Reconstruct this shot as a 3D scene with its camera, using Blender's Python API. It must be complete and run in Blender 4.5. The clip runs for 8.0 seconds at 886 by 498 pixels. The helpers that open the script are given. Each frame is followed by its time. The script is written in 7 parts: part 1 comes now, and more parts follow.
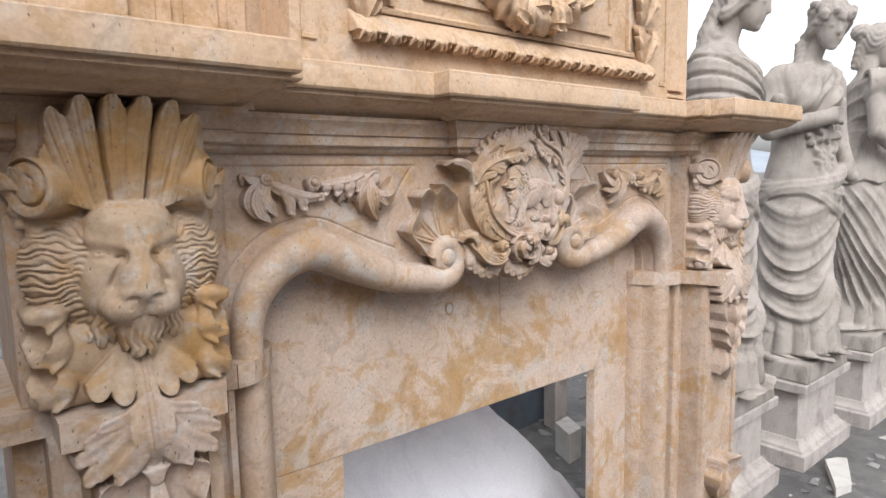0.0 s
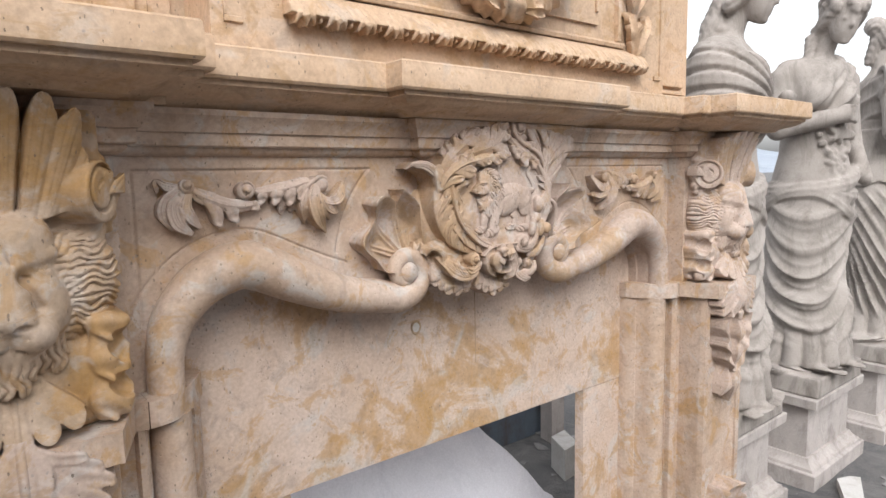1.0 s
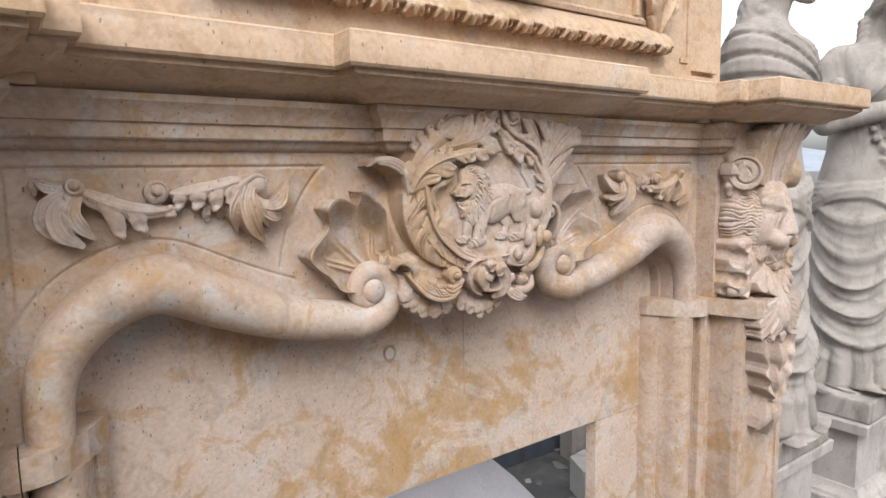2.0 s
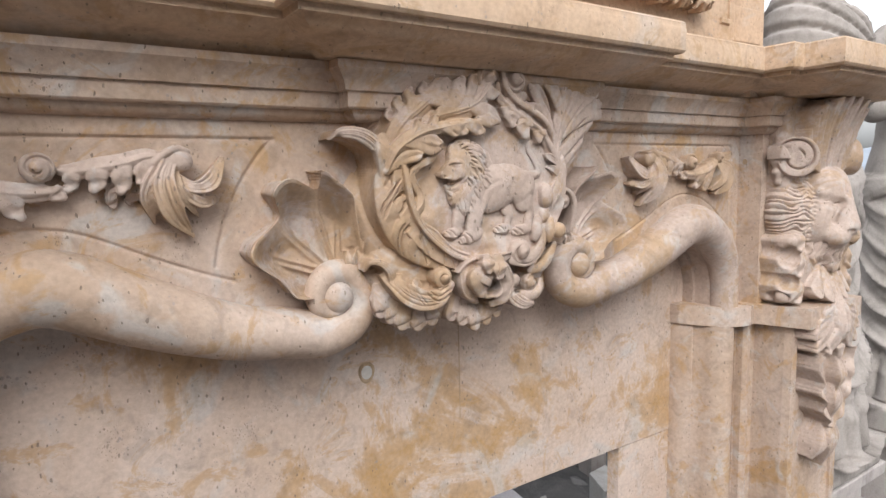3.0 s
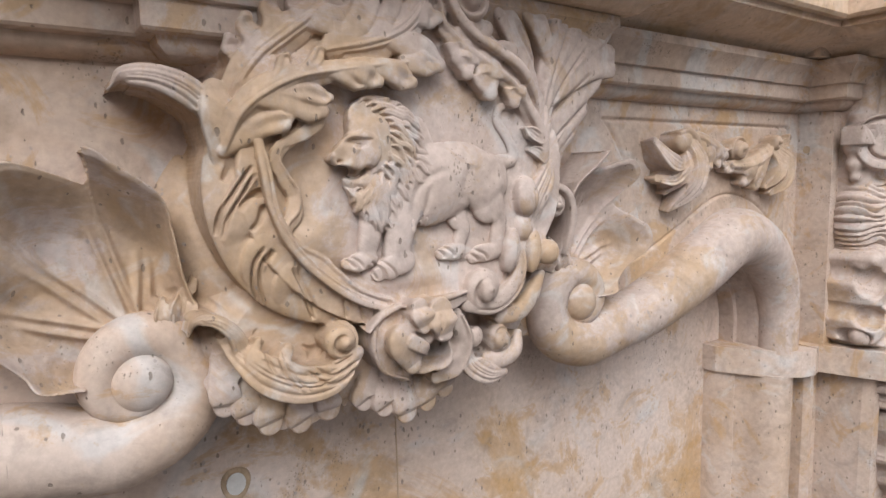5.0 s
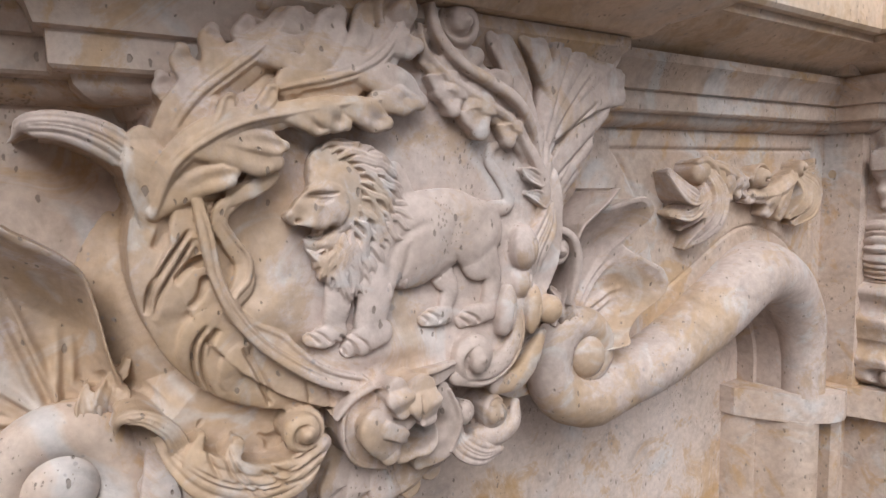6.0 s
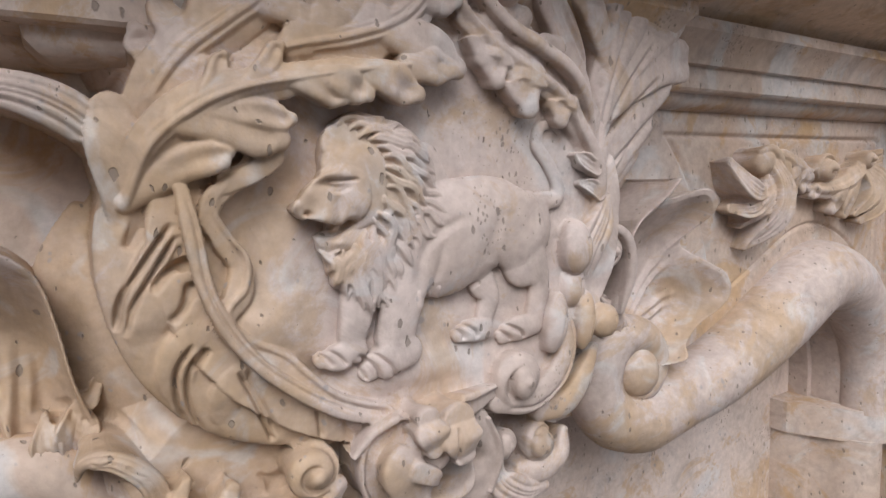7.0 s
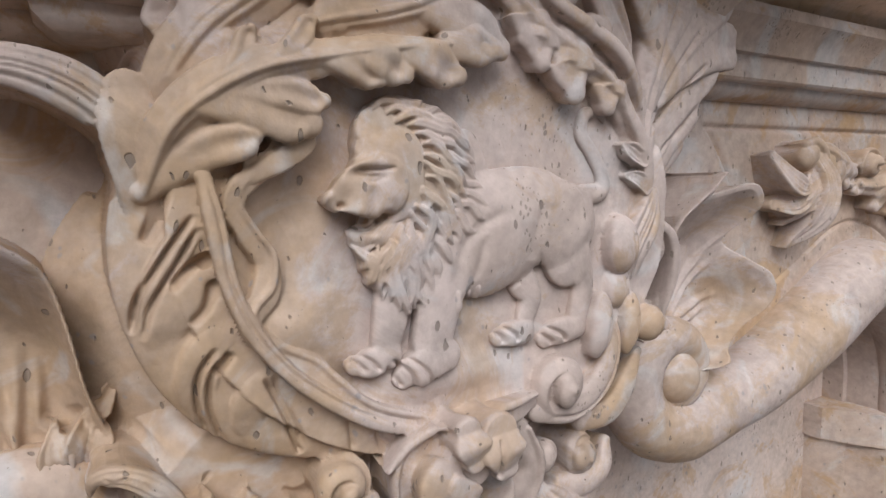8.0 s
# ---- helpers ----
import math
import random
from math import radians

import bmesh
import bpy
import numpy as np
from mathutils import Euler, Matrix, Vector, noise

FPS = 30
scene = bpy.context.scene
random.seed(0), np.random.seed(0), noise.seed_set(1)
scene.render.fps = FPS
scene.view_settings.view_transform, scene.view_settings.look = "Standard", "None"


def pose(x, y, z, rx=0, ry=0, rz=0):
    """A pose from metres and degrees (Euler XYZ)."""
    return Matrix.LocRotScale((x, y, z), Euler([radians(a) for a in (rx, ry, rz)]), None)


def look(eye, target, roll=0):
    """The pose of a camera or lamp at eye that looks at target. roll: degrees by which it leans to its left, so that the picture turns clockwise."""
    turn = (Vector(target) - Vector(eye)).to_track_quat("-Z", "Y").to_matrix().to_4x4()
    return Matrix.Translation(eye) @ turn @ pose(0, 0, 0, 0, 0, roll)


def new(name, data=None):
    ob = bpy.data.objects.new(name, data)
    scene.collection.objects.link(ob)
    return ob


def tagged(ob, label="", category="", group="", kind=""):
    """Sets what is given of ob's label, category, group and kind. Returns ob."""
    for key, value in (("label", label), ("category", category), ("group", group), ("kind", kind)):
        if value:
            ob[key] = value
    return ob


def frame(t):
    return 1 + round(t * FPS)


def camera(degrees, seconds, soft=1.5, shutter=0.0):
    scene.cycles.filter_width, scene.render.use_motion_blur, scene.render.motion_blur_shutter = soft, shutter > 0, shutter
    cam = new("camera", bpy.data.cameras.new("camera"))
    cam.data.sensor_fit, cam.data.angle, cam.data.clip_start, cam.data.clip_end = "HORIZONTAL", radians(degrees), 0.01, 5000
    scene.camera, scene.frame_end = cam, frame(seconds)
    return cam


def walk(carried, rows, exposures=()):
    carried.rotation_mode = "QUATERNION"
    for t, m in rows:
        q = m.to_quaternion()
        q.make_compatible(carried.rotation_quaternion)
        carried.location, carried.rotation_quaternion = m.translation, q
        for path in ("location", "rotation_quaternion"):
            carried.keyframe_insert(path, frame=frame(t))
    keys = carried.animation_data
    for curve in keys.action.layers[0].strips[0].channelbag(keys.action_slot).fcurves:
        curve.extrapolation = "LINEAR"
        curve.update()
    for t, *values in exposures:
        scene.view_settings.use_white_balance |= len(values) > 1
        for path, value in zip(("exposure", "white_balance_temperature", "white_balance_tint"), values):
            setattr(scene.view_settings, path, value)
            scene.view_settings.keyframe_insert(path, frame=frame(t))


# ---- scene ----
cam = camera(71.4, 8.0)
# seconds, eye, yaw, pitch, roll
ROWS = [
    (0.0, -0.005, -0.000, 1.460, -39.22, -6.84, 1.12),
    (0.5, 0.049, 0.019, 1.459, -38.99, -6.87, 1.21),
    (1.0, 0.162, 0.060, 1.466, -38.45, -6.79, 1.15),
    (1.5, 0.274, 0.112, 1.474, -37.04, -6.88, 1.05),
    (3.0, 0.523, 0.304, 1.433, -33.66, -6.78, 1.25),
    (3.5, 0.593, 0.398, 1.428, -33.69, -6.83, 1.32),
    (4.0, 0.657, 0.473, 1.418, -33.86, -6.88, 1.11),
    (5.5, 0.822, 0.587, 1.422, -33.94, -6.42, 1.44),
    (6.0, 0.838, 0.615, 1.453, -33.56, -6.27, 1.55),
    (6.5, 0.849, 0.650, 1.452, -33.10, -6.51, 1.41),
    (7.0, 0.865, 0.686, 1.447, -32.52, -6.51, 1.36),
    (7.5, 0.868, 0.707, 1.439, -32.12, -6.57, 1.27),
    (8.0, 0.865, 0.717, 1.443, -31.78, -6.60, 1.24),
]
walk(cam, [(t, pose(x, y, z, 90 + pitch, roll, yaw)) for t, x, y, z, yaw, pitch, roll in ROWS],
     exposures=[(0.0, -0.06, 6430, 10), (3.5, -0.12, 6280, 10), (5.5, -0.14, 6000, 10), (8.0, -0.36, 5860, 10)])

# ---- world and light: a bright overcast sky ----
SUN_EL, SUN_AZ = 44.0, 213.0
world = bpy.data.worlds.new("overcast_sky")
scene.world = world
world.use_nodes = True
wn, wl = world.node_tree.nodes, world.node_tree.links
wn.clear()
sky = wn.new("ShaderNodeTexSky")
sky.sky_type, sky.sun_disc = "NISHITA", False
sky.sun_elevation, sky.sun_rotation = radians(SUN_EL), radians(SUN_AZ)
sky.air_density, sky.dust_density, sky.ozone_density = 1.0, 4.0, 1.0
grey = wn.new("ShaderNodeHueSaturation")
grey.inputs["Saturation"].default_value = 0.10
bg = wn.new("ShaderNodeBackground")
bg.inputs["Strength"].default_value = 0.340
wout = wn.new("ShaderNodeOutputWorld")
wl.new(sky.outputs["Color"], grey.inputs["Color"])
wl.new(grey.outputs["Color"], bg.inputs["Color"])
wl.new(bg.outputs["Background"], wout.inputs["Surface"])
sun_data = bpy.data.lights.new("sun", "SUN")
sun_data.energy, sun_data.angle, sun_data.color = 0.70, radians(40), (1.0, 0.965, 0.92)
sun = new("sun", sun_data)
sun.matrix_world = look((-2.6, -4.6, 7.0), (1.0, 1.0, 1.2))


# ---- materials ----
def nodes_of(name):
    m = bpy.data.materials.new(name)
    m.use_nodes = True
    nt = m.node_tree
    return m, nt, nt.nodes["Principled BSDF"]


def noise_tex(nt, coord, scale, detail=4.0, rough=0.55, distort=0.0):
    n = nt.nodes.new("ShaderNodeTexNoise")
    n.inputs["Scale"].default_value, n.inputs["Detail"].default_value = scale, detail
    n.inputs["Roughness"].default_value, n.inputs["Distortion"].default_value = rough, distort
    nt.links.new(coord, n.inputs["Vector"])
    return n.outputs["Fac"]


def ramp(nt, fac, stops):
    r = nt.nodes.new("ShaderNodeValToRGB")
    el = r.color_ramp.elements
    while len(el) < len(stops):
        el.new(0.5)
    for e, (p, c) in zip(el, stops):
        e.position = p
        e.color = (*c, 1) if isinstance(c, tuple) else (c, c, c, 1)
    nt.links.new(fac, r.inputs["Fac"])
    return r.outputs["Color"]


def mix(nt, fac, a, b, kind="MIX"):
    m = nt.nodes.new("ShaderNodeMix")
    m.data_type, m.blend_type = "RGBA", kind
    for socket, v in ((m.inputs["Factor"], fac), (m.inputs["A"], a), (m.inputs["B"], b)):
        if isinstance(v, (int, float)):
            socket.default_value = v
        elif isinstance(v, tuple):
            socket.default_value = (*v, 1)
        else:
            nt.links.new(v, socket)
    return m.outputs["Result"]


def calc(nt, op, a, b=0.0):
    m = nt.nodes.new("ShaderNodeMath")
    m.operation = op
    for socket, v in zip(m.inputs, (a, b)):
        if isinstance(v, (int, float)):
            socket.default_value = v
        else:
            nt.links.new(v, socket)
    return m.outputs["Value"]


def stretched(nt, coord, sx, sy, sz, move=(0, 0, 0)):
    mp = nt.nodes.new("ShaderNodeMapping")
    mp.inputs["Scale"].default_value = (sx, sy, sz)
    mp.inputs["Location"].default_value = move
    nt.links.new(coord, mp.inputs["Vector"])
    return mp.outputs["Vector"]


def travertine(name, pale, warm, ochre, amount=0.5, pits=1.0, move=(0, 0, 0), grey_amount=0.6, patch=2.6, rough=0.62):
    """Honed travertine: cream ground, ochre clouds, pale grey clouds, fine grain and open pits."""
    m, nt, b = nodes_of(name)
    co = stretched(nt, nt.nodes.new("ShaderNodeTexCoord").outputs["Object"], 1, 1, 1, move)
    clouds = noise_tex(nt, stretched(nt, co, 1.0, 1.0, 0.75), patch * 2.2, 5, 0.6, 0.6)
    base = mix(nt, ramp(nt, clouds, [(0.35, 0.0), (0.62, 1.0)]), pale, warm)
    big = noise_tex(nt, stretched(nt, co, 1, 1, 0.95, (3.1, 1.7, 5.2)), patch, 8, 0.72, 0.5)
    zone = noise_tex(nt, stretched(nt, co, 1, 1, 1, (7.3, 2.2, 0.4)), 1.3, 2, 0.5)
    big = calc(nt, "ADD", big, calc(nt, "MULTIPLY", calc(nt, "SUBTRACT", zone, 0.5), 0.55))
    lo = 0.66 - 0.22 * amount
    base = mix(nt, ramp(nt, big, [(lo, 0.0), (lo + 0.035, 0.55), (lo + 0.16, 0.9)]), base, ochre)
    pal = noise_tex(nt, stretched(nt, co, 1, 1, 1, (1.3, 9.7, 2.2)), patch * 3.3, 4, 0.5, 1.2)
    base = mix(nt, ramp(nt, pal, [(0.56, 0.0), (0.66, grey_amount)]), base, (0.57, 0.54, 0.515))
    jit = nt.nodes.new("ShaderNodeTexNoise")
    jit.inputs["Scale"].default_value, jit.inputs["Detail"].default_value = 110, 3
    nt.links.new(co, jit.inputs["Vector"])
    wob = nt.nodes.new("ShaderNodeVectorMath")
    wob.operation = "MULTIPLY_ADD"
    wob.inputs[1].default_value = (0.005, 0.005, 0.005)
    nt.links.new(jit.outputs["Color"], wob.inputs[0])
    nt.links.new(co, wob.inputs[2])
    torn = wob.outputs["Vector"]
    mottle = noise_tex(nt, stretched(nt, co, 1, 1, 1, (6.1, 3.3, 2.7)), 24, 6, 0.7, 0.8)
    base = mix(nt, 0.70, base, ramp(nt, mottle, [(0.30, 0.62), (0.50, 0.96), (0.70, 1.0)]), "MULTIPLY")
    rusty = noise_tex(nt, stretched(nt, co, 1, 1, 1, (0.7, 8.1, 4.9)), 13, 6, 0.7, 1.0)
    base = mix(nt, ramp(nt, rusty, [(0.54, 0.0), (0.60, 0.50), (0.80, 0.72)]), base, ochre)
    speck = nt.nodes.new("ShaderNodeTexVoronoi")
    speck.inputs["Scale"].default_value = 120
    nt.links.new(stretched(nt, torn, 1.1, 1.1, 0.9), speck.inputs["Vector"])
    sgate = noise_tex(nt, stretched(nt, co, 1, 1, 1, (9.2, 1.1, 3.6)), 30, 2, 0.5)
    dot = ramp(nt, calc(nt, "SUBTRACT", ramp(nt, sgate, [(0.50, 0.0), (0.74, 0.34)]), speck.outputs["Distance"]), [(0.0, 0.0), (0.10, 0.60)])
    base = mix(nt, dot, base, (0.30, 0.27, 0.26))
    fine = noise_tex(nt, co, 140, 3, 0.6)
    base = mix(nt, 0.5, base, ramp(nt, fine, [(0.25, 0.55), (0.75, 1.0)]), "MULTIPLY")
    vor = nt.nodes.new("ShaderNodeTexVoronoi")
    vor.inputs["Scale"].default_value = 150
    vor.inputs["Randomness"].default_value = 1.0
    nt.links.new(stretched(nt, torn, 1.4, 1.4, 0.7), vor.inputs["Vector"])
    chance = nt.nodes.new("ShaderNodeSeparateColor")
    nt.links.new(vor.outputs["Color"], chance.inputs["Color"])
    size = ramp(nt, chance.outputs["Red"], [(1 - 0.16 * pits, 0.0), (1.0, 0.36)])
    hole = ramp(nt, calc(nt, "SUBTRACT", size, vor.outputs["Distance"]), [(0.0, 0.0), (0.07, 1.0)])
    vor2 = nt.nodes.new("ShaderNodeTexVoronoi")
    vor2.inputs["Scale"].default_value = 270
    nt.links.new(stretched(nt, torn, 1.3, 1.3, 0.8), vor2.inputs["Vector"])
    gate2 = noise_tex(nt, stretched(nt, co, 1, 1, 1, (2.1, 5.3, 1.8)), 14, 3, 0.65)
    small = ramp(nt, calc(nt, "SUBTRACT", ramp(nt, gate2, [(0.50, 0.0), (0.75, 0.30 * pits)]), vor2.outputs["Distance"]), [(0.0, 0.0), (0.06, 1.0)])
    hole = calc(nt, "MAXIMUM", hole, calc(nt, "MULTIPLY", small, 0.8))
    base = mix(nt, calc(nt, "MULTIPLY", hole, 0.68), base, (0.17, 0.13, 0.10))
    nt.links.new(base, b.inputs["Base Color"])
    b.inputs["Roughness"].default_value = rough
    b.inputs["Specular IOR Level"].default_value = 0.35
    h = calc(nt, "SUBTRACT", calc(nt, "MULTIPLY", noise_tex(nt, co, 45, 5, 0.65), 0.5), hole)
    bump = nt.nodes.new("ShaderNodeBump")
    bump.inputs["Strength"].default_value, bump.inputs["Distance"].default_value = 0.60, 0.0025
    nt.links.new(h, bump.inputs["Height"])
    nt.links.new(bump.outputs["Normal"], b.inputs["Normal"])
    return m


def rough_stone(name, a, c, dirt, scale=5.0, rough=0.85, relief=0.5, distance=0.003):
    """Weathered carved stone with clouds, dirt streaks and grain."""
    m, nt, b = nodes_of(name)
    co = nt.nodes.new("ShaderNodeTexCoord").outputs["Object"]
    base = mix(nt, ramp(nt, noise_tex(nt, co, scale, 6, 0.65, 0.5), [(0.35, 0.0), (0.65, 1.0)]), a, c)
    streak = noise_tex(nt, stretched(nt, co, 1, 1, 0.45), scale * 2.1, 6, 0.7, 0.8)
    base = mix(nt, ramp(nt, streak, [(0.47, 0.0), (0.70, 0.75)]), base, dirt)
    grain = noise_tex(nt, co, 160, 3, 0.6)
    base = mix(nt, 0.4, base, ramp(nt, grain, [(0.25, 0.6), (0.75, 1.0)]), "MULTIPLY")
    nt.links.new(base, b.inputs["Base Color"])
    b.inputs["Roughness"].default_value = rough
    b.inputs["Specular IOR Level"].default_value = 0.3
    bump = nt.nodes.new("ShaderNodeBump")
    bump.inputs["Strength"].default_value, bump.inputs["Distance"].default_value = relief, distance
    nt.links.new(noise_tex(nt, co, 38, 6, 0.7), bump.inputs["Height"])
    nt.links.new(bump.outputs["Normal"], b.inputs["Normal"])
    return m


CREAM, TAN, OCHRE = (0.58, 0.460, 0.380), (0.50, 0.365, 0.270), (0.46, 0.270, 0.100)
stone_plain = travertine("travertine_plain", CREAM, TAN, OCHRE, 0.24, 1.3, (0.3, 0.2, 0.9), 0.6, 4.0)
stone_panel = travertine("travertine_panel", (0.65, 0.525, 0.445), (0.565, 0.430, 0.340), OCHRE, 0.70, 1.5, (-0.35, 0, 0.3), 0.6, 2.7)
stone_carved = travertine("travertine_carved", (0.56, 0.447, 0.383), (0.49, 0.380, 0.315), (0.45, 0.300, 0.172), 0.62, 1.35, (2.0, 0, 0.7), 0.45, 6.5)
stone_console = travertine("travertine_console", (0.52, 0.405, 0.315), (0.455, 0.325, 0.215), (0.43, 0.245, 0.085), 0.66, 1.0, (1.2, 0.4, 0.2), 0.4, 6.0)
stone_over = travertine("travertine_overmantel", (0.64, 0.470, 0.335), (0.565, 0.398, 0.268), (0.45, 0.29, 0.15), 0.25, 1.0, (5, 1, 2), 0.3)
statue_stone = rough_stone("weathered_grey_marble", (0.42, 0.380, 0.352), (0.335, 0.300, 0.274), (0.17, 0.150, 0.134), 5.0)
pedestal_stone = rough_stone("weathered_pedestal_stone", (0.52, 0.475, 0.45), (0.42, 0.38, 0.355), (0.25, 0.22, 0.205), 6.0)
ground_mat = rough_stone("wet_grey_mud", (0.19, 0.185, 0.185), (0.12, 0.118, 0.12), (0.27, 0.26, 0.25), 2.2, 0.75, 0.9, 0.02)
rubble_mat = rough_stone("broken_stone_chips", (0.34, 0.33, 0.33), (0.16, 0.155, 0.155), (0.5, 0.49, 0.48), 3.0)
white_stone = rough_stone("white_cut_stone", (0.66, 0.65, 0.63), (0.58, 0.56, 0.54), (0.42, 0.38, 0.33), 4.0)
grey_marble = rough_stone("grey_veined_marble", (0.77, 0.78, 0.84), (0.70, 0.71, 0.78), (0.55, 0.56, 0.63), 2.6, 0.85, 0.12)
steel_mat = rough_stone("blue_grey_sheet_metal", (0.14, 0.17, 0.21), (0.10, 0.125, 0.16), (0.10, 0.07, 0.05), 3.0, 0.5, 0.2)
# distant haze is put into the hills' blue-grey colour
hill_mat = rough_stone("haze_tinted_hillside", (0.36, 0.40, 0.46), (0.30, 0.34, 0.40), (0.26, 0.30, 0.34), 0.05, 1.0, 0.0)
knot_mat = rough_stone("brown_knot_rim", (0.45, 0.34, 0.23), (0.38, 0.27, 0.17), (0.25, 0.18, 0.12), 40.0)
rust_mat = rough_stone("rusty_stain", (0.50, 0.30, 0.06), (0.42, 0.25, 0.06), (0.3, 0.16, 0.05), 30.0)


# ---- mesh helpers ----
def mesh_of(name, verts, faces, material, smooth=True):
    me = bpy.data.meshes.new(name)
    me.from_pydata(np.asarray(verts, dtype=float).tolist(), [], [list(f) for f in faces] if not isinstance(faces, np.ndarray) else faces.tolist())
    me.materials.append(material)
    if smooth:
        me.polygons.foreach_set("use_smooth", np.ones(len(me.polygons), dtype=bool))
    me.update()
    return me


def thing(name, at, label, category, group="", kind=""):
    e = new(name)
    e.location = at
    e.empty_display_size = 0.05
    return tagged(e, label, category, group, kind)


def part(name, geo, material, parent, label="", smooth=True, sharp=None):
    """One mesh object from (verts, faces) in world metres, under a thing or a part."""
    me = mesh_of(name, geo[0], geo[1], material, smooth)
    bm = bmesh.new()
    bm.from_mesh(me)
    bmesh.ops.remove_doubles(bm, verts=bm.verts, dist=1e-5)
    bmesh.ops.recalc_face_normals(bm, faces=bm.faces)
    bm.to_mesh(me)
    bm.free()
    if smooth and sharp:
        me.set_sharp_from_angle(angle=radians(sharp))
    ob = new(name, me)
    if parent is not None:
        o, shift = parent, Vector((0, 0, 0))
        while o is not None:
            shift += o.location
            o = o.parent
        me.transform(Matrix.Translation(-shift))
        ob.parent = parent
    return tagged(ob, label)


def join(*geos):
    vs, fs, n = [], [], 0
    for v, f in geos:
        v = np.asarray(v, dtype=float)
        vs.append(v)
        fs += [[i + n for i in q] for q in (f.tolist() if isinstance(f, np.ndarray) else f)]
        n += len(v)
    return np.concatenate(vs), fs


def mirrored(geo, about):
    v = np.array(geo[0], dtype=float)
    v[:, 0] = 2 * about - v[:, 0]
    f = geo[1].tolist() if isinstance(geo[1], np.ndarray) else geo[1]
    return v, [list(q)[::-1] for q in f]


def grid_faces(n, m, wrap=False):
    i, j = np.meshgrid(np.arange(n - 1), np.arange(m if wrap else m - 1), indexing="ij")
    k = (j + 1) % m
    return np.stack([i * m + j, i * m + k, (i + 1) * m + k, (i + 1) * m + j], -1).reshape(-1, 4)


def spline(points, n):
    """A smooth curve through a few points (any number of columns), n samples."""
    p = np.asarray(points, dtype=float)
    k = len(p)
    d = np.zeros_like(p)
    d[1:-1] = (p[2:] - p[:-2]) / 2
    d[0], d[-1] = p[1] - p[0], p[-1] - p[-2]
    t = np.linspace(0, k - 1, n)
    i = np.minimum(t.astype(int), k - 2)
    s = (t - i)[:, None]
    a, b = p[i], p[i + 1]
    return (2 * s**3 - 3 * s**2 + 1) * a + (s**3 - 2 * s**2 + s) * d[i] + (-2 * s**3 + 3 * s**2) * b + (s**3 - s**2) * d[i + 1]


def moulding(plan, profile, closed=False):
    """A moulding: a profile of (out, z) run along a plan line of (x, y); out is to the right of the way, mitred at the corners."""
    p = np.asarray(plan, dtype=float)
    n = len(p)
    offs = []
    for i in range(n):
        if closed or 0 < i < n - 1:
            a, b = p[i] - p[i - 1], p[(i + 1) % n] - p[i]
        elif i == 0:
            a = b = p[1] - p[0]
        else:
            a = b = p[-1] - p[-2]
        na, nb = np.array([a[1], -a[0]]) / np.hypot(*a), np.array([b[1], -b[0]]) / np.hypot(*b)
        m = na + nb
        m /= max(np.dot(m, m) / 2, 0.2)
        offs.append(m)
    pr = np.asarray(profile, dtype=float)
    v = np.array([[*(p[i] + offs[i] * o), z] for i in range(n) for o, z in pr])
    m = len(pr)
    f = []
    for i in range(n if closed else n - 1):
        for j in range(m):
            i2, j2 = (i + 1) % n, (j + 1) % m
            f.append([i * m + j, i2 * m + j, i2 * m + j2, i * m + j2])
    if not closed:
        f += [list(range(m))[::-1], [(n - 1) * m + j for j in range(m)]]
    return v, f


def box(x0, x1, y0, y1, z0, z1, bevel=0.0):
    bm = bmesh.new()
    bmesh.ops.create_cube(bm, size=1.0)
    for v in bm.verts:
        v.co = Vector(((x0 + x1) / 2 + v.co.x * (x1 - x0), (y0 + y1) / 2 + v.co.y * (y1 - y0), (z0 + z1) / 2 + v.co.z * (z1 - z0)))
    if bevel:
        bmesh.ops.bevel(bm, geom=bm.edges[:], offset=bevel, segments=2, profile=0.6, affect="EDGES")
    out = np.array([v.co[:] for v in bm.verts]), [[v.index for v in f.verts] for f in bm.faces]
    bm.free()
    return out


def prism(outline, y0, y1):
    """An outline of (x, z) carried from y0 back to y1."""
    n = len(outline)
    v = [(x, y0, z) for x, z in outline] + [(x, y1, z) for x, z in outline]
    return np.array(v), [list(range(n)), list(range(n, 2 * n))[::-1]] + [[i, (i + 1) % n, n + (i + 1) % n, n + i] for i in range(n)]


def tube(points, radii, n=60, m=18, flat=1.0):
    """A round bar along a curve of (x, y, z), its radius running through the radii; flat squashes it towards the wall."""
    p = spline(points, n)
    r = spline(np.asarray(radii, dtype=float)[:, None], n)[:, 0]
    tan = np.gradient(p, axis=0)
    tan /= np.linalg.norm(tan, axis=1)[:, None] + 1e-9
    out = np.array([0, -1.0, 0])
    side = np.cross(tan, out)
    side /= np.linalg.norm(side, axis=1)[:, None] + 1e-9
    up = np.cross(side, tan)
    a = np.linspace(0, 2 * np.pi, m, endpoint=False)
    v = p[:, None] + r[:, None, None] * (np.cos(a)[None, :, None] * side[:, None] + flat * np.sin(a)[None, :, None] * up[:, None])
    f = grid_faces(n, m, True).tolist()
    f += [list(range(m))[::-1], [(n - 1) * m + j for j in range(m)]]
    return v.reshape(-1, 3), f


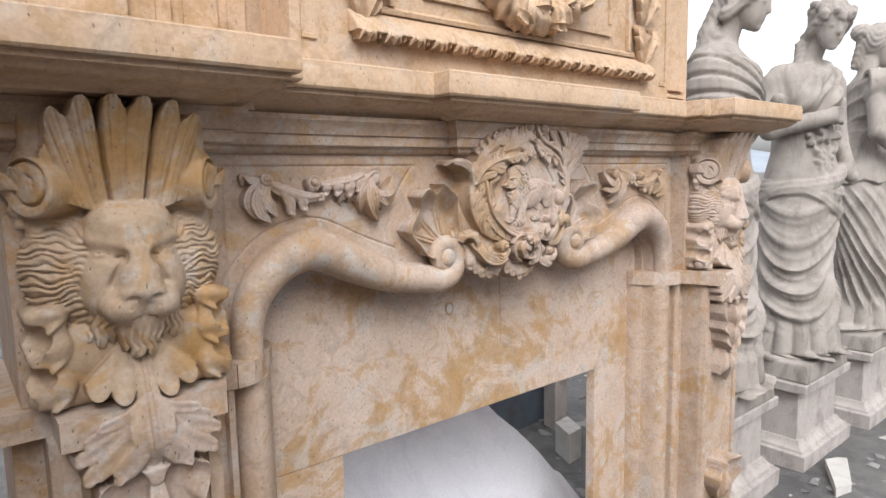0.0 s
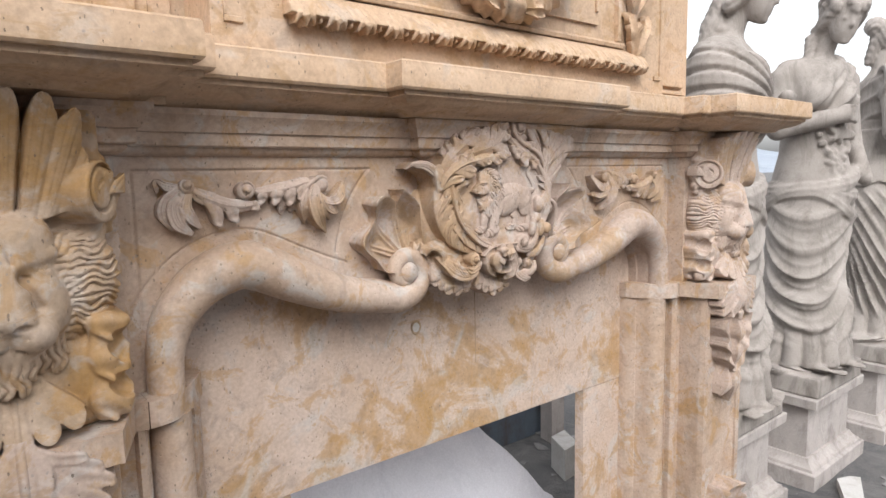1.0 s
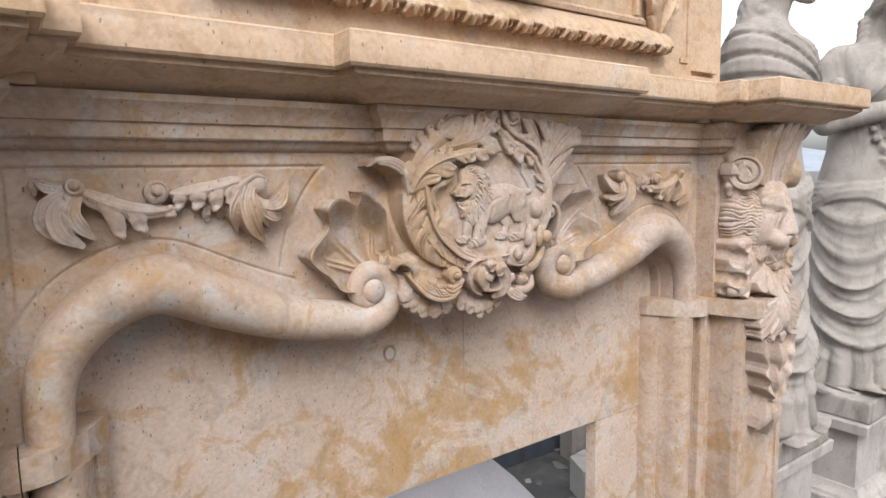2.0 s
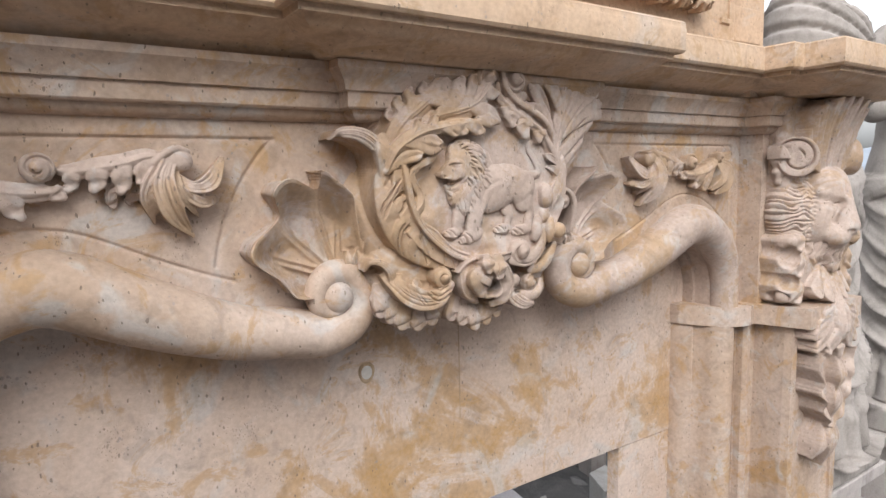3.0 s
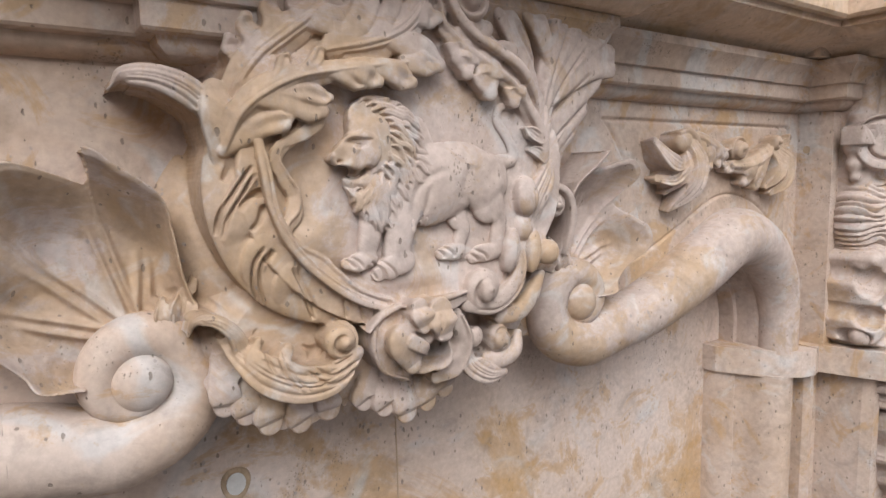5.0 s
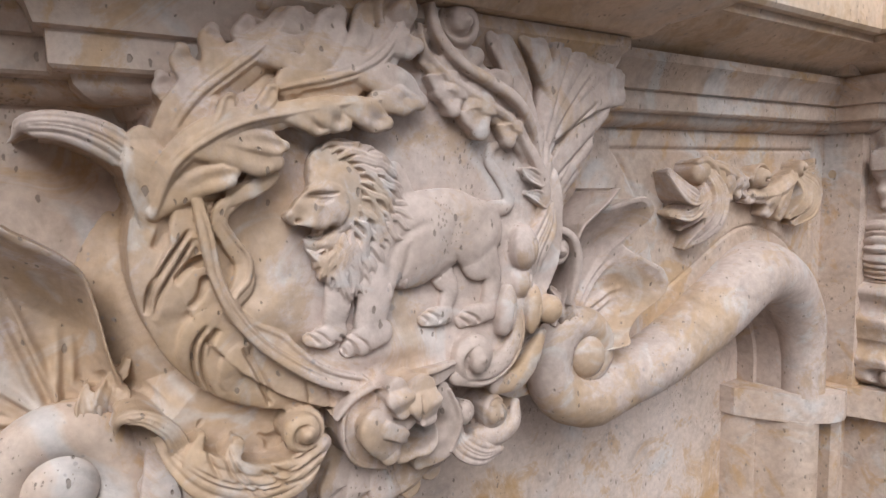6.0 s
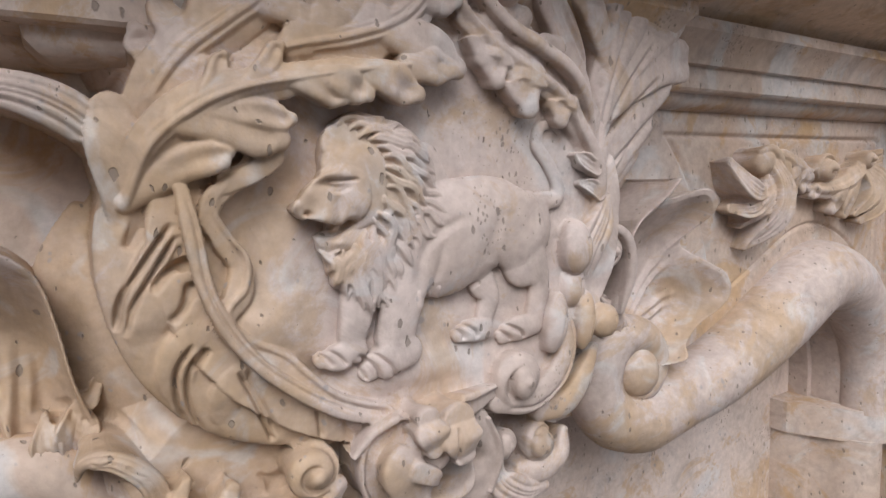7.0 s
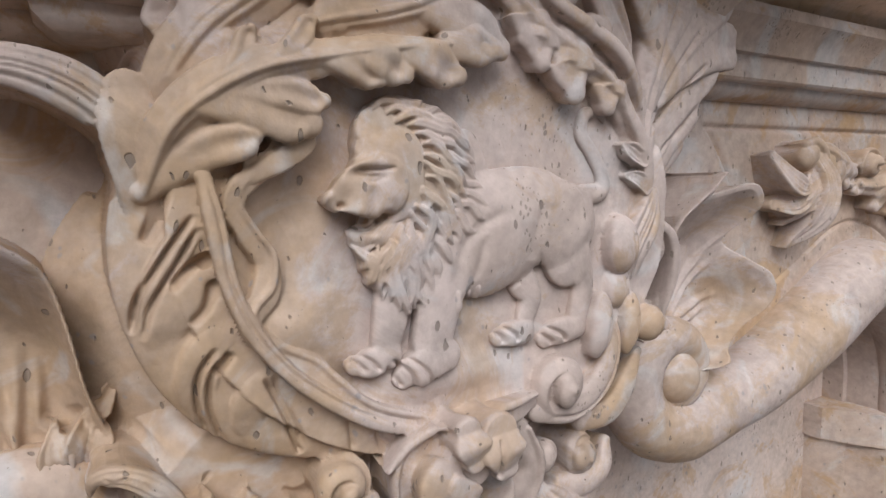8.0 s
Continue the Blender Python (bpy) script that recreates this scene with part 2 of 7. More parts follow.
def leaf(spine, widths, lobes=5, depth=0.45, rise=0.010, curl=0.012, sweep=0.5, thick=0.008, one=0, n=64, m=25, rib=0.0018, cup=0.006):
    """An acanthus leaf on a wall that faces -y. spine: (x, z, out) from root to tip, out measured from y = 0 towards the room.
    one: 1 or -1 gives lobes on that side alone; sweep pulls the lobes towards the tip; curl lifts or drops the rim."""
    s = spline(spine, n)
    w = np.maximum(spline(np.asarray(widths, dtype=float)[:, None], n)[:, 0], 0.0008)
    tan = np.gradient(s[:, :2], axis=0)
    tan /= np.linalg.norm(tan, axis=1)[:, None] + 1e-9
    side = np.stack([-tan[:, 1], tan[:, 0]], 1)
    t = np.linspace(0, 1, n)
    q = np.linspace(-1, 1, m)
    fr = (t * lobes) % 1.0
    notch = 1 - depth * (1 - np.sin(np.pi * np.clip(fr, 0, 1)) ** 0.55)
    T, Q = np.meshgrid(t, q, indexing="ij")
    A = np.abs(Q)
    lob = np.where((Q > 0) | (one == 0), notch[:, None], 1.0) if one >= 0 else np.where(Q < 0, notch[:, None], 1.0)
    wid = w[:, None] * (1 - A ** 1.5 * (1 - lob))
    if one:
        wid = np.where(Q * one < 0, wid * 0.35, wid)
    fwd = sweep * wid * A ** 1.6
    xy = s[:, None, :2] + side[:, None] * (Q * wid)[..., None] + tan[:, None] * fwd[..., None]
    vein = np.cos(2 * np.pi * (T * lobes - 0.5)) * A * (1 - 0.4 * A)
    mid = np.exp(-(Q / 0.10) ** 2)
    o = s[:, None, 2] + rise * (1 - A ** 2) - cup * np.sin(np.pi * A) + curl * A ** 3 + rib * 3.0 * vein + rib * 0.7 * np.cos(Q * 13) * (1 - A) + mid * rib * 1.2
    low = np.minimum(o - thick, s[:, None, 2] - thick * 0.4)
    top = np.stack([xy[..., 0], -o, xy[..., 1]], -1).reshape(-1, 3)
    shrink = s[:, None, :2] + (xy - s[:, None, :2]) * 0.93
    bot = np.stack([shrink[..., 0], -low, shrink[..., 1]], -1).reshape(-1, 3)
    f = grid_faces(n, m).tolist()
    k = n * m
    f += [[i + k for i in q4[::-1]] for q4 in grid_faces(n, m).tolist()]
    ring = [j for j in range(m)] + [i * m + m - 1 for i in range(1, n)] + [(n - 1) * m + j for j in range(m - 2, -1, -1)] + [i * m for i in range(n - 2, 0, -1)]
    f += [[ring[i], ring[(i + 1) % len(ring)], ring[(i + 1) % len(ring)] + k, ring[i] + k] for i in range(len(ring))]
    return np.concatenate([top, bot]), f


# ---- carving by distance fields ----
def smin(a, b, k):
    h = np.clip(0.5 + 0.5 * (b - a) / k, 0, 1)
    return b + (a - b) * h - k * h * (1 - h)


def smax(a, b, k):
    return -smin(-a, -b, k)


def ball(G, c, r):
    """Ellipsoid, near-true distance."""
    r = np.broadcast_to(np.asarray(r, dtype=np.float32), (3,))
    q = [(G[i] - np.float32(c[i])) for i in range(3)]
    k0 = np.sqrt(sum((q[i] / r[i]) ** 2 for i in range(3)))
    k1 = np.sqrt(sum((q[i] / r[i] ** 2) ** 2 for i in range(3))) + 1e-6
    return k0 * (k0 - 1) / k1


def rod(G, a, b, ra, rb=None):
    """Capsule with two radii."""
    rb = ra if rb is None else rb
    a, b = np.asarray(a, dtype=np.float32), np.asarray(b, dtype=np.float32)
    d = b - a
    q = [G[i] - a[i] for i in range(3)]
    t = np.clip(sum(q[i] * d[i] for i in range(3)) / np.dot(d, d), 0, 1)
    return np.sqrt(sum((q[i] - t * d[i]) ** 2 for i in range(3))) - (ra + (rb - ra) * t)


def block(G, c, h, r=0.0):
    q = [np.abs(G[i] - np.float32(c[i])) - (h[i] - r) for i in range(3)]
    return np.sqrt(sum(np.maximum(k, 0) ** 2 for k in q)) + np.minimum(np.maximum(np.maximum(q[0], q[1]), q[2]), 0) - r


def space(lo, hi, step):
    ax = [np.arange(lo[i], hi[i] + step, step, dtype=np.float32) for i in range(3)]
    return np.meshgrid(*ax, indexing="ij")


def skin(D, lo, step):
    """The surface D = 0 as quads (surface nets)."""
    s = D < 0
    n = np.array(D.shape) - 1
    acc, cnt = np.zeros((*n, 3), np.float32), np.zeros(n, np.float32)
    corner = lambda A, c: A[c[0]:c[0] + n[0], c[1]:c[1] + n[1], c[2]:c[2] + n[2]]
    for ax in range(3):
        for u in (0, 1):
            for w in (0, 1):
                c = [0, 0, 0]
                c[(ax + 1) % 3], c[(ax + 2) % 3] = u, w
                e = list(c)
                e[ax] = 1
                a, b = corner(D, c), corner(D, e)
                cross = (a < 0) != (b < 0)
                t = np.where(cross, a / np.where(cross, a - b, 1), 0)
                for k in range(3):
                    acc[..., k] += np.where(cross, c[k] + (t if k == ax else 0), 0)
                cnt += cross
    live = cnt > 0
    idx = np.full(n, -1, np.int64)
    idx[live] = np.arange(live.sum())
    cell = np.argwhere(live).astype(np.float32)
    v = (cell + acc[live] / cnt[live][:, None]) * step + np.asarray(lo, dtype=np.float32)
    fs = []
    for ax in range(3):
        sl0, sl1 = [slice(1, -1)] * 3, [slice(1, -1)] * 3
        sl0[ax], sl1[ax] = slice(0, -1), slice(1, None)
        a, b = s[tuple(sl0)], s[tuple(sl1)]
        for flip, mask in ((False, a & ~b), (True, ~a & b)):
            at = np.argwhere(mask)
            if not len(at):
                continue
            at = at + 1
            at[:, ax] -= 1
            u, w = (ax + 1) % 3, (ax + 2) % 3
            q = []
            for du, dw in ((-1, -1), (0, -1), (0, 0), (-1, 0)):
                p = at.copy()
                p[:, u] += du
                p[:, w] += dw
                q.append(idx[p[:, 0], p[:, 1], p[:, 2]])
            q = np.stack(q, 1)
            fs.append(q[:, ::-1] if flip else q)
    f = np.concatenate(fs)
    return v, f[(f >= 0).all(1)]


def post(outline, z0, z1):
    """An outline of (x, y) carried up from z0 to z1."""
    n = len(outline)
    v = [(x, y, z0) for x, y in outline] + [(x, y, z1) for x, y in outline]
    return np.array(v), [list(range(n))[::-1], list(range(n, 2 * n))] + [[i, (i + 1) % n, n + (i + 1) % n, n + i] for i in range(n)]


# ---- the fireplace ----
C = 1.053          # its middle
FR = 1.050         # face of the frieze
IN = 1.12          # face of the infill slabs
fireplace = thing("fireplace", (C, 1.1, 0), "carved cream and ochre travertine fireplace surround with lion consoles", "fireplace")

# shelf
half_plan = [(1.09, 1.32), (1.09, 0.821), (0.641, 0.821), (0.641, 0.888), (0.607, 0.888), (0.607, 0.941), (0.308, 0.941), (0.308, 0.895)]
plan = [(C - u, y) for u, y in half_plan] + [(C + u, y) for u, y in half_plan[::-1]]
shelf_profile = [(-0.16, 1.655), (-0.004, 1.655), (-0.001, 1.652), (-0.001, 1.645), (0.0, 1.643), (0.0, 1.612), (-0.003, 1.608), (-0.012, 1.608), (-0.013, 1.600),
                 (-0.018, 1.599), (-0.026, 1.592), (-0.036, 1.587), (-0.050, 1.584), (-0.064, 1.579), (-0.072, 1.572), (-0.16, 1.572)]
part("mantel_shelf", moulding(plan, shelf_profile), stone_over, fireplace, "thick travertine shelf with a moulded stepped edge", True, 35)
core = [(C - 0.92, 1.33), (C - 0.92, 0.99), (C - 0.645, 0.99), (C - 0.645, 1.09), (C + 0.645, 1.09), (C + 0.645, 0.99), (C + 0.92, 0.99), (C + 0.92, 1.33)]
part("shelf_core", post(core, 1.5725, 1.6545), stone_over, fireplace, "", False)

# cornice under the shelf
half_c = [(0.996, 1.32), (0.996, 0.999), (0.716, 0.999), (0.716, FR), (0.177, FR), (0.177, FR - 0.026)]
cplan = [(C - u, y) for u, y in half_c] + [(C + u, y) for u, y in half_c[::-1]]
cornice_profile = [(-0.02, 1.571), (0.046, 1.571), (0.046, 1.562), (0.040, 1.556), (0.034, 1.548), (0.031, 1.538), (0.026, 1.537), (0.026, 1.519),
                   (0.024, 1.517), (0.016, 1.516), (0.015, 1.511), (0.010, 1.506), (0.004, 1.503), (-0.02, 1.503)]
part("cornice", moulding(cplan, cornice_profile), stone_plain, fireplace, "", True, 35)

# arched frieze: middle line of the serpentine arch, with the half width of its roll
ARCH = [(-0.661, 1.145, 0.027), (-0.659, 1.205, 0.028), (-0.644, 1.256, 0.032), (-0.608, 1.299, 0.036), (-0.565, 1.323, 0.039), (-0.518, 1.327, 0.040),
        (-0.446, 1.295, 0.039), (-0.385, 1.269, 0.036), (-0.325, 1.250, 0.033), (-0.266, 1.243, 0.032)]
line = spline(ARCH, 160)
au, az = line[:, 0], line[:, 1]


def frieze_low(u):
    """Lower edge of the frieze block, hidden behind the roll."""
    return np.where(np.abs(u) < 0.266, 1.247, np.interp(-np.abs(u), au, az))


nu, nz = 690, 190
U, Z = np.meshgrid(np.linspace(-0.716, 0.716, nu), np.linspace(0, 1, nz), indexing="ij")
low = frieze_low(U)
ZZ = low + (1.512 - low) * Z
A = -np.abs(U)
dist = np.full(U.shape, 9.0)
for k in range(0, 160, 2):
    dist = np.minimum(dist, np.hypot(A - au[k], ZZ - az[k]))
groove = np.zeros(U.shape)


def cut(d, width=0.0022, deep=0.004):
    return deep * np.exp(-(d / width) ** 2)


inside = (np.abs(U) > 0.279) & (np.abs(U) < 0.686)
top_line = np.where(inside, np.abs(ZZ - 1.481), 1)
arc = np.hypot(np.abs(U) - 0.10, ZZ - 1.300) - 0.257
arc = np.where((ZZ < 1.48) & (ZZ > 1.33) & (np.abs(U) < 0.4), np.abs(arc), 1)
side_line = np.where(ZZ < 1.48, np.abs(np.abs(U) - 0.686), 1)
round_line = np.where((np.abs(U) > 0.335) & (dist > 0.05), np.abs(dist - 0.058), 1)
for d in (top_line, arc, side_line):
    groove = np.maximum(groove, cut(d))
groove = np.maximum(groove, cut(round_line, 0.002, 0.003))
front = np.stack([C + U, FR + groove, ZZ], -1).reshape(-1, 3)
back = np.stack([C + U, np.full(U.shape, IN + 0.02), ZZ], -1)[:, [0, -1]]
backv = back.reshape(-1, 3)
k = len(front)
ff = grid_faces(nu, nz).tolist()
ff += [[i * nz, (i + 1) * nz, k + (i + 1) * 2, k + i * 2] for i in range(nu - 1)]
part("frieze", (np.concatenate([front, backv]), ff), stone_plain, fireplace, "smooth travertine frieze with incised panel lines")


def arch_roll():
    t = spline(ARCH, 90)
    tan = np.gradient(t[:, :2], axis=0)
    tan /= np.linalg.norm(tan, axis=1)[:, None]
    nor = np.stack([-tan[:, 1], tan[:, 0]], 1)
    outer, inner = t[:, :2] + nor * (t[:, 2] * 0.9)[:, None], t[:, :2] - nor * (t[:, 2] * 0.97)[:, None]
    lip = t[:, :2] - nor * (t[:, 2] * 0.78)[:, None]
    n = len(t)
    v, f = [], []
    for a, b, c in zip(outer, inner, lip):
        v += [(C + a[0], FR + 0.005, a[1]), (C + a[0], IN + 0.015, a[1]), (C + b[0], IN + 0.015, b[1]), (C + b[0], FR + 0.045, b[1]),
              (C + c[0], FR + 0.043, c[1]), (C + c[0], FR + 0.004, c[1])]
    for i in range(n - 1):
        f += [[i * 6 + j, i * 6 + (j + 1) % 6, (i + 1) * 6 + (j + 1) % 6, (i + 1) * 6 + j] for j in range(6)]
    f += [list(range(6)), [(n - 1) * 6 + j for j in range(6)]]
    # the scroll at its end
    cx, cz = -0.216, 1.282
    a0 = math.atan2(1.243 - cz, -0.266 - cx)
    th = np.linspace(0, 1, 70)
    ang = a0 + th * 2 * np.pi * 1.30
    rr = np.interp(th, [0, 0.11, 0.30, 0.50, 0.70, 1.0], [0.0634, 0.044, 0.036, 0.031, 0.026, 0.012])
    rad = np.interp(th, [0, 0.11, 0.30, 0.50, 0.70, 1.0], [0.032, 0.029, 0.021, 0.0165, 0.0135, 0.0070])
    bend = np.stack([C + cx + rr * np.cos(ang), FR - 0.010 - 0.014 * th, cz + rr * np.sin(ang), rad], 1)
    run = np.stack([C + t[:, 0], np.full(len(t), FR - 0.010), t[:, 1], t[:, 2]], 1)[:-4]
    way = np.concatenate([run, bend[4:]])
    roll = tube(way[:, :3], way[:, 3], 330, 22, 1.05)
    e, p = np.meshgrid(np.linspace(0, np.pi / 2, 9), np.linspace(0, 2 * np.pi, 24, endpoint=False), indexing="ij")
    button = np.stack([C + cx + 0.0215 * np.cos(e) * np.cos(p), FR - 0.020 - 0.021 * np.sin(e) ** 0.7, cz + 0.0215 * np.cos(e) * np.sin(p)], -1).reshape(-1, 3)
    return join(roll, (np.array(v), f), (button, grid_faces(9, 24, True)))


left_arch = arch_roll()
part("arch_moulding", left_arch, stone_plain, fireplace, "round serpentine roll moulding ending in a scroll", True, 50)
part("arch_moulding", mirrored(left_arch, C), stone_carved, fireplace, "round serpentine roll moulding ending in a scroll", True, 50)

# infill slabs
part("infill_lintel", box(C - 0.70, C + 0.70, IN, IN + 0.03, 0.868, 1.45, 0.0015), stone_panel, fireplace, "ochre-clouded travertine slab over the opening", False)
part("infill_jamb", box(C - 0.70, C - 0.435, IN + 0.001, IN + 0.031, 0.0, 0.8665, 0.0015), stone_panel, fireplace, "", False)
part("infill_jamb", box(C + 0.435, C + 0.70, IN + 0.001, IN + 0.031, 0.0, 0.8665, 0.0015), stone_panel, fireplace, "", False)

# round columns and their collars, on either side of the opening
for s in (-1, 1):
    ring = [(C + s * (0.656 + 0.033 * math.cos(a)), 1.062 - 0.047 * math.sin(a)) for a in np.linspace(0.0, math.pi, 19)]
    col = [(C + s * 0.596, IN + 0.012), (C + s * 0.596, 1.100), (C + s * 0.612, 1.078), (C + s * 0.616, 1.080), (C + s * 0.620, 1.070)] + ring[::-1] + [(C + s * 0.690, 1.050), (C + s * 0.692, 1.030), (C + s * 0.6955, 1.030), (C + s * 0.6955, IN + 0.012)]
    part("column", post(col, 0.0, 1.1115), stone_plain, fireplace, "half-round travertine column", True, 40)
    cap = [(C + s * 0.592, IN + 0.012), (C + s * 0.592, 1.098), (C + s * 0.622, 1.044), (C + s * 0.630, 1.036), (C + s * 0.645, 1.018), (C + s * 0.664, 1.004), (C + s * 0.684, 0.998), (C + s * 0.6955, 0.998), (C + s * 0.6955, IN + 0.012)]
    part("collar", post(cap, 1.110, 1.150), stone_plain, fireplace, "", False)

# pilasters
PW = 0.856
for s in (-1, 1):
    X = lambda u: C + s * u
    pil = part("pilaster", post([(X(0.716), 1.32), (X(0.716), 1.000), (X(0.996), 1.000), (X(0.996), 1.32)], 1.1515, 1.5715), stone_plain, fireplace,
               "square travertine pilaster with a raised edge and hanging leaves", False)
    shaft = [(X(0.697), 1.32), (X(0.697), 1.016), (X(0.702), 1.008), (X(0.711), 1.008), (X(0.715), 1.018), (X(0.744), 1.018), (X(0.746), 0.955), (X(0.750), 0.940), (X(0.770), 0.940), (X(0.770), 0.9465), (X(0.782), 0.952), (X(0.930), 0.952),
             (X(0.942), 0.9465), (X(0.942), 0.940), (X(0.962), 0.940), (X(0.974), 0.955), (X(0.974), 1.020), (X(0.985), 1.026), (X(1.010), 1.04), (X(1.010), 1.32)]
    part("shaft", post(shaft, 0.0, 1.1105), stone_plain, pil, "", False)
    br = [(X(0.697), 1.32), (X(0.697), 0.998), (X(0.714), 1.004), (X(0.748), 0.905), (X(0.965), 0.905), (X(0.965), 0.985), (X(1.025), 0.985), (X(1.025), 1.32)]
    part("bracket", post(br, 1.1095, 1.1515), stone_plain, pil, "square travertine ledge under the lion", False)
    cx = X(PW)


# ---- lion console, one carved block ----
def lion_console():
    """Lion's mask with mane and beard between splayed side scrolls, under a flaring leaf. x across, y out, z up, from the block's back and foot."""
    lo, hi, h = (-0.150, -0.012, -0.01), (0.150, 0.150, 0.424), 0.00185
    G = space(lo, hi, h)
    x, o, z = G
    ax = np.abs(x)
    M = [ax, o, z]
    d = block(G, (0, 0.006, 0.21), (0.118, 0.034, 0.21), 0.012)
    # mane: wavy locks that stream out from the face
    mane = smin(ball(G, (0, 0.018, 0.185), (0.122, 0.060, 0.098)), ball(M, (0.085, 0.020, 0.195), (0.042, 0.036, 0.062)), 0.02)
    rad = np.hypot(ax, z - 0.190)
    ang = np.arctan2(z - 0.190, ax + 1e-5)
    side = np.clip((ax - 0.062) / 0.022, 0, 1) * np.clip((z - 0.115) / 0.02, 0, 1)
    q = (z - 0.20) / (0.55 + 4.2 * ax) + 0.0040 * np.sin(ax * 115 + z * 60 + x * 11) + 0.0018 * np.sin(ax * 210 - z * 110) + 0.0010 * np.sin(z * 290)
    lock = np.abs(np.sin(q * np.pi / 0.0092)) ** 0.7
    fine = np.abs(np.sin(q * np.pi / 0.0031))
    ring = np.clip((rad - 0.050) / 0.010, 0, 1) * (1 - 0.8 * side)
    short = np.abs(np.sin(ang * 24 + 1.3 * np.sin(rad * 150 + ang * 5) + 0.6 * np.sin(ang * 9))) ** 0.8
    mane = mane - side * (0.0064 * (lock - 0.5) + 0.0012 * (fine - 0.5)) - ring * 0.0048 * (short - 0.5)
    d = smin(d, mane, 0.004)
    # cushion under the mane, with ruffled shells at its ends
    body = smin(rod(M, (0.030, 0.018, 0.085), (0.085, 0.016, 0.070), 0.045, 0.040), block(G, (0, 0.012, 0.06), (0.100, 0.040, 0.060), 0.020), 0.02)
    d = smin(d, body, 0.004)
    hollow = smin(ball(M, (0.138, 0.058, 0.104), (0.034, 0.022, 0.022)), ball(M, (0.138, 0.056, 0.052), (0.036, 0.022, 0.016)), 0.006)
    hollow = smin(hollow, ball(M, (0.136, 0.036, 0.018), (0.026, 0.022, 0.010)), 0.003)
    end = smax(block(M, (0.108, 0.024, 0.074), (0.026, 0.042 , 0.072), 0.014) + 0.0035 * np.sin(z * 115 + 0.6), -hollow, 0.004)
    lipc = 0.104 + 0.010 * np.sin(z * 118 + 1.8)
    lip = np.hypot(ax - lipc, o - 0.058 - 0.006 * np.sin(z * 118 + 0.4)) - 0.0065
    lip = np.maximum(lip, np.abs(z - 0.074) - 0.068)
    end = smin(end, lip, 0.006)
    end = smax(end, -hollow, 0.003)
    end = end + 0.0030 * np.abs(np.sin(np.arctan2(z - 0.07, ax - 0.06) * 9)) * np.clip((ax - 0.106) / 0.01, 0, 1)
    end = smin(end, ball(M, (0.122, 0.040, 0.020), (0.013, 0.015, 0.014)), 0.003)
    end = smin(end, ball(M, (0.120, 0.038, 0.128), (0.014, 0.015, 0.012)), 0.003)
    d = smin(d, end, 0.004)
    # beard in wavy points
    beard = smin(rod(G, (0, 0.062, 0.118), (0, 0.070, 0.078), 0.042, 0.022), rod(M, (0.034, 0.052, 0.118), (0.050, 0.054, 0.090), 0.026, 0.014), 0.012)
    bq = x * (1 - 2.5 * (0.12 - z)) + 0.0026 * np.sin(z * 150 + x * 50) + 0.0012 * np.sin(z * 300)
    bs = np.abs(np.sin(bq * np.pi / 0.0092))
    beard = beard - 0.0055 * (bs ** 0.8 - 0.5)
    tip = 0.060 + 0.45 * ax + 0.016 * (1 - np.abs(np.sin(bq * np.pi / 0.0184)))
    beard = np.maximum(beard, (tip - z) * 0.8)
    # leaf that spreads from the beard over the ledge
    fall = np.clip((0.085 - z) / 0.085, 0, 1)
    turn, reach = np.arctan2(ax, 0.160 - z), np.hypot(ax, 0.160 - z)
    lobed = np.abs(np.cos(np.pi * turn / 0.21))
    sheet = 0.064 + 0.036 * fall ** 0.8 - 2.2 * ax ** 2 - 0.0030 * np.exp(-((ax - 0.004) / 0.0016) ** 2) + 0.008 * (lobed ** 0.6 - 0.5) * (0.3 + 0.7 * fall)
    edge = 0.158 - 0.020 * (1 - lobed ** 0.45)
    up = 0.094 - 0.95 * np.maximum(ax - 0.016, 0) - 14 * np.maximum(ax - 0.06, 0) ** 2
    tongue = np.maximum(np.maximum((o - sheet) * 0.75, 0.020 - o), np.maximum((reach - edge) * 0.8, (z - up) * 0.6))
    d = smin(d, tongue, 0.0015)
    d = smin(d, beard, 0.0015)
    # face
    face = ball(G, (0, 0.044, 0.198), (0.061, 0.056, 0.074))
    face = smin(face, ball(M, (0.021, 0.060, 0.250), (0.032, 0.026, 0.029)), 0.026)
    face = smin(face, rod(G, (0, 0.080, 0.240), (0, 0.0975, 0.168), 0.0215, 0.0265), 0.018)
    face = smin(face, ball(M, (0.021, 0.092, 0.141), (0.0290, 0.0250, 0.0230)), 0.012)
    face = smin(face, ball(M, (0.040, 0.064, 0.172), (0.021, 0.022, 0.032)), 0.022)
    face = smin(face, ball(G, (0, 0.076, 0.117), (0.032, 0.026, 0.017)), 0.010)
    face = smin(face, ball(M, (0.043, 0.052, 0.165), (0.026, 0.030, 0.046)), 0.014)
    face = smin(face, ball(G, (0, 0.048, 0.255), (0.046, 0.032, 0.024)), 0.020)
    # brows drawn down to the nose, narrow eyes under them
    face = smin(face, rod(M, (0.014, 0.0860, 0.2190), (0.052, 0.0700, 0.2320), 0.0070, 0.0060), 0.010)
    face = smax(face, -rod(M, (0.0200, 0.1000, 0.2085), (0.0540, 0.0885, 0.2150), 0.0066, 0.0060), 0.012)
    face = smin(face, ball(M, (0.0365, 0.0765, 0.2115), (0.0135, 0.0085, 0.0062)), 0.002)
    face = smax(face, -rod(M, (0.0245, 0.0850, 0.2115), (0.0480, 0.0795, 0.2135), 0.0014), 0.002)
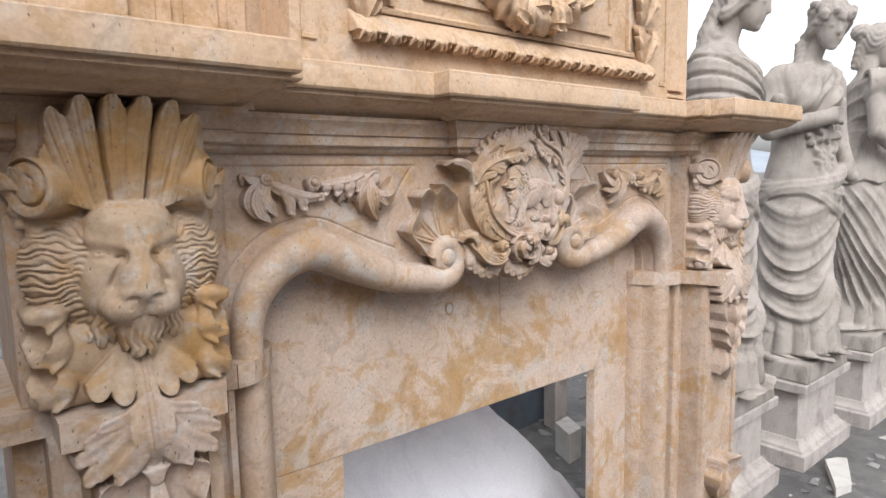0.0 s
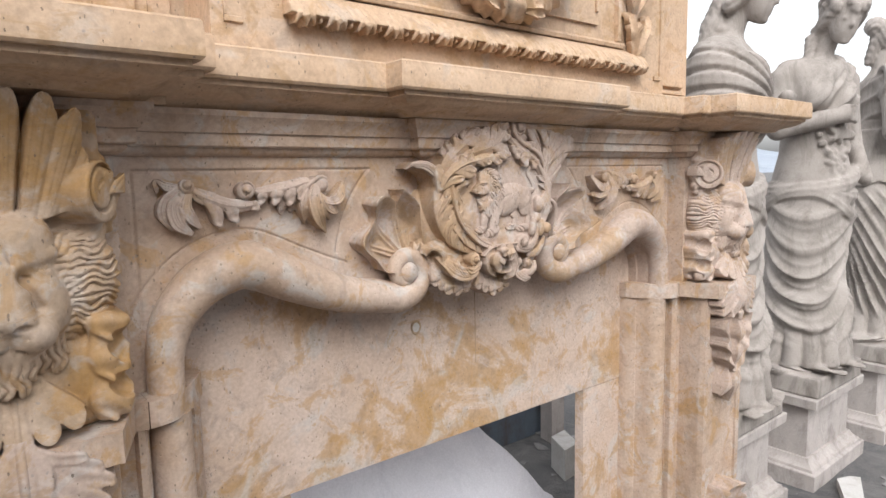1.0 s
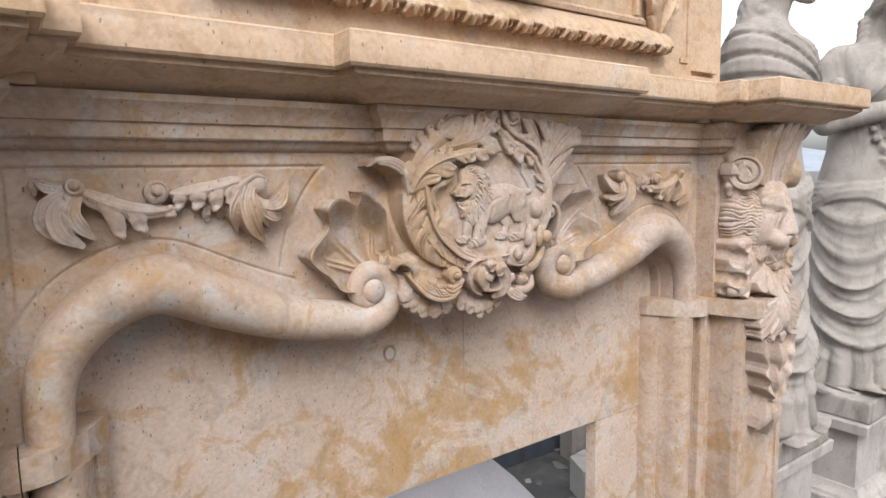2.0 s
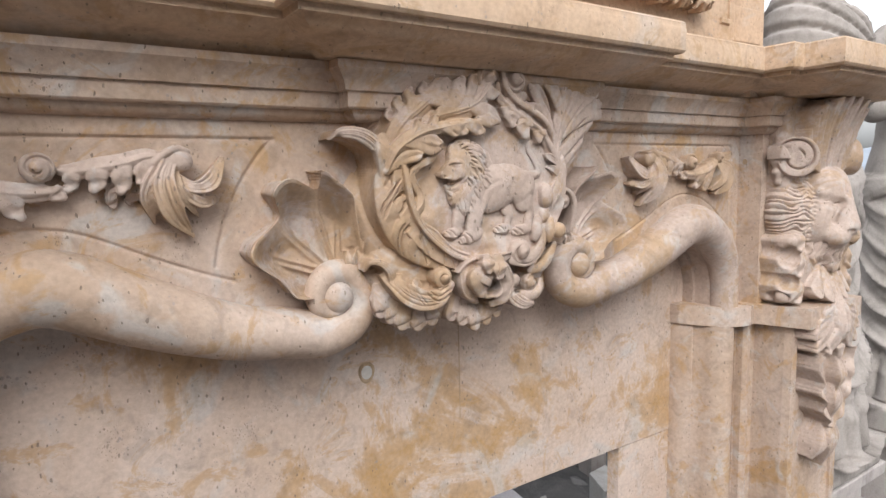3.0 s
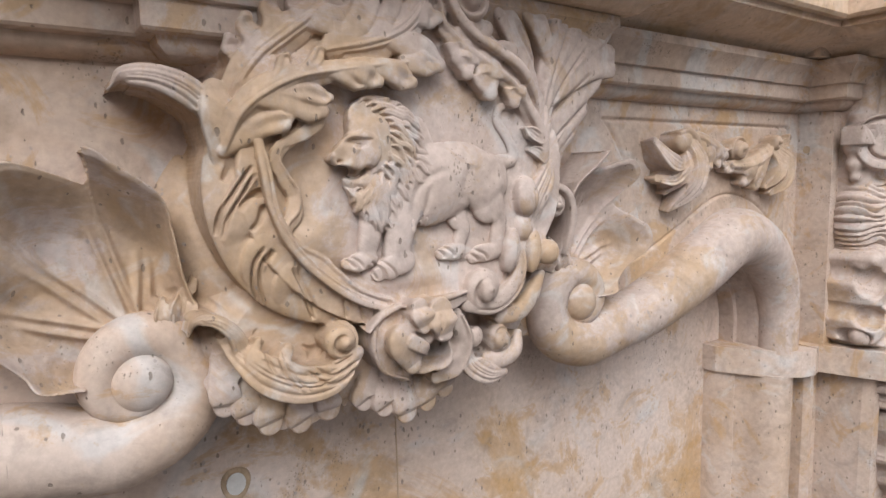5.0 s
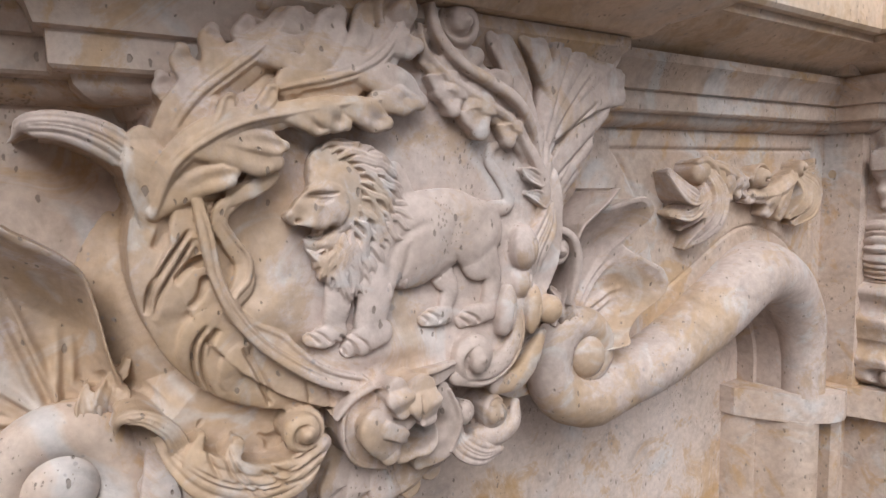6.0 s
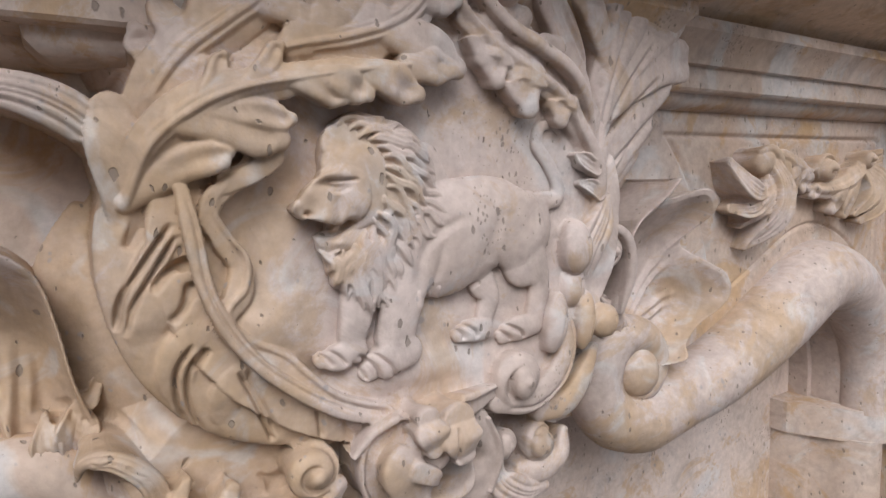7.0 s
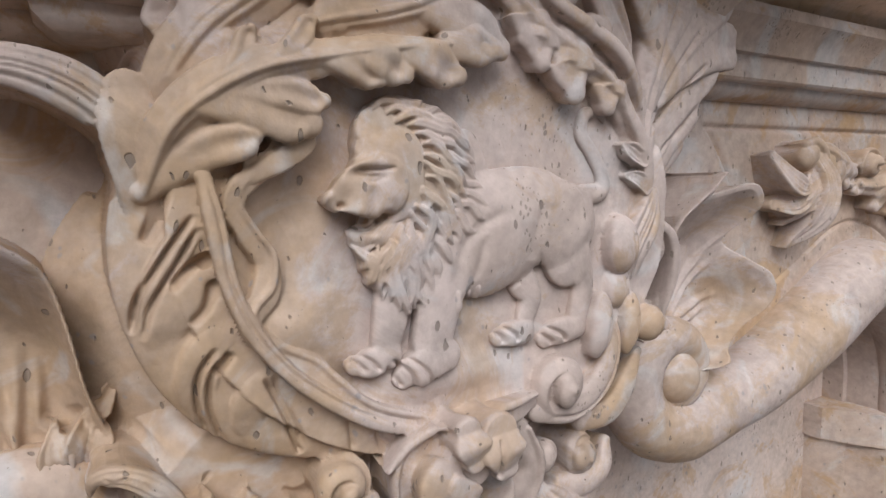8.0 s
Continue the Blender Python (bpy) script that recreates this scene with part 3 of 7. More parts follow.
    face = smax(face, -rod(M, (0.0180, 0.0905, 0.2090), (0.0255, 0.0880, 0.2070), 0.0022), 0.003)
    face = smax(face, -rod(M, (0.0050, 0.1020, 0.262), (0.0100, 0.1010, 0.226), 0.0030, 0.0016), 0.008)
    face = smax(face, -rod(M, (0.0200, 0.0960, 0.200), (0.0330, 0.0900, 0.172), 0.0030), 0.010)
    # nose pad, nostrils, mouth
    face = smin(face, ball(G, (0, 0.1105, 0.1600), (0.0270, 0.0130, 0.0120)), 0.007)
    face = smax(face, -ball(M, (0.0150, 0.1210, 0.1530), (0.0085, 0.0070, 0.0040)), 0.003)
    face = smax(face, -rod(G, (0, 0.1200, 0.147), (0, 0.1150, 0.124), 0.0018), 0.003)
    face = smax(face, -rod(M, (0, 0.1130, 0.1230), (0.042, 0.0840, 0.1300), 0.0026), 0.003)
    for i in range(5):
        face = smax(face, -ball(M, (0.018 + 0.006 * i, 0.1160 - 0.003 * i, 0.140 - 0.004 * (i % 2)), 0.0015), 0.001)
    turn = np.arctan2(z - 0.190, ax + 1e-5)
    tuft = np.abs(np.sin(turn * 13 + 0.8 * np.sin(np.hypot(ax, z - 0.19) * 130) + 0.5 * np.sin(turn * 7))) ** 0.7
    ruff = ball(G, (0, 0.030, 0.192), (0.079, 0.048, 0.096)) - 0.0085 * (tuft - 0.5) - 0.0016 * np.sin(turn * 52)
    d = smin(d, ruff, 0.002)
    d = smin(d, face, 0.002)
    # splayed side scrolls with a spiral cut in their ends
    s = (ax - 0.094) * 0.80 + (o - 0.040) * 0.60
    t = -(ax - 0.094) * 0.60 + (o - 0.040) * 0.80
    rr = np.hypot(t, z - 0.303)
    th = np.arctan2(z - 0.303, t)
    roller = smax(rr - 0.040, np.maximum(s - 0.028, -0.055 - s), 0.004)
    turn = (rr / 0.040 * 2.1 - th / (2 * np.pi)) % 1.0
    cutr = np.exp(-((turn - 0.5) / 0.11) ** 2)
    roller = roller + np.clip((s - 0.012) / 0.008, 0, 1) * np.where(rr > 0.011, 0.0085 * cutr, 0.0)
    d = smin(d, roller, 0.004)
    curl = smin(rod(M, (0.108, 0.020, 0.345), (0.126, 0.020, 0.300), 0.016, 0.010), rod(M, (0.126, 0.020, 0.300), (0.122, 0.022, 0.258), 0.012, 0.008), 0.006)
    d = smin(d, curl - 0.002 * np.sin(z * 260), 0.005)
    # flaring acanthus leaf above the brow: lobes fan out from over the nose in three groups
    up = np.clip((z - 0.262) / 0.158, 0, 1)
    v = ax / (0.52 + 0.54 * up ** 0.9)
    c = np.abs(np.sin(np.pi * v / 0.036))
    mid = np.abs((v / 0.036) % 1.0 - 0.5)
    sheet = 0.066 + 0.010 * up + 0.034 * up ** 2.2 - 1.6 * np.clip(ax - 0.055, 0, 1) ** 1.6
    sheet = sheet + (0.35 + 0.65 * up) * (0.0095 * (c ** 0.6 - 0.6) - 0.0034 * np.exp(-((mid - 0.17) / 0.05) ** 2) - 0.0020 * np.exp(-(mid / 0.05) ** 2)) - 0.012 * np.exp(-((v - 0.036) / 0.0035) ** 2)
    top = np.interp(v.ravel(), [0, 0.018, 0.036, 0.054, 0.072, 0.090, 0.108, 0.130], [0.412, 0.424, 0.412, 0.420, 0.402, 0.404, 0.372, 0.330]).reshape(v.shape)
    top = top - 0.006 * (1 - np.abs(np.cos(np.pi * v / 0.012)) ** 0.5) - 0.018 * (1 - c ** 0.45) - 0.022 * np.exp(-((v - 0.036) / 0.0040) ** 2)
    rho, rim = z, top
    crown = np.maximum(np.maximum((o - sheet) * 0.62, (rho - rim) * 0.8), (0.010 - o) * 0.8)
    under = 0.264 + 0.016 * np.clip(ax / 0.07, 0, 1.5) ** 2
    crown = np.maximum(crown, (under - z) * 0.8)
    d = smin(d, crown, 0.003)
    d = np.maximum(d, -(z - 0.001))
    d = np.maximum(d, -(o + 0.008))
    d = np.maximum(d, z - 0.4195)
    d = np.maximum(d, ax - 0.145)
    d = np.maximum(d, o - 0.145)
    return skin(d.astype(np.float32), lo, h)


lv, lf = lion_console()
for s in (-1, 1):
    v = np.stack([C + s * PW + lv[:, 0] * s * -1, 0.998 - lv[:, 1], 1.1515 + lv[:, 2]], -1)
    part("lion_console", (v, lf), stone_console if s < 0 else stone_carved, fireplace, "carved lion head console with wavy mane under an acanthus leaf")


# ---- carved relief ----
def P(u, z, y):
    """A leaf's spine point: across, up, and how far out."""
    return (C + u, z, -y)


class Relief:
    """Carving as a height over the frieze, on a fine grid of (across, up). Every stroke is kept where it stands highest, and becomes a part."""

    def __init__(self, u0, u1, z0, z1, step, floor=-0.006):
        self.floor = floor
        self.u, self.z, self.step = np.arange(u0, u1, step), np.arange(z0, z1, step), step
        self.U, self.Z = np.meshgrid(self.u, self.z, indexing="ij")
        self.H = np.full(self.U.shape, floor)
        self.L = np.full(self.U.shape, -1)
        self.names = []
        self.own = self.under = None

    def window(self, p, pad):
        a = [np.searchsorted(self.u, p[:, 0].min() - pad), np.searchsorted(self.u, p[:, 0].max() + pad), np.searchsorted(self.z, p[:, 1].min() - pad), np.searchsorted(self.z, p[:, 1].max() + pad)]
        return slice(a[0], a[1]), slice(a[2], a[3])

    def keep(self, name, win, h, past, mask=True):
        """past: how far outside the stroke's edge; its flank falls off steeply there."""
        if self.own is None:
            self.names.append(name)
        i = len(self.names) - 1 if self.own is None else self.own
        h = h - 16 * np.maximum(past, 0)
        over = mask & (past < 0.0024) & (h > self.H[win])
        self.H[win] = np.where(over, h, self.H[win])
        self.L[win] = np.where(over, i, self.L[win])

    def along(self, spine, widths, n=70):
        s = spline(spine, n)
        w = np.maximum(spline(np.asarray(widths, dtype=float)[:, None], n)[:, 0], 0.0004)
        win = self.window(s, w.max() * 1.3 + 0.002)
        U, Z = self.U[win], self.Z[win]
        d2 = (U[..., None] - s[:, 0]) ** 2 + (Z[..., None] - s[:, 1]) ** 2
        k = d2.argmin(-1)
        d = np.sqrt(np.take_along_axis(d2, k[..., None], -1)[..., 0])
        tan = np.gradient(s[:, :2], axis=0)
        tan /= np.linalg.norm(tan, axis=1)[:, None] + 1e-9
        q = -(U - s[k, 0]) * tan[k, 1] + (Z - s[k, 1]) * tan[k, 0]
        f = (U - s[k, 0]) * tan[k, 0] + (Z - s[k, 1]) * tan[k, 1]
        step = np.linalg.norm(np.diff(s[:, :2], axis=0), axis=1).mean()
        t = np.clip((k + np.clip(f / step, -0.5, 0.5)) / (n - 1), 0, 1)
        d = np.where((t > 0) & (t < 1), np.abs(q), d)
        u = np.linspace(0, 1, n)
        return win, t, q, d, np.interp(t, u, s[:, 2]), np.interp(t, u, w)

    def leaf(self, spine, widths, lobes=4, depth=0.45, slant=0.5, side=0, dome=0.0015, curl=0.005, lobe_rise=0.007, name="leaf"):
        win, t, q, d, h, w = self.along(spine, widths)
        A = np.clip(d / w, 0, 1.4)
        fr = (t * lobes - slant * np.clip(A, 0, 1) + 4.0) % 1.0
        s = np.abs(np.sin(np.pi * fr))
        cutw = 1 - depth * (1 - s ** 0.5)
        W = w * np.where(side * q < 0, 0.5, cutw) if side else w * cutw
        A2 = np.clip(d / W, 0, 1)
        qn = q / w
        lift = (1 if lobes > 1 else 0)
        h = h + dome * (1 - A2 ** 2) + lift * lobe_rise * (0.75 * s ** 0.6 - 0.5) * A2 ** 0.7 + curl * A2 ** 3
        edge = np.clip(t * 8, 0, 1) * np.clip((1 - t) * 3, 0, 1)
        for g in (-0.11, 0.11):
            h = h - 0.0026 * np.exp(-((qn - g) / 0.042) ** 2) * edge
        if lift:
            h = h - 0.0026 * np.exp(-((s - 0.02) / 0.22) ** 2) * np.clip((A - 0.2) * 4, 0, 1)
            h = h - 0.0012 * np.exp(-((s - 0.80) / 0.06) ** 2) * np.clip((A - 0.25) * 4, 0, 1)
        else:
            h = h - 0.0016 * np.exp(-((np.abs(qn) - 0.5) / 0.08) ** 2) * edge
        h = h - 0.0016 * np.exp(-np.maximum(W - d, 0) / 0.0008)
        self.keep(name, win, h, d - W)

    def tube(self, spine, radii, rise=1.0, wraps=0, name="roll"):
        win, t, q, d, h, r = self.along(spine, radii)
        h = h + rise * np.sqrt(np.maximum(r * r - d * d, 0))
        if wraps:
            ph = (t * wraps + 0.62 * q / r + 8) % 1.0
            band = np.clip(t / 0.12, 0, 1) * np.clip((1 - t) / 0.1, 0, 1)
            h = h + band * (0.0060 * (np.clip(ph / 0.94, 0, 1) ** 1.2 - 0.5) - 0.0034 * np.exp(-((ph - 0.44) / 0.028) ** 2) - 0.0034 * np.exp(-((ph - 0.56) / 0.028) ** 2) - 0.0030 * np.exp(-((ph - 0.80) / 0.05) ** 2) * np.exp(-((q / r - 0.25) / 0.25) ** 2))
        self.keep(name, win, h, d - r)

    def scroll(self, u, z, r, h, turns=1.7, hand=1, start=0.0, name="scroll"):
        win = self.window(np.array([[u, z]]), r * 1.1)
        U, Z = self.U[win] - u, self.Z[win] - z
        p = np.hypot(U, Z) / r
        turn = (p * turns - hand * np.arctan2(Z, U) / (2 * np.pi) + start) % 1.0
        g = np.exp(-((turn - 0.5) / 0.15) ** 2) * np.clip((p - 0.22) / 0.08, 0, 1)
        hh = h + 0.45 * r * (1 - p ** 2) - 0.34 * r * g - 0.003 * np.exp(-(1 - p) * r / 0.0012) + 0.25 * r * np.exp(-(p / 0.28) ** 2)
        self.keep(name, win, hh, (p - 1) * r)

    def bud(self, u, z, ru, rz, h, lean=0.0, name="bud"):
        win = self.window(np.array([[u, z]]), max(ru, rz) * 1.2)
        U, Z = self.U[win] - u, self.Z[win] - z
        a, b = U * math.cos(lean) + Z * math.sin(lean), -U * math.sin(lean) + Z * math.cos(lean)
        p = np.hypot(a / ru, b / rz)
        hh = h + ru * np.sqrt(np.maximum(1 - p ** 2, 0)) - 0.002 * np.exp(-((a / ru - 0.35) / 0.10) ** 2) * (b < 0.3 * rz)
        self.keep(name, win, hh, (p - 1) * min(ru, rz))

    def fan(self, heart, rim, low, ribs, name="shell"):
        """A ruffled shell: a rim curve of (across, up, height) round a heart point."""
        r = spline(rim, 260)
        win = self.window(r, 0.006)
        U, Z = self.U[win] - heart[0], self.Z[win] - heart[1]
        ra, rr = np.unwrap(np.arctan2(r[:, 1] - heart[1], r[:, 0] - heart[0])), np.hypot(r[:, 0] - heart[0], r[:, 1] - heart[1])
        mid = ra.mean()
        a = mid + (np.arctan2(Z, U) - mid + np.pi) % (2 * np.pi) - np.pi
        o = np.argsort(ra)
        R, rh = np.interp(a, ra[o], rr[o]), np.interp(a, ra[o], r[o, 2])
        S = np.hypot(U, Z) / R
        h = low + (rh - low) * (0.15 * S + 0.85 * np.clip((S - 0.60) / 0.36, 0, 1) ** 1.5) - 0.002 * np.sin(np.pi * np.clip(S, 0, 1)) ** 2
        for g, reach in ribs:
            x = (a - g) * np.hypot(U, Z)
            h = h + 0.0052 * np.clip((reach - S) / 0.25, 0, 1) * np.clip(S / 0.12, 0, 1) * (np.exp(-((x - 0.004) / 0.0030) ** 2) + np.exp(-((x + 0.004) / 0.0030) ** 2))
        h = h + 0.0030 * np.exp(-((1 - S) * R / 0.0026) ** 2) - 0.0022 * np.exp(-np.maximum(1 - S, 0) * R / 0.0008)
        self.keep(name, win, h, (S - 1) * R, (a > ra.min()) & (a < ra.max()))

    def ground(self, h, mask, name):
        self.keep(name, (slice(None), slice(None)), h, np.where(mask, -1.0, 1.0))

    def begin(self, name):
        """All strokes up to end() make one part."""
        self.names.append(name)
        self.own = len(self.names) - 1

    def end(self):
        self.own = None

    def form(self, spine, radii, rise=0.6, blend=0.003, name="form"):
        """A rounded limb or muscle that melts into what lies under it."""
        win, t, q, d, h, r = self.along(spine, radii)
        past = d - r
        hh = h + rise * np.sqrt(np.maximum(r * r - d * d, 0)) - 12 * np.maximum(past, 0)
        H = self.H[win]
        near = past < 0.0028
        if self.own is None:
            self.names.append(name)
        i = len(self.names) - 1 if self.own is None else self.own
        self.L[win] = np.where(near & (hh > H), i, self.L[win])
        self.H[win] = np.where(near & (hh > H - 2 * blend), smax(H, hh, blend), H)

    def lock(self, path, radii, rise=0.8, lift=0.0006, split=0.0):
        """A tapered lock of hair draped over what lies under it, with a fine cut along its middle."""
        p = spline(np.asarray(path, dtype=float), 12)
        i = np.clip(np.searchsorted(self.u, p[:, 0]), 0, len(self.u) - 1)
        j = np.clip(np.searchsorted(self.z, p[:, 1]), 0, len(self.z) - 1)
        base = (self.H if self.under is None else self.under)[i, j]
        base = np.convolve(np.pad(base, 2, mode="edge"), np.ones(5) / 5, "valid")
        win, t, q, d, h, r = self.along(np.column_stack([p, base + lift]), radii, 36)
        hh = h + rise * np.sqrt(np.maximum(r * r - d * d, 0)) - split * np.exp(-(q / (0.25 * r)) ** 2)
        self.keep("lock", win, hh, d - r)

    def groove(self, path, width, deep):
        p = np.asarray(path, dtype=float)
        win, t, q, d, h, r = self.along(np.column_stack([p, np.zeros(len(p))]), [width * 1.6] * 2)
        ends = np.clip(np.minimum(t, 1 - t) * 7, 0, 1) ** 0.7 * (d < 5 * width)
        self.H[win] = np.where(self.H[win] > self.floor + 0.001, self.H[win] - deep * ends * np.exp(-(d / width) ** 2), self.H[win])

    def swell(self, u, z, ru, rz, amount):
        e = ((self.U - u) / ru) ** 2 + ((self.Z - z) / rz) ** 2
        self.H = np.where(self.H > self.floor + 0.001, self.H + amount * np.exp(-e), self.H)

    def acanthus(self, spine, widths, tips, name="leaf", ribs=0.0016, lean=42, cup=0.0022, droop=0.06):
        """A carved leaf: a ribbed blade along a spine, and a spoon-shaped lobe out to each tip (across, up, height, half width)."""
        self.begin(name)
        s = spline(spine, 60)
        tan = np.gradient(s[:, :2], axis=0)
        tan /= np.linalg.norm(tan, axis=1)[:, None] + 1e-9
        for u, z, h, w in tips:
            d = np.array([u, z]) - s[:, :2]
            r = np.hypot(d[:, 0], d[:, 1]) + 1e-9
            c = (d * tan).sum(1) / r
            k = int(np.argmin(np.abs(np.degrees(np.arccos(np.clip(c, -1, 1))) - lean) + 400 * r))
            a, tip = s[k], np.array([u, z, h])
            sag = np.array([*(tan[k] * r[k] * 0.10), 0])
            back = (tip - a)[:2] / r[k] * w * 0.75
            tip = tip - np.array([*back, 0])
            mid = a + (tip - a) * 0.55 + sag
            line = [(*a[:2], a[2] - 0.001), (*mid[:2], 0.5 * (a[2] + h) + 0.0015), (tip[0], tip[1], h), (tip[0] + back[0] * 0.98, tip[1] + back[1] * 0.98, h - droop * w)]
            win, t, q, dd, hh, ww = self.along(line, [0.7 * w, 1.12 * w, 1.06 * w, 0.62 * w], 48)
            A = np.clip(dd / ww, 0, 1)
            hh = hh + 0.0016 * (1 - A ** 2) - cup * np.exp(-(A / 0.45) ** 2) * np.clip((t - 0.15) * 3, 0, 1) * np.clip((1 - t) * 4, 0, 1) - 0.0018 * A ** 6
            self.keep(name, win, hh, dd - ww)
        win, t, q, dd, hh, ww = self.along(spine, widths, 90)
        self.keep(name, win, hh - 0.0018 - 0.0030 * np.clip(dd / ww, 0, 1) ** 3, dd - ww)
        ww = 0.5 * ww
        A = np.clip(dd / ww, 0, 1)
        hh = hh + 0.0022 * (1 - A ** 2) - 0.0035 * A ** 4
        edge = np.clip(t * 6, 0, 1) * np.clip((1 - t) * 4, 0, 1)
        rib = 0.0017 + 0.10 * ww
        for g in (-1, 1):
            hh = hh - ribs * np.exp(-((q - g * rib) / 0.0010) ** 2) * edge
        self.keep(name, win, hh, dd - ww)
        self.end()

    def pieces(self, about=None):
        """(name, verts, faces) of every stroke that shows; about mirrors them."""
        H = self.H.copy()
        B = np.pad(H, 1, mode="edge")
        H = 0.5 * H + 0.125 * (B[:-2, 1:-1] + B[2:, 1:-1] + B[1:-1, :-2] + B[1:-1, 2:])
        n, m = H.shape
        grain = 0.00012 * np.sin(self.U * 230 + 2 * np.sin(self.Z * 310)) * np.sin(self.Z * 270 + 1.7 * np.sin(self.U * 170))
        X = C + self.U if about is None else 2 * about - (C + self.U)
        # cliffs lean in under their crests, as a chisel undercuts them
        r = max(2, int(round(0.0036 / self.step)))
        top, B = H.copy(), H.copy()
        for k in range(1, r + 1):
            for ax in (0, 1):
                for s in (-k, k):
                    top = np.maximum(top, np.roll(H, s, ax))
        for _ in range(3):
            B = (B + np.roll(B, 1, 0) + np.roll(B, -1, 0) + np.roll(B, 1, 1) + np.roll(B, -1, 1)) / 5
        gu, gz = np.gradient(B, self.step)
        g = np.hypot(gu, gz) + 1e-6
        tuck = 0.32 * np.clip(top - H - 0.003, 0, 0.014) * np.clip((g - 0.8) / 1.5, 0, 1)
        tuck[:3], tuck[-3:], tuck[:, :3], tuck[:, -3:] = 0, 0, 0, 0
        side = 1 if about is None else -1
        V = np.stack([X + side * tuck * gu / g, FR - H - grain, self.Z + tuck * gz / g], -1).reshape(-1, 3)
        q = grid_faces(n, m)
        lab = self.L.reshape(-1)
        top = np.take_along_axis(lab[q], self.H.reshape(-1)[q].argmax(1)[:, None], 1)[:, 0]
        show = (self.H.reshape(-1)[q].max(1) > self.floor + 0.0065) & (top >= 0)
        isles, crumbs = [], []
        for i, name in enumerate(self.names):
            f = q[show & (top == i)]
            if not len(f):
                continue
            lab2 = np.arange(len(V))
            while True:
                low = lab2[f].min(1)
                nxt = lab2.copy()
                np.minimum.at(nxt, f.ravel(), np.repeat(low, 4))
                nxt = nxt[nxt]
                if (nxt == lab2).all():
                    break
                lab2 = nxt
            for isle in np.unique(lab2[f[:, 0]]):
                g = f[lab2[f[:, 0]] == isle]
                if len(g) < 40:
                    crumbs.append(g)
                else:
                    isles.append([name, g])
        # crumbs too small to be parts go with the piece that they touch
        owner = np.full(len(V), -1)
        for k, (name, g) in enumerate(isles):
            owner[g] = k
        for g in crumbs:
            near = owner[g][owner[g] >= 0]
            if len(near):
                k = np.bincount(near).argmax()
                isles[k][1] = np.concatenate([isles[k][1], g])
        out = []
        for name, g in isles:
            used = np.unique(g)
            back = np.zeros(len(V), int)
            back[used] = np.arange(len(used))
            out.append((name, V[used], back[g] if about is None else back[g][:, ::-1]))
        return out


def carve(K, parent, first, label, about=None, material=None):
    """Hangs the strokes of a relief under one part; the named first stroke is the part itself."""
    material = material or stone_carved
    got = K.pieces(about)
    head = max([g for g in got if g[0] == first], key=lambda g: len(g[2]))
    top = part(first, head[1:], material, parent, label)
    for g in got:
        if g is not head:
            part(g[0], g[1:], material, top)
    return top


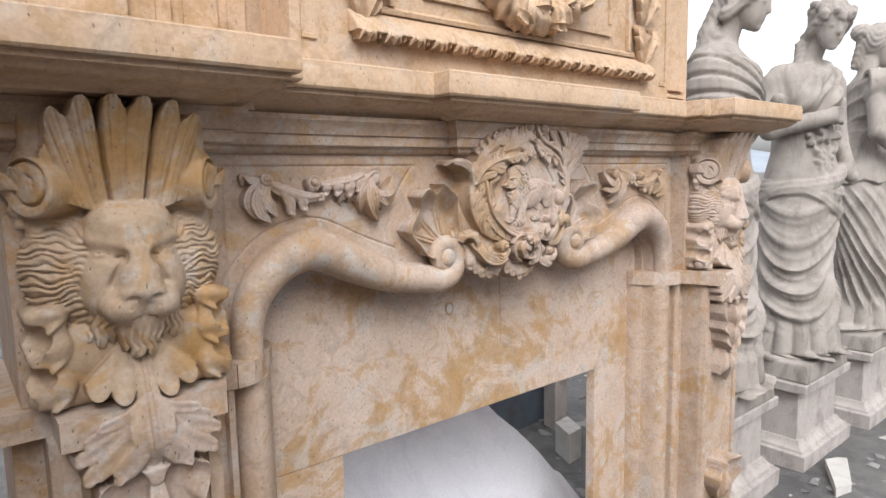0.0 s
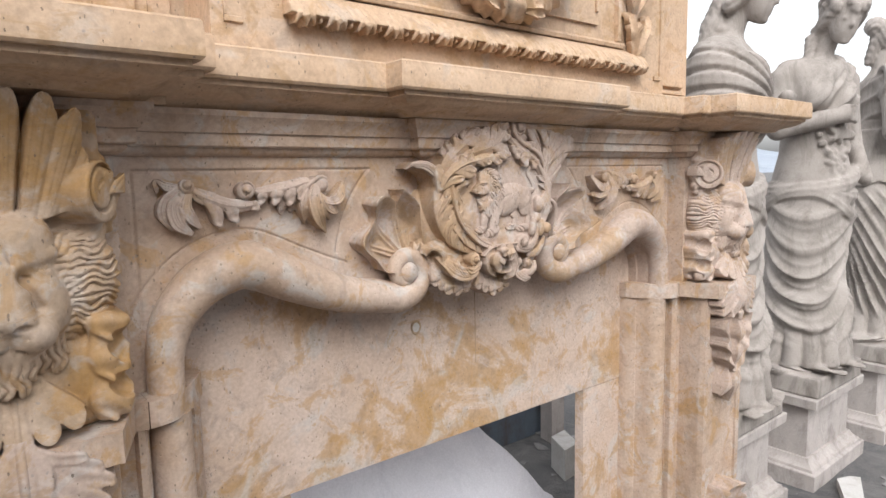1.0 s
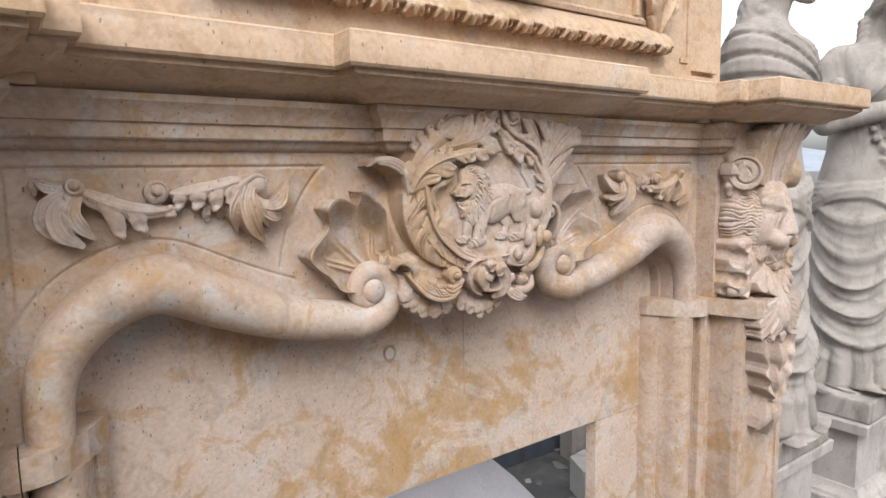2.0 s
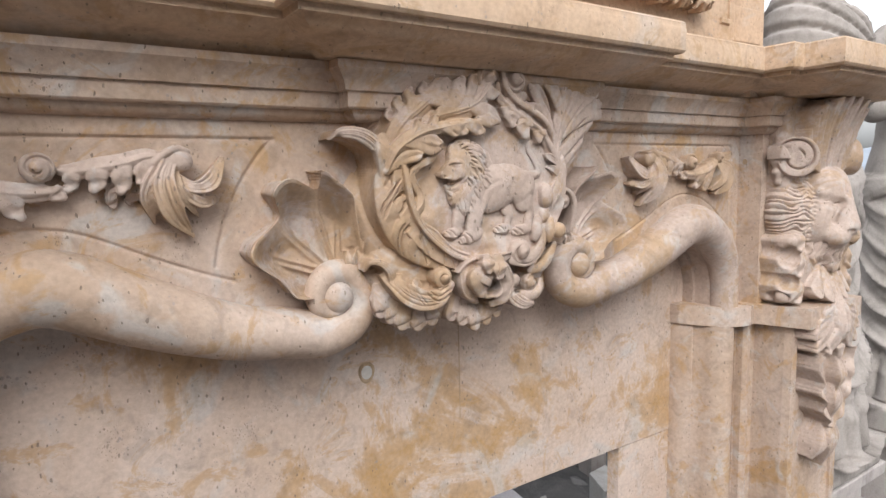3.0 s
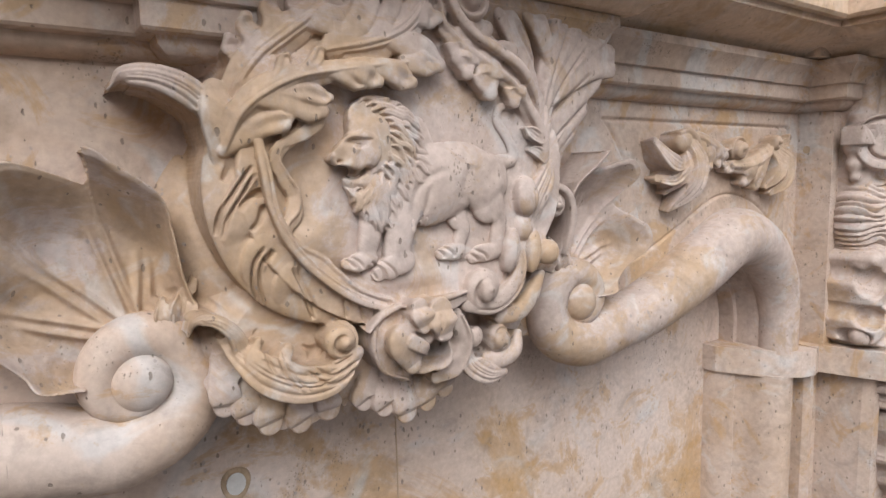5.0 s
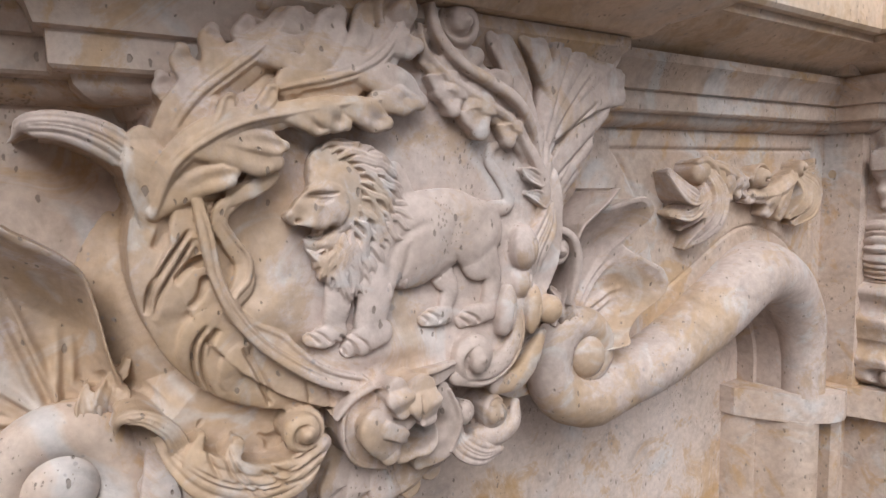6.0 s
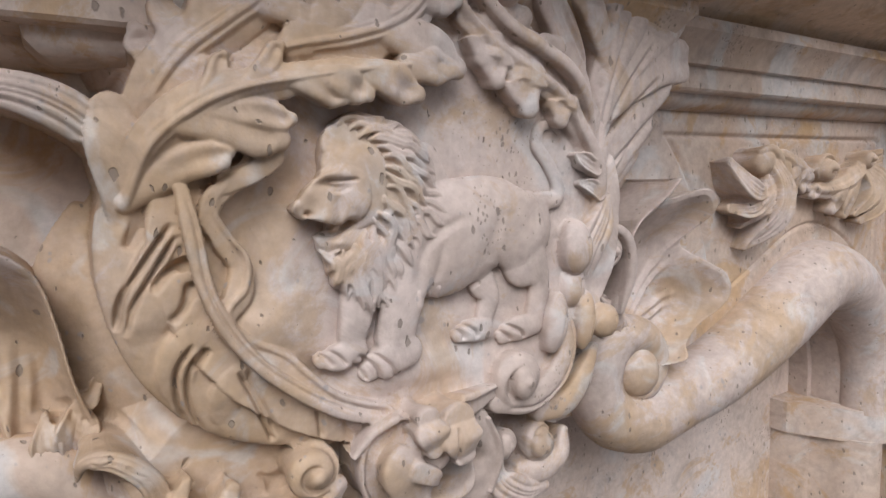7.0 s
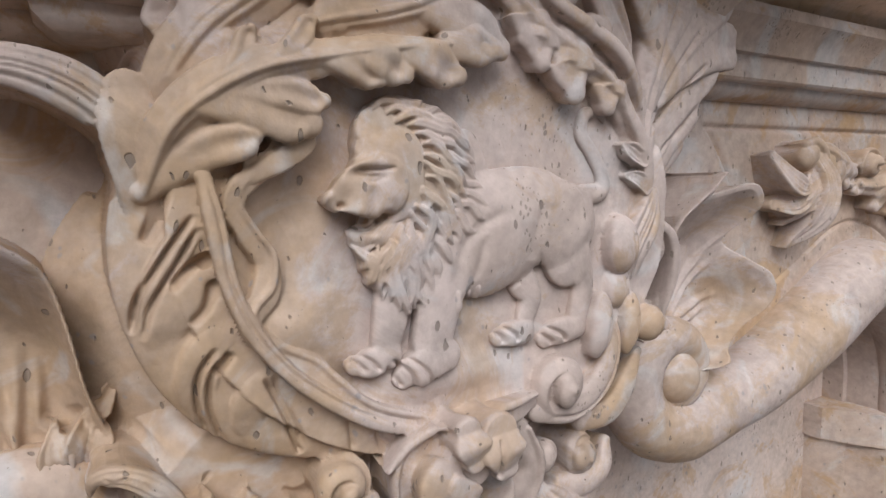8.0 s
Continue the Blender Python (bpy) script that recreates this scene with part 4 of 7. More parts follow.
def spray():
    """The trailing leaf over the arch."""
    K = Relief(-0.672, -0.335, 1.355, 1.495, 0.0009)
    # first leaf, by the pilaster
    K.leaf([(-0.6161, 1.4541, 0.012), (-0.6442, 1.4583, 0.02), (-0.6548, 1.4641, 0.016), (-0.6544, 1.452, 0.01)], [0.0068, 0.0075, 0.0064, 0.0037], 1, 0.1, 0.2, dome=0.003)
    K.leaf([(-0.6214, 1.4514, 0.014), (-0.6441, 1.438, 0.024), (-0.6493, 1.416, 0.024), (-0.6357, 1.3932, 0.014)], [0.0067, 0.0092, 0.0103, 0.0047], 1, 0.1, 0.2, dome=0.003)
    K.leaf([(-0.6186, 1.4471, 0.018), (-0.636, 1.4293, 0.028), (-0.6317, 1.4037, 0.028), (-0.6113, 1.3866, 0.016)], [0.0067, 0.0104, 0.0115, 0.0049], 1, 0.1, 0.2, dome=0.003)
    K.leaf([(-0.6113, 1.4466, 0.018), (-0.6178, 1.4259, 0.026), (-0.6113, 1.4097, 0.026), (-0.5982, 1.395, 0.016)], [0.0057, 0.0086, 0.0088, 0.0039], 1, 0.1, 0.2, dome=0.003)
    K.acanthus([(-0.6108, 1.4543, 0.018), (-0.5927, 1.4415, 0.026), (-0.5589, 1.4276, 0.026), (-0.5247, 1.4243, 0.022), (-0.499, 1.428, 0.014)], [0.0078, 0.0118, 0.0122, 0.0093, 0.0043],
               [(-0.5669, 1.3958, 0.022, 0.0092), (-0.5408, 1.4021, 0.022, 0.0094), (-0.5042, 1.4198, 0.018, 0.0085), (-0.5746, 1.4441, 0.02, 0.0081)], ribs=0.0008, lean=38)
    K.scroll(-0.6136, 1.4583, 0.0116, 0.024, 1.2, -1, 0.2)
    K.scroll(-0.5239, 1.4489, 0.0165, 0.022, 1.5, -1, 0.3)
    # second leaf, turning over into a scroll
    K.leaf([(-0.4403, 1.4257, 0.006), (-0.4568, 1.4267, 0.01), (-0.4598, 1.4158, 0.008), (-0.4587, 1.4108, 0.002)], [0.0084, 0.008, 0.0071, 0.0055], 1, 0.1, 0.2, dome=0.003)
    K.leaf([(-0.4266, 1.4302, 0.006), (-0.4389, 1.4238, 0.01), (-0.4416, 1.4148, 0.004)], [0.0083, 0.0084, 0.0065], 1, 0.1, 0.2, dome=0.003)
    K.acanthus([(-0.4093, 1.4618, 0.028), (-0.4285, 1.4589, 0.03), (-0.4495, 1.4521, 0.028), (-0.4715, 1.4484, 0.024), (-0.4949, 1.4449, 0.018), (-0.513, 1.4488, 0.012)], [0.0055, 0.0099, 0.0114, 0.0114, 0.0094, 0.0041],
               [(-0.4338, 1.4324, 0.028, 0.0078), (-0.4521, 1.4246, 0.026, 0.0089), (-0.4763, 1.4271, 0.022, 0.0093), (-0.4983, 1.4274, 0.016, 0.0076)], ribs=0.0008, lean=55)
    K.leaf([(-0.4045, 1.459, 0.022), (-0.4191, 1.4377, 0.03), (-0.4268, 1.4158, 0.028), (-0.4211, 1.3895, 0.012)], [0.0057, 0.0094, 0.0091, 0.0024], 1, 0.1, 0.2, dome=0.003)
    K.leaf([(-0.4009, 1.4399, 0.024), (-0.3817, 1.4272, 0.032), (-0.3632, 1.433, 0.032), (-0.3479, 1.4565, 0.018)], [0.0048, 0.0071, 0.0101, 0.0047], 1, 0.1, 0.2, dome=0.003)
    K.leaf([(-0.3988, 1.4397, 0.022), (-0.3881, 1.4218, 0.03), (-0.3728, 1.411, 0.028), (-0.3564, 1.4121, 0.014)], [0.0048, 0.0073, 0.0085, 0.0053], 1, 0.1, 0.2, dome=0.003)
    K.leaf([(-0.4007, 1.4446, 0.026), (-0.3982, 1.4244, 0.034), (-0.3877, 1.41, 0.03), (-0.3754, 1.3932, 0.014)], [0.0057, 0.0079, 0.0074, 0.002], 1, 0.1, 0.2, dome=0.003)
    K.leaf([(-0.4028, 1.4583, 0.028), (-0.4122, 1.4309, 0.038), (-0.4042, 1.3996, 0.036), (-0.3826, 1.3719, 0.014)], [0.0067, 0.0119, 0.0121, 0.0026], 1, 0.1, 0.2, dome=0.003)
    K.groove([(-0.4099, 1.44), (-0.4083, 1.4156), (-0.3995, 1.3925), (-0.3862, 1.3766)], 0.0014, 0.003)
    K.groove([(-0.405, 1.4399), (-0.4024, 1.4148), (-0.3942, 1.3956), (-0.3844, 1.3778)], 0.0014, 0.003)
    K.begin("scroll")
    K.tube([(-0.4229, 1.4405, 0.022), (-0.4205, 1.4505, 0.028), (-0.4111, 1.4611, 0.03), (-0.3975, 1.4685, 0.03), (-0.3845, 1.4658, 0.028)], [0.0033, 0.0041, 0.0046, 0.0043, 0.003], 0.9)
    K.form([(-0.3945, 1.4565, 0.022), (-0.3923, 1.4553, 0.022)], [0.0143, 0.0141], 0.85, 0.001)
    K.end()
    return K


def shell_relief():
    """The ruffled shell that springs from the arch's scroll."""
    K = Relief(-0.345, -0.160, 1.262, 1.460, 0.0009)
    K.fan((-0.2109, 1.3076), [(-0.171, 1.3161, 0.025), (-0.1832, 1.3512, 0.033), (-0.1892, 1.3853, 0.037), (-0.1957, 1.4095, 0.043), (-0.2114, 1.4239, 0.05), (-0.2247, 1.4327, 0.053), (-0.2357, 1.4418, 0.055), (-0.2435, 1.4417, 0.05), (-0.2398, 1.4221, 0.025), (-0.2556, 1.427, 0.035), (-0.279, 1.4343, 0.053), (-0.2941, 1.4289, 0.055), (-0.3014, 1.4137, 0.05), (-0.2886, 1.3885, 0.025), (-0.3103, 1.3715, 0.04), (-0.325, 1.3615, 0.05), (-0.3303, 1.3455, 0.053), (-0.3198, 1.331, 0.05), (-0.2973, 1.3154, 0.04), (-0.2835, 1.3003, 0.037), (-0.2745, 1.2893, 0.043), (-0.2497, 1.2841, 0.033)],
          0.006, [(1.86, 0.80), (2.38, 0.86), (2.81, 0.75), (1.49, 0.62)], "shell_ornament")
    K.leaf([(-0.1892, 1.3093, 0.02), (-0.1861, 1.3277, 0.028), (-0.182, 1.3406, 0.026), (-0.1748, 1.352, 0.018)], [0.0087, 0.01, 0.0072, 0.0027], 2, 0.3, 0.4, name="rib")
    K.leaf([(-0.1963, 1.3086, 0.022), (-0.1987, 1.3257, 0.028), (-0.1979, 1.3378, 0.022)], [0.0079, 0.0077, 0.0026], 1, 0.3, 0.4, name="rib")
    return K


for about in (None, C):
    carve(spray(), fireplace, "leaf", "trailing acanthus leaf carved over the arch", about)
    shell_field = shell_relief()
    if about:
        shell_field.U = -0.190 + 0.80 * (shell_field.U + 0.190)      # the far shell is cut narrower
    carve(shell_field, fireplace, "shell_ornament", "ruffled shell leaf springing from the scroll", about)


def hanging_relief():
    """Leaves that hang over the ledge and down the pilaster's face, as heights before the frieze."""
    K = Relief(-PW - 0.100, -PW + 0.100, 0.775, 1.170, 0.0015, 0.085)
    m = -PW
    K.acanthus([(m, 1.164, 0.150), (m, 1.130, 0.163), (m, 1.095, 0.166), (m, 1.064, 0.152)], [0.016, 0.030, 0.026, 0.012],
               [(m + s * u, z, h, w) for s in (-1, 1) for u, z, h, w in ((0.064, 1.130, 0.152, 0.0085), (0.080, 1.112, 0.150, 0.0100), (0.090, 1.090, 0.150, 0.0115), (0.082, 1.062, 0.150, 0.0130), (0.045, 1.056, 0.156, 0.0140))] + [(m, 1.046, 0.158, 0.019)], ribs=0.0010, lean=30)
    K.tube([(m, 1.162, 0.152), (m, 1.130, 0.167), (m, 1.095, 0.169)], [0.0045, 0.0045, 0.0035], 0.8, 0, "rib")
    for s in (-1, 1):
        K.fan((m + s * 0.004, 1.046), [(m + s * 0.004, 1.066, 0.140), (m + s * 0.030, 1.062, 0.150), (m + s * 0.050, 1.050, 0.160), (m + s * 0.070, 1.050, 0.158), (m + s * 0.076, 1.022, 0.150), (m + s * 0.064, 0.990, 0.158), (m + s * 0.066, 0.965, 0.152), (m + s * 0.050, 0.945, 0.158), (m + s * 0.046, 0.920, 0.150), (m + s * 0.026, 0.900, 0.156), (m + s * 0.016, 0.885, 0.146), (m - s * 0.002, 0.880, 0.150)],
              0.132, [], "hanging_shell")
        K.leaf([(m + s * 0.006, 0.900, 0.125), (m + s * 0.020, 0.868, 0.140), (m + s * 0.030, 0.840, 0.142), (m + s * 0.040, 0.815, 0.128)], [0.008, 0.014, 0.013, 0.004], 1, 0.1, 0.2)
    for i, (z0, z1, w) in enumerate(((1.040, 0.960, 0.015), (0.985, 0.895, 0.016), (0.900, 0.790, 0.016))):
        K.leaf([(m, z0, 0.150 - 0.006 * i), (m, (z0 + z1) / 2, 0.162 - 0.006 * i), (m, z1, 0.150 - 0.010 * i)], [0.010, w, 0.004], 1, 0.1, 0.2)
    return K


def cup_relief():
    """A ruffled cup of leaves low on the pilaster."""
    m = -PW
    K = Relief(m - 0.085, m + 0.085, 0.360, 0.570, 0.0016, 0.085)
    K.fan((m, 0.420), [(m - 0.030, 0.390, 0.130), (m - 0.060, 0.430, 0.140), (m - 0.072, 0.475, 0.160), (m - 0.055, 0.495, 0.150), (m - 0.048, 0.530, 0.168), (m - 0.020, 0.525, 0.152), (m, 0.550, 0.172), (m + 0.020, 0.525, 0.152), (m + 0.048, 0.530, 0.168), (m + 0.055, 0.495, 0.150), (m + 0.072, 0.475, 0.160), (m + 0.060, 0.430, 0.140), (m + 0.030, 0.390, 0.130)], 0.132,
          [(1.57, 0.8), (1.1, 0.75), (2.04, 0.75), (0.6, 0.7), (2.54, 0.7)], "cup")
    K.leaf([(m, 0.375, 0.120), (m, 0.410, 0.142), (m, 0.450, 0.146), (m, 0.480, 0.136)], [0.010, 0.020, 0.018, 0.004], 1, 0.1, 0.2)
    return K


for about in (None, C):
    carve(cup_relief(), fireplace, "cup", "ruffled cup of carved leaves", about)
    carve(hanging_relief(), fireplace, "leaf", "acanthus leaves hanging over the ledge", about)


def medallion_relief():
    """Dished disc in a wreath: a leaf-wrapped horn on one side, acanthus over the top, buds, scrolls, a rose and a scalloped fringe."""
    K = Relief(-0.265, 0.235, 1.205, 1.5715, 0.0007)
    U, Z = K.U, K.Z
    el = np.hypot((U + 0.004) / 0.146, (Z - 1.424) / 0.124)
    disc = 0.0690 - 0.0030 * np.clip(1 - el, 0, 1) + 0.0010 * np.sin(U * 70 + 2 * np.sin(Z * 55)) * np.sin(Z * 80 + 1)
    K.ground(np.where(el < 1.03, disc, -1), el < 1.03, "medallion")
    for cu, cz, ru, rz, hh in ((-0.03, 1.375, 0.175, 0.125, 0.034), (0.10, 1.49, 0.095, 0.075, 0.046), (-0.075, 1.515, 0.100, 0.060, 0.050), (0.075, 1.30, 0.075, 0.070, 0.040), (-0.09, 1.30, 0.105, 0.066, 0.048)):
        e = np.hypot((U - cu) / ru, (Z - cz) / rz)
        K.ground(hh * np.clip(1.25 * (1 - e ** 4), 0, 1), e < 1, "medallion_ground")
    K.swell(-0.1097, 1.4084, 0.0142, 0.0189, -0.006)
    K.swell(-0.0905, 1.3814, 0.0204, 0.0153, 0.004)
    K.swell(-0.1001, 1.4293, 0.0119, 0.0149, -0.003)
    K.swell(-0.0281, 1.34, 0.0472, 0.0098, 0.004)
    K.swell(-0.1071, 1.3804, 0.0099, 0.0132, 0.003)
    K.swell(0.0335, 1.5193, 0.0239, 0.0239, -0.003)
    K.swell(-0.0789, 1.3494, 0.0136, 0.0085, -0.004)
    K.swell(0.0378, 1.3282, 0.027, 0.0112, 0.003)
    # ruffled rim of the dish
    K.begin("ruffle")
    K.tube([(-0.1057, 1.4566, 0.0736), (-0.1229, 1.4434, 0.0748), (-0.1276, 1.4322, 0.0724), (-0.1221, 1.4205, 0.07), (-0.1141, 1.408, 0.068), (-0.116, 1.395, 0.07), (-0.1244, 1.3848, 0.073), (-0.1165, 1.3712, 0.0712), (-0.0979, 1.3595, 0.0706), (-0.0874, 1.3483, 0.073), (-0.0705, 1.3316, 0.0742), (-0.0409, 1.3217, 0.0736), (-0.0096, 1.3195, 0.0748), (0.0286, 1.3196, 0.076)], [0.0068, 0.0055, 0.0046, 0.0048, 0.0056, 0.0066, 0.0058, 0.0051, 0.0059, 0.0058, 0.0049, 0.0045, 0.0041, 0.003], 0.25)
    K.tube([(-0.103, 1.4596, 0.0748), (-0.1208, 1.4461, 0.076), (-0.1255, 1.4352, 0.0736), (-0.1191, 1.4229, 0.0712), (-0.1116, 1.4117, 0.07), (-0.1133, 1.3981, 0.0712), (-0.1226, 1.3876, 0.0742), (-0.1132, 1.3732, 0.0724), (-0.0953, 1.3621, 0.0718), (-0.0854, 1.3515, 0.0742), (-0.0679, 1.3358, 0.0754), (-0.0388, 1.3247, 0.0748), (-0.0069, 1.3227, 0.076), (0.0326, 1.3235, 0.0772)], [0.0018, 0.0017, 0.0015, 0.0015, 0.0016, 0.0018, 0.0018, 0.0015, 0.0019, 0.002, 0.0018, 0.0019, 0.0021, 0.0017], 0.9)
    K.end()
    # leaf-wrapped horn
    K.begin("horn")
    K.form([(-0.1561, 1.461, 0.05), (-0.1554, 1.4436, 0.054), (-0.1531, 1.4161, 0.055), (-0.147, 1.3893, 0.056), (-0.1363, 1.3635, 0.056), (-0.1176, 1.3406, 0.056), (-0.0893, 1.3234, 0.058), (-0.0543, 1.3135, 0.06), (-0.0211, 1.3101, 0.064)], [0.0085, 0.0154, 0.0224, 0.0247, 0.0236, 0.0201, 0.0141, 0.01, 0.0041], 0.40, 0.004)
    K.form([(-0.1361, 1.4339, 0.066), (-0.1496, 1.4175, 0.0685), (-0.1582, 1.3976, 0.066), (-0.1617, 1.386, 0.062)], [0.0023, 0.006, 0.0065, 0.0033], 0.22, 0.003)
    K.form([(-0.1327, 1.4091, 0.067), (-0.1458, 1.4008, 0.0685), (-0.1558, 1.3863, 0.066), (-0.158, 1.3742, 0.061)], [0.0023, 0.0064, 0.0087, 0.0046], 0.22, 0.003)
    K.form([(-0.1292, 1.3821, 0.067), (-0.1413, 1.3732, 0.0685), (-0.1453, 1.3592, 0.065), (-0.1432, 1.3457, 0.06)], [0.003, 0.0079, 0.0085, 0.005], 0.22, 0.003)
    K.form([(-0.1139, 1.3613, 0.067), (-0.123, 1.3504, 0.068), (-0.1248, 1.3391, 0.064), (-0.1233, 1.3312, 0.06)], [0.0031, 0.0071, 0.0075, 0.0045], 0.22, 0.003)
    K.form([(-0.0966, 1.3435, 0.067), (-0.0963, 1.3337, 0.065), (-0.0933, 1.3254, 0.062)], [0.004, 0.0075, 0.0054], 0.22, 0.003)
    K.end()
    K.groove([(-0.1432, 1.4301), (-0.1539, 1.416), (-0.1651, 1.3976), (-0.168, 1.3829)], 0.0011, 0.006)
    K.groove([(-0.1417, 1.4245), (-0.151, 1.4104), (-0.161, 1.3938), (-0.1645, 1.3801)], 0.001, 0.005)
    K.groove([(-0.1378, 1.3743), (-0.1452, 1.3626), (-0.1453, 1.3464), (-0.1395, 1.3315)], 0.0012, 0.005)
    K.groove([(-0.1363, 1.3693), (-0.1408, 1.3581), (-0.14, 1.3427), (-0.1342, 1.327)], 0.0011, 0.005)
    K.groove([(-0.1186, 1.3577), (-0.1123, 1.3444), (-0.1036, 1.3216), (-0.1009, 1.3158)], 0.0012, 0.005)
    K.groove([(-0.1149, 1.3577), (-0.1083, 1.3405), (-0.0991, 1.318)], 0.0011, 0.004)
    K.groove([(-0.1379, 1.4123), (-0.1465, 1.4085), (-0.1537, 1.4001)], 0.0018, 0.006)
    K.groove([(-0.1315, 1.3712), (-0.1381, 1.3618)], 0.0018, 0.005)
    K.groove([(-0.1375, 1.4031), (-0.1402, 1.392), (-0.147, 1.3856)], 0.0017, 0.004)
    K.groove([(-0.0794, 1.3328), (-0.0778, 1.3137)], 0.0017, 0.003)
    K.groove([(-0.0661, 1.3259), (-0.0623, 1.3103)], 0.0018, 0.003)
    K.groove([(-0.1505, 1.4512), (-0.1558, 1.4323), (-0.1611, 1.4194)], 0.0018, 0.01)
    K.begin("tongue")
    K.form([(-0.1599, 1.4234, 0.058), (-0.1614, 1.4461, 0.064), (-0.1631, 1.4658, 0.066), (-0.163, 1.48, 0.062)], [0.0044, 0.0092, 0.0113, 0.0078], 0.16, 0.0015)
    K.end()
    K.begin("horn_lip")
    K.tube([(-0.139, 1.4458, 0.0736), (-0.1362, 1.4264, 0.076), (-0.1315, 1.3991, 0.0766), (-0.1205, 1.3746, 0.0766), (-0.1009, 1.3515, 0.0766), (-0.0717, 1.3297, 0.0766), (-0.0399, 1.3173, 0.0766), (-0.0138, 1.3129, 0.076)], [0.0033, 0.0043, 0.004, 0.0039, 0.0038, 0.0038, 0.0035, 0.0021], 0.45)
    K.end()
    K.groove([(-0.1379, 1.4432), (-0.1346, 1.4263), (-0.1311, 1.3997), (-0.1191, 1.3737), (-0.0989, 1.3519), (-0.0681, 1.3307), (-0.0236, 1.3147)], 0.0007, 0.0022)
    # leaf that turns outwards from the horn
    K.leaf([(-0.1605, 1.4585, 0.052), (-0.1764, 1.4766, 0.056), (-0.1957, 1.4858, 0.056), (-0.2146, 1.4868, 0.05), (-0.2223, 1.4803, 0.036)], [0.0084, 0.0108, 0.0089, 0.0065, 0.0024], 1, 0.1, 0.2, dome=0.008, name="ear_leaf")
    # acanthus over the top
    K.acanthus([(-0.1549, 1.4584, 0.055), (-0.1478, 1.4832, 0.066), (-0.1351, 1.5028, 0.0724), (-0.1151, 1.5194, 0.0748), (-0.0925, 1.5374, 0.0748), (-0.0785, 1.5569, 0.0712)], [0.0064, 0.0109, 0.0127, 0.0128, 0.0106, 0.0061],
               [(-0.1228, 1.5423, 0.066, 0.0071), (-0.1388, 1.5302, 0.062, 0.0076), (-0.1494, 1.5154, 0.058, 0.0076), (-0.0637, 1.5509, 0.0748, 0.0083), (-0.0703, 1.5273, 0.0784, 0.0101), (-0.1118, 1.4981, 0.0772, 0.0073), (-0.1033, 1.5481, 0.068, 0.008)])
    K.acanthus([(-0.1085, 1.5023, 0.0748), (-0.0857, 1.5103, 0.0784), (-0.0572, 1.5173, 0.0808), (-0.0301, 1.5282, 0.082), (-0.012, 1.548, 0.082), (-0.0055, 1.5679, 0.0784)], [0.0046, 0.0088, 0.0126, 0.0141, 0.0115, 0.0067],
               [(-0.0504, 1.5566, 0.0784, 0.01), (-0.0328, 1.5425, 0.0784, 0.0085), (0.0031, 1.5057, 0.0832, 0.0105), (0.0031, 1.5419, 0.082, 0.0089), (-0.0686, 1.5403, 0.076, 0.0097), (-0.0289, 1.5642, 0.076, 0.0071)])
    K.acanthus([(-0.16, 1.4401, 0.066), (-0.1504, 1.4637, 0.076), (-0.1343, 1.4781, 0.0832), (-0.1139, 1.4881, 0.0874), (-0.0849, 1.4945, 0.0886), (-0.0589, 1.4997, 0.0868), (-0.0283, 1.5048, 0.0838)], [0.0054, 0.0093, 0.0115, 0.0093, 0.0081, 0.0074, 0.0039],
               [(-0.1203, 1.4618, 0.0832, 0.0074), (-0.0975, 1.4668, 0.0856, 0.0102), (-0.092, 1.4757, 0.0868, 0.0064), (-0.0659, 1.4861, 0.0868, 0.0065), (-0.0526, 1.489, 0.0868, 0.0075), (-0.0232, 1.4908, 0.0844, 0.0089), (-0.0007, 1.5056, 0.0832, 0.0092), (-0.1187, 1.5031, 0.0808, 0.0045), (-0.0941, 1.5089, 0.0832, 0.0048)], lean=26)
    K.begin("leaf_fold")
    K.form([(-0.0967, 1.4683, 0.0808), (-0.0982, 1.4592, 0.079), (-0.1074, 1.4523, 0.0778), (-0.1192, 1.4462, 0.0766), (-0.1257, 1.4434, 0.0754)], [0.0027, 0.0049, 0.0052, 0.0038, 0.002], 0.3, 0.001)
    K.end()
    K.acanthus([(0.0089, 1.5569, 0.0748), (0.012, 1.5383, 0.0784), (0.0285, 1.5225, 0.0808), (0.0543, 1.5091, 0.082), (0.0801, 1.4963, 0.0808), (0.0997, 1.4747, 0.0772), (0.1155, 1.4494, 0.0724)], [0.0044, 0.0068, 0.0092, 0.0103, 0.0083, 0.0059, 0.0026],
               [(0.0227, 1.5136, 0.0808, 0.0115), (0.0316, 1.5021, 0.0808, 0.0102), (0.0543, 1.4886, 0.082, 0.0136), (0.0813, 1.4818, 0.0802, 0.0107), (0.0602, 1.5422, 0.0712, 0.0112), (0.0887, 1.5273, 0.07, 0.0116)], ribs=0.0005, lean=50)
    K.begin("stem")
    K.tube([(0.0156, 1.5691, 0.0784), (0.0197, 1.55, 0.0808), (0.0353, 1.5336, 0.0832), (0.059, 1.5222, 0.0844), (0.0829, 1.5106, 0.0844), (0.0996, 1.493, 0.082), (0.1107, 1.4726, 0.0772)], [0.0034, 0.0043, 0.0042, 0.0046, 0.0044, 0.0036, 0.0019], 0.9)
    K.tube([(0.0909, 1.4927, 0.0784), (0.1007, 1.4763, 0.0784), (0.1159, 1.4571, 0.076), (0.1213, 1.4359, 0.0724), (0.1184, 1.4113, 0.066)], [0.0035, 0.0042, 0.0049, 0.0059, 0.004], 0.5)
    K.end()
    K.leaf([(0.1137, 1.4511, 0.0748), (0.1029, 1.4565, 0.076), (0.0971, 1.4603, 0.0748)], [0.005, 0.0057, 0.0019], 1, 0.1, 0.2)
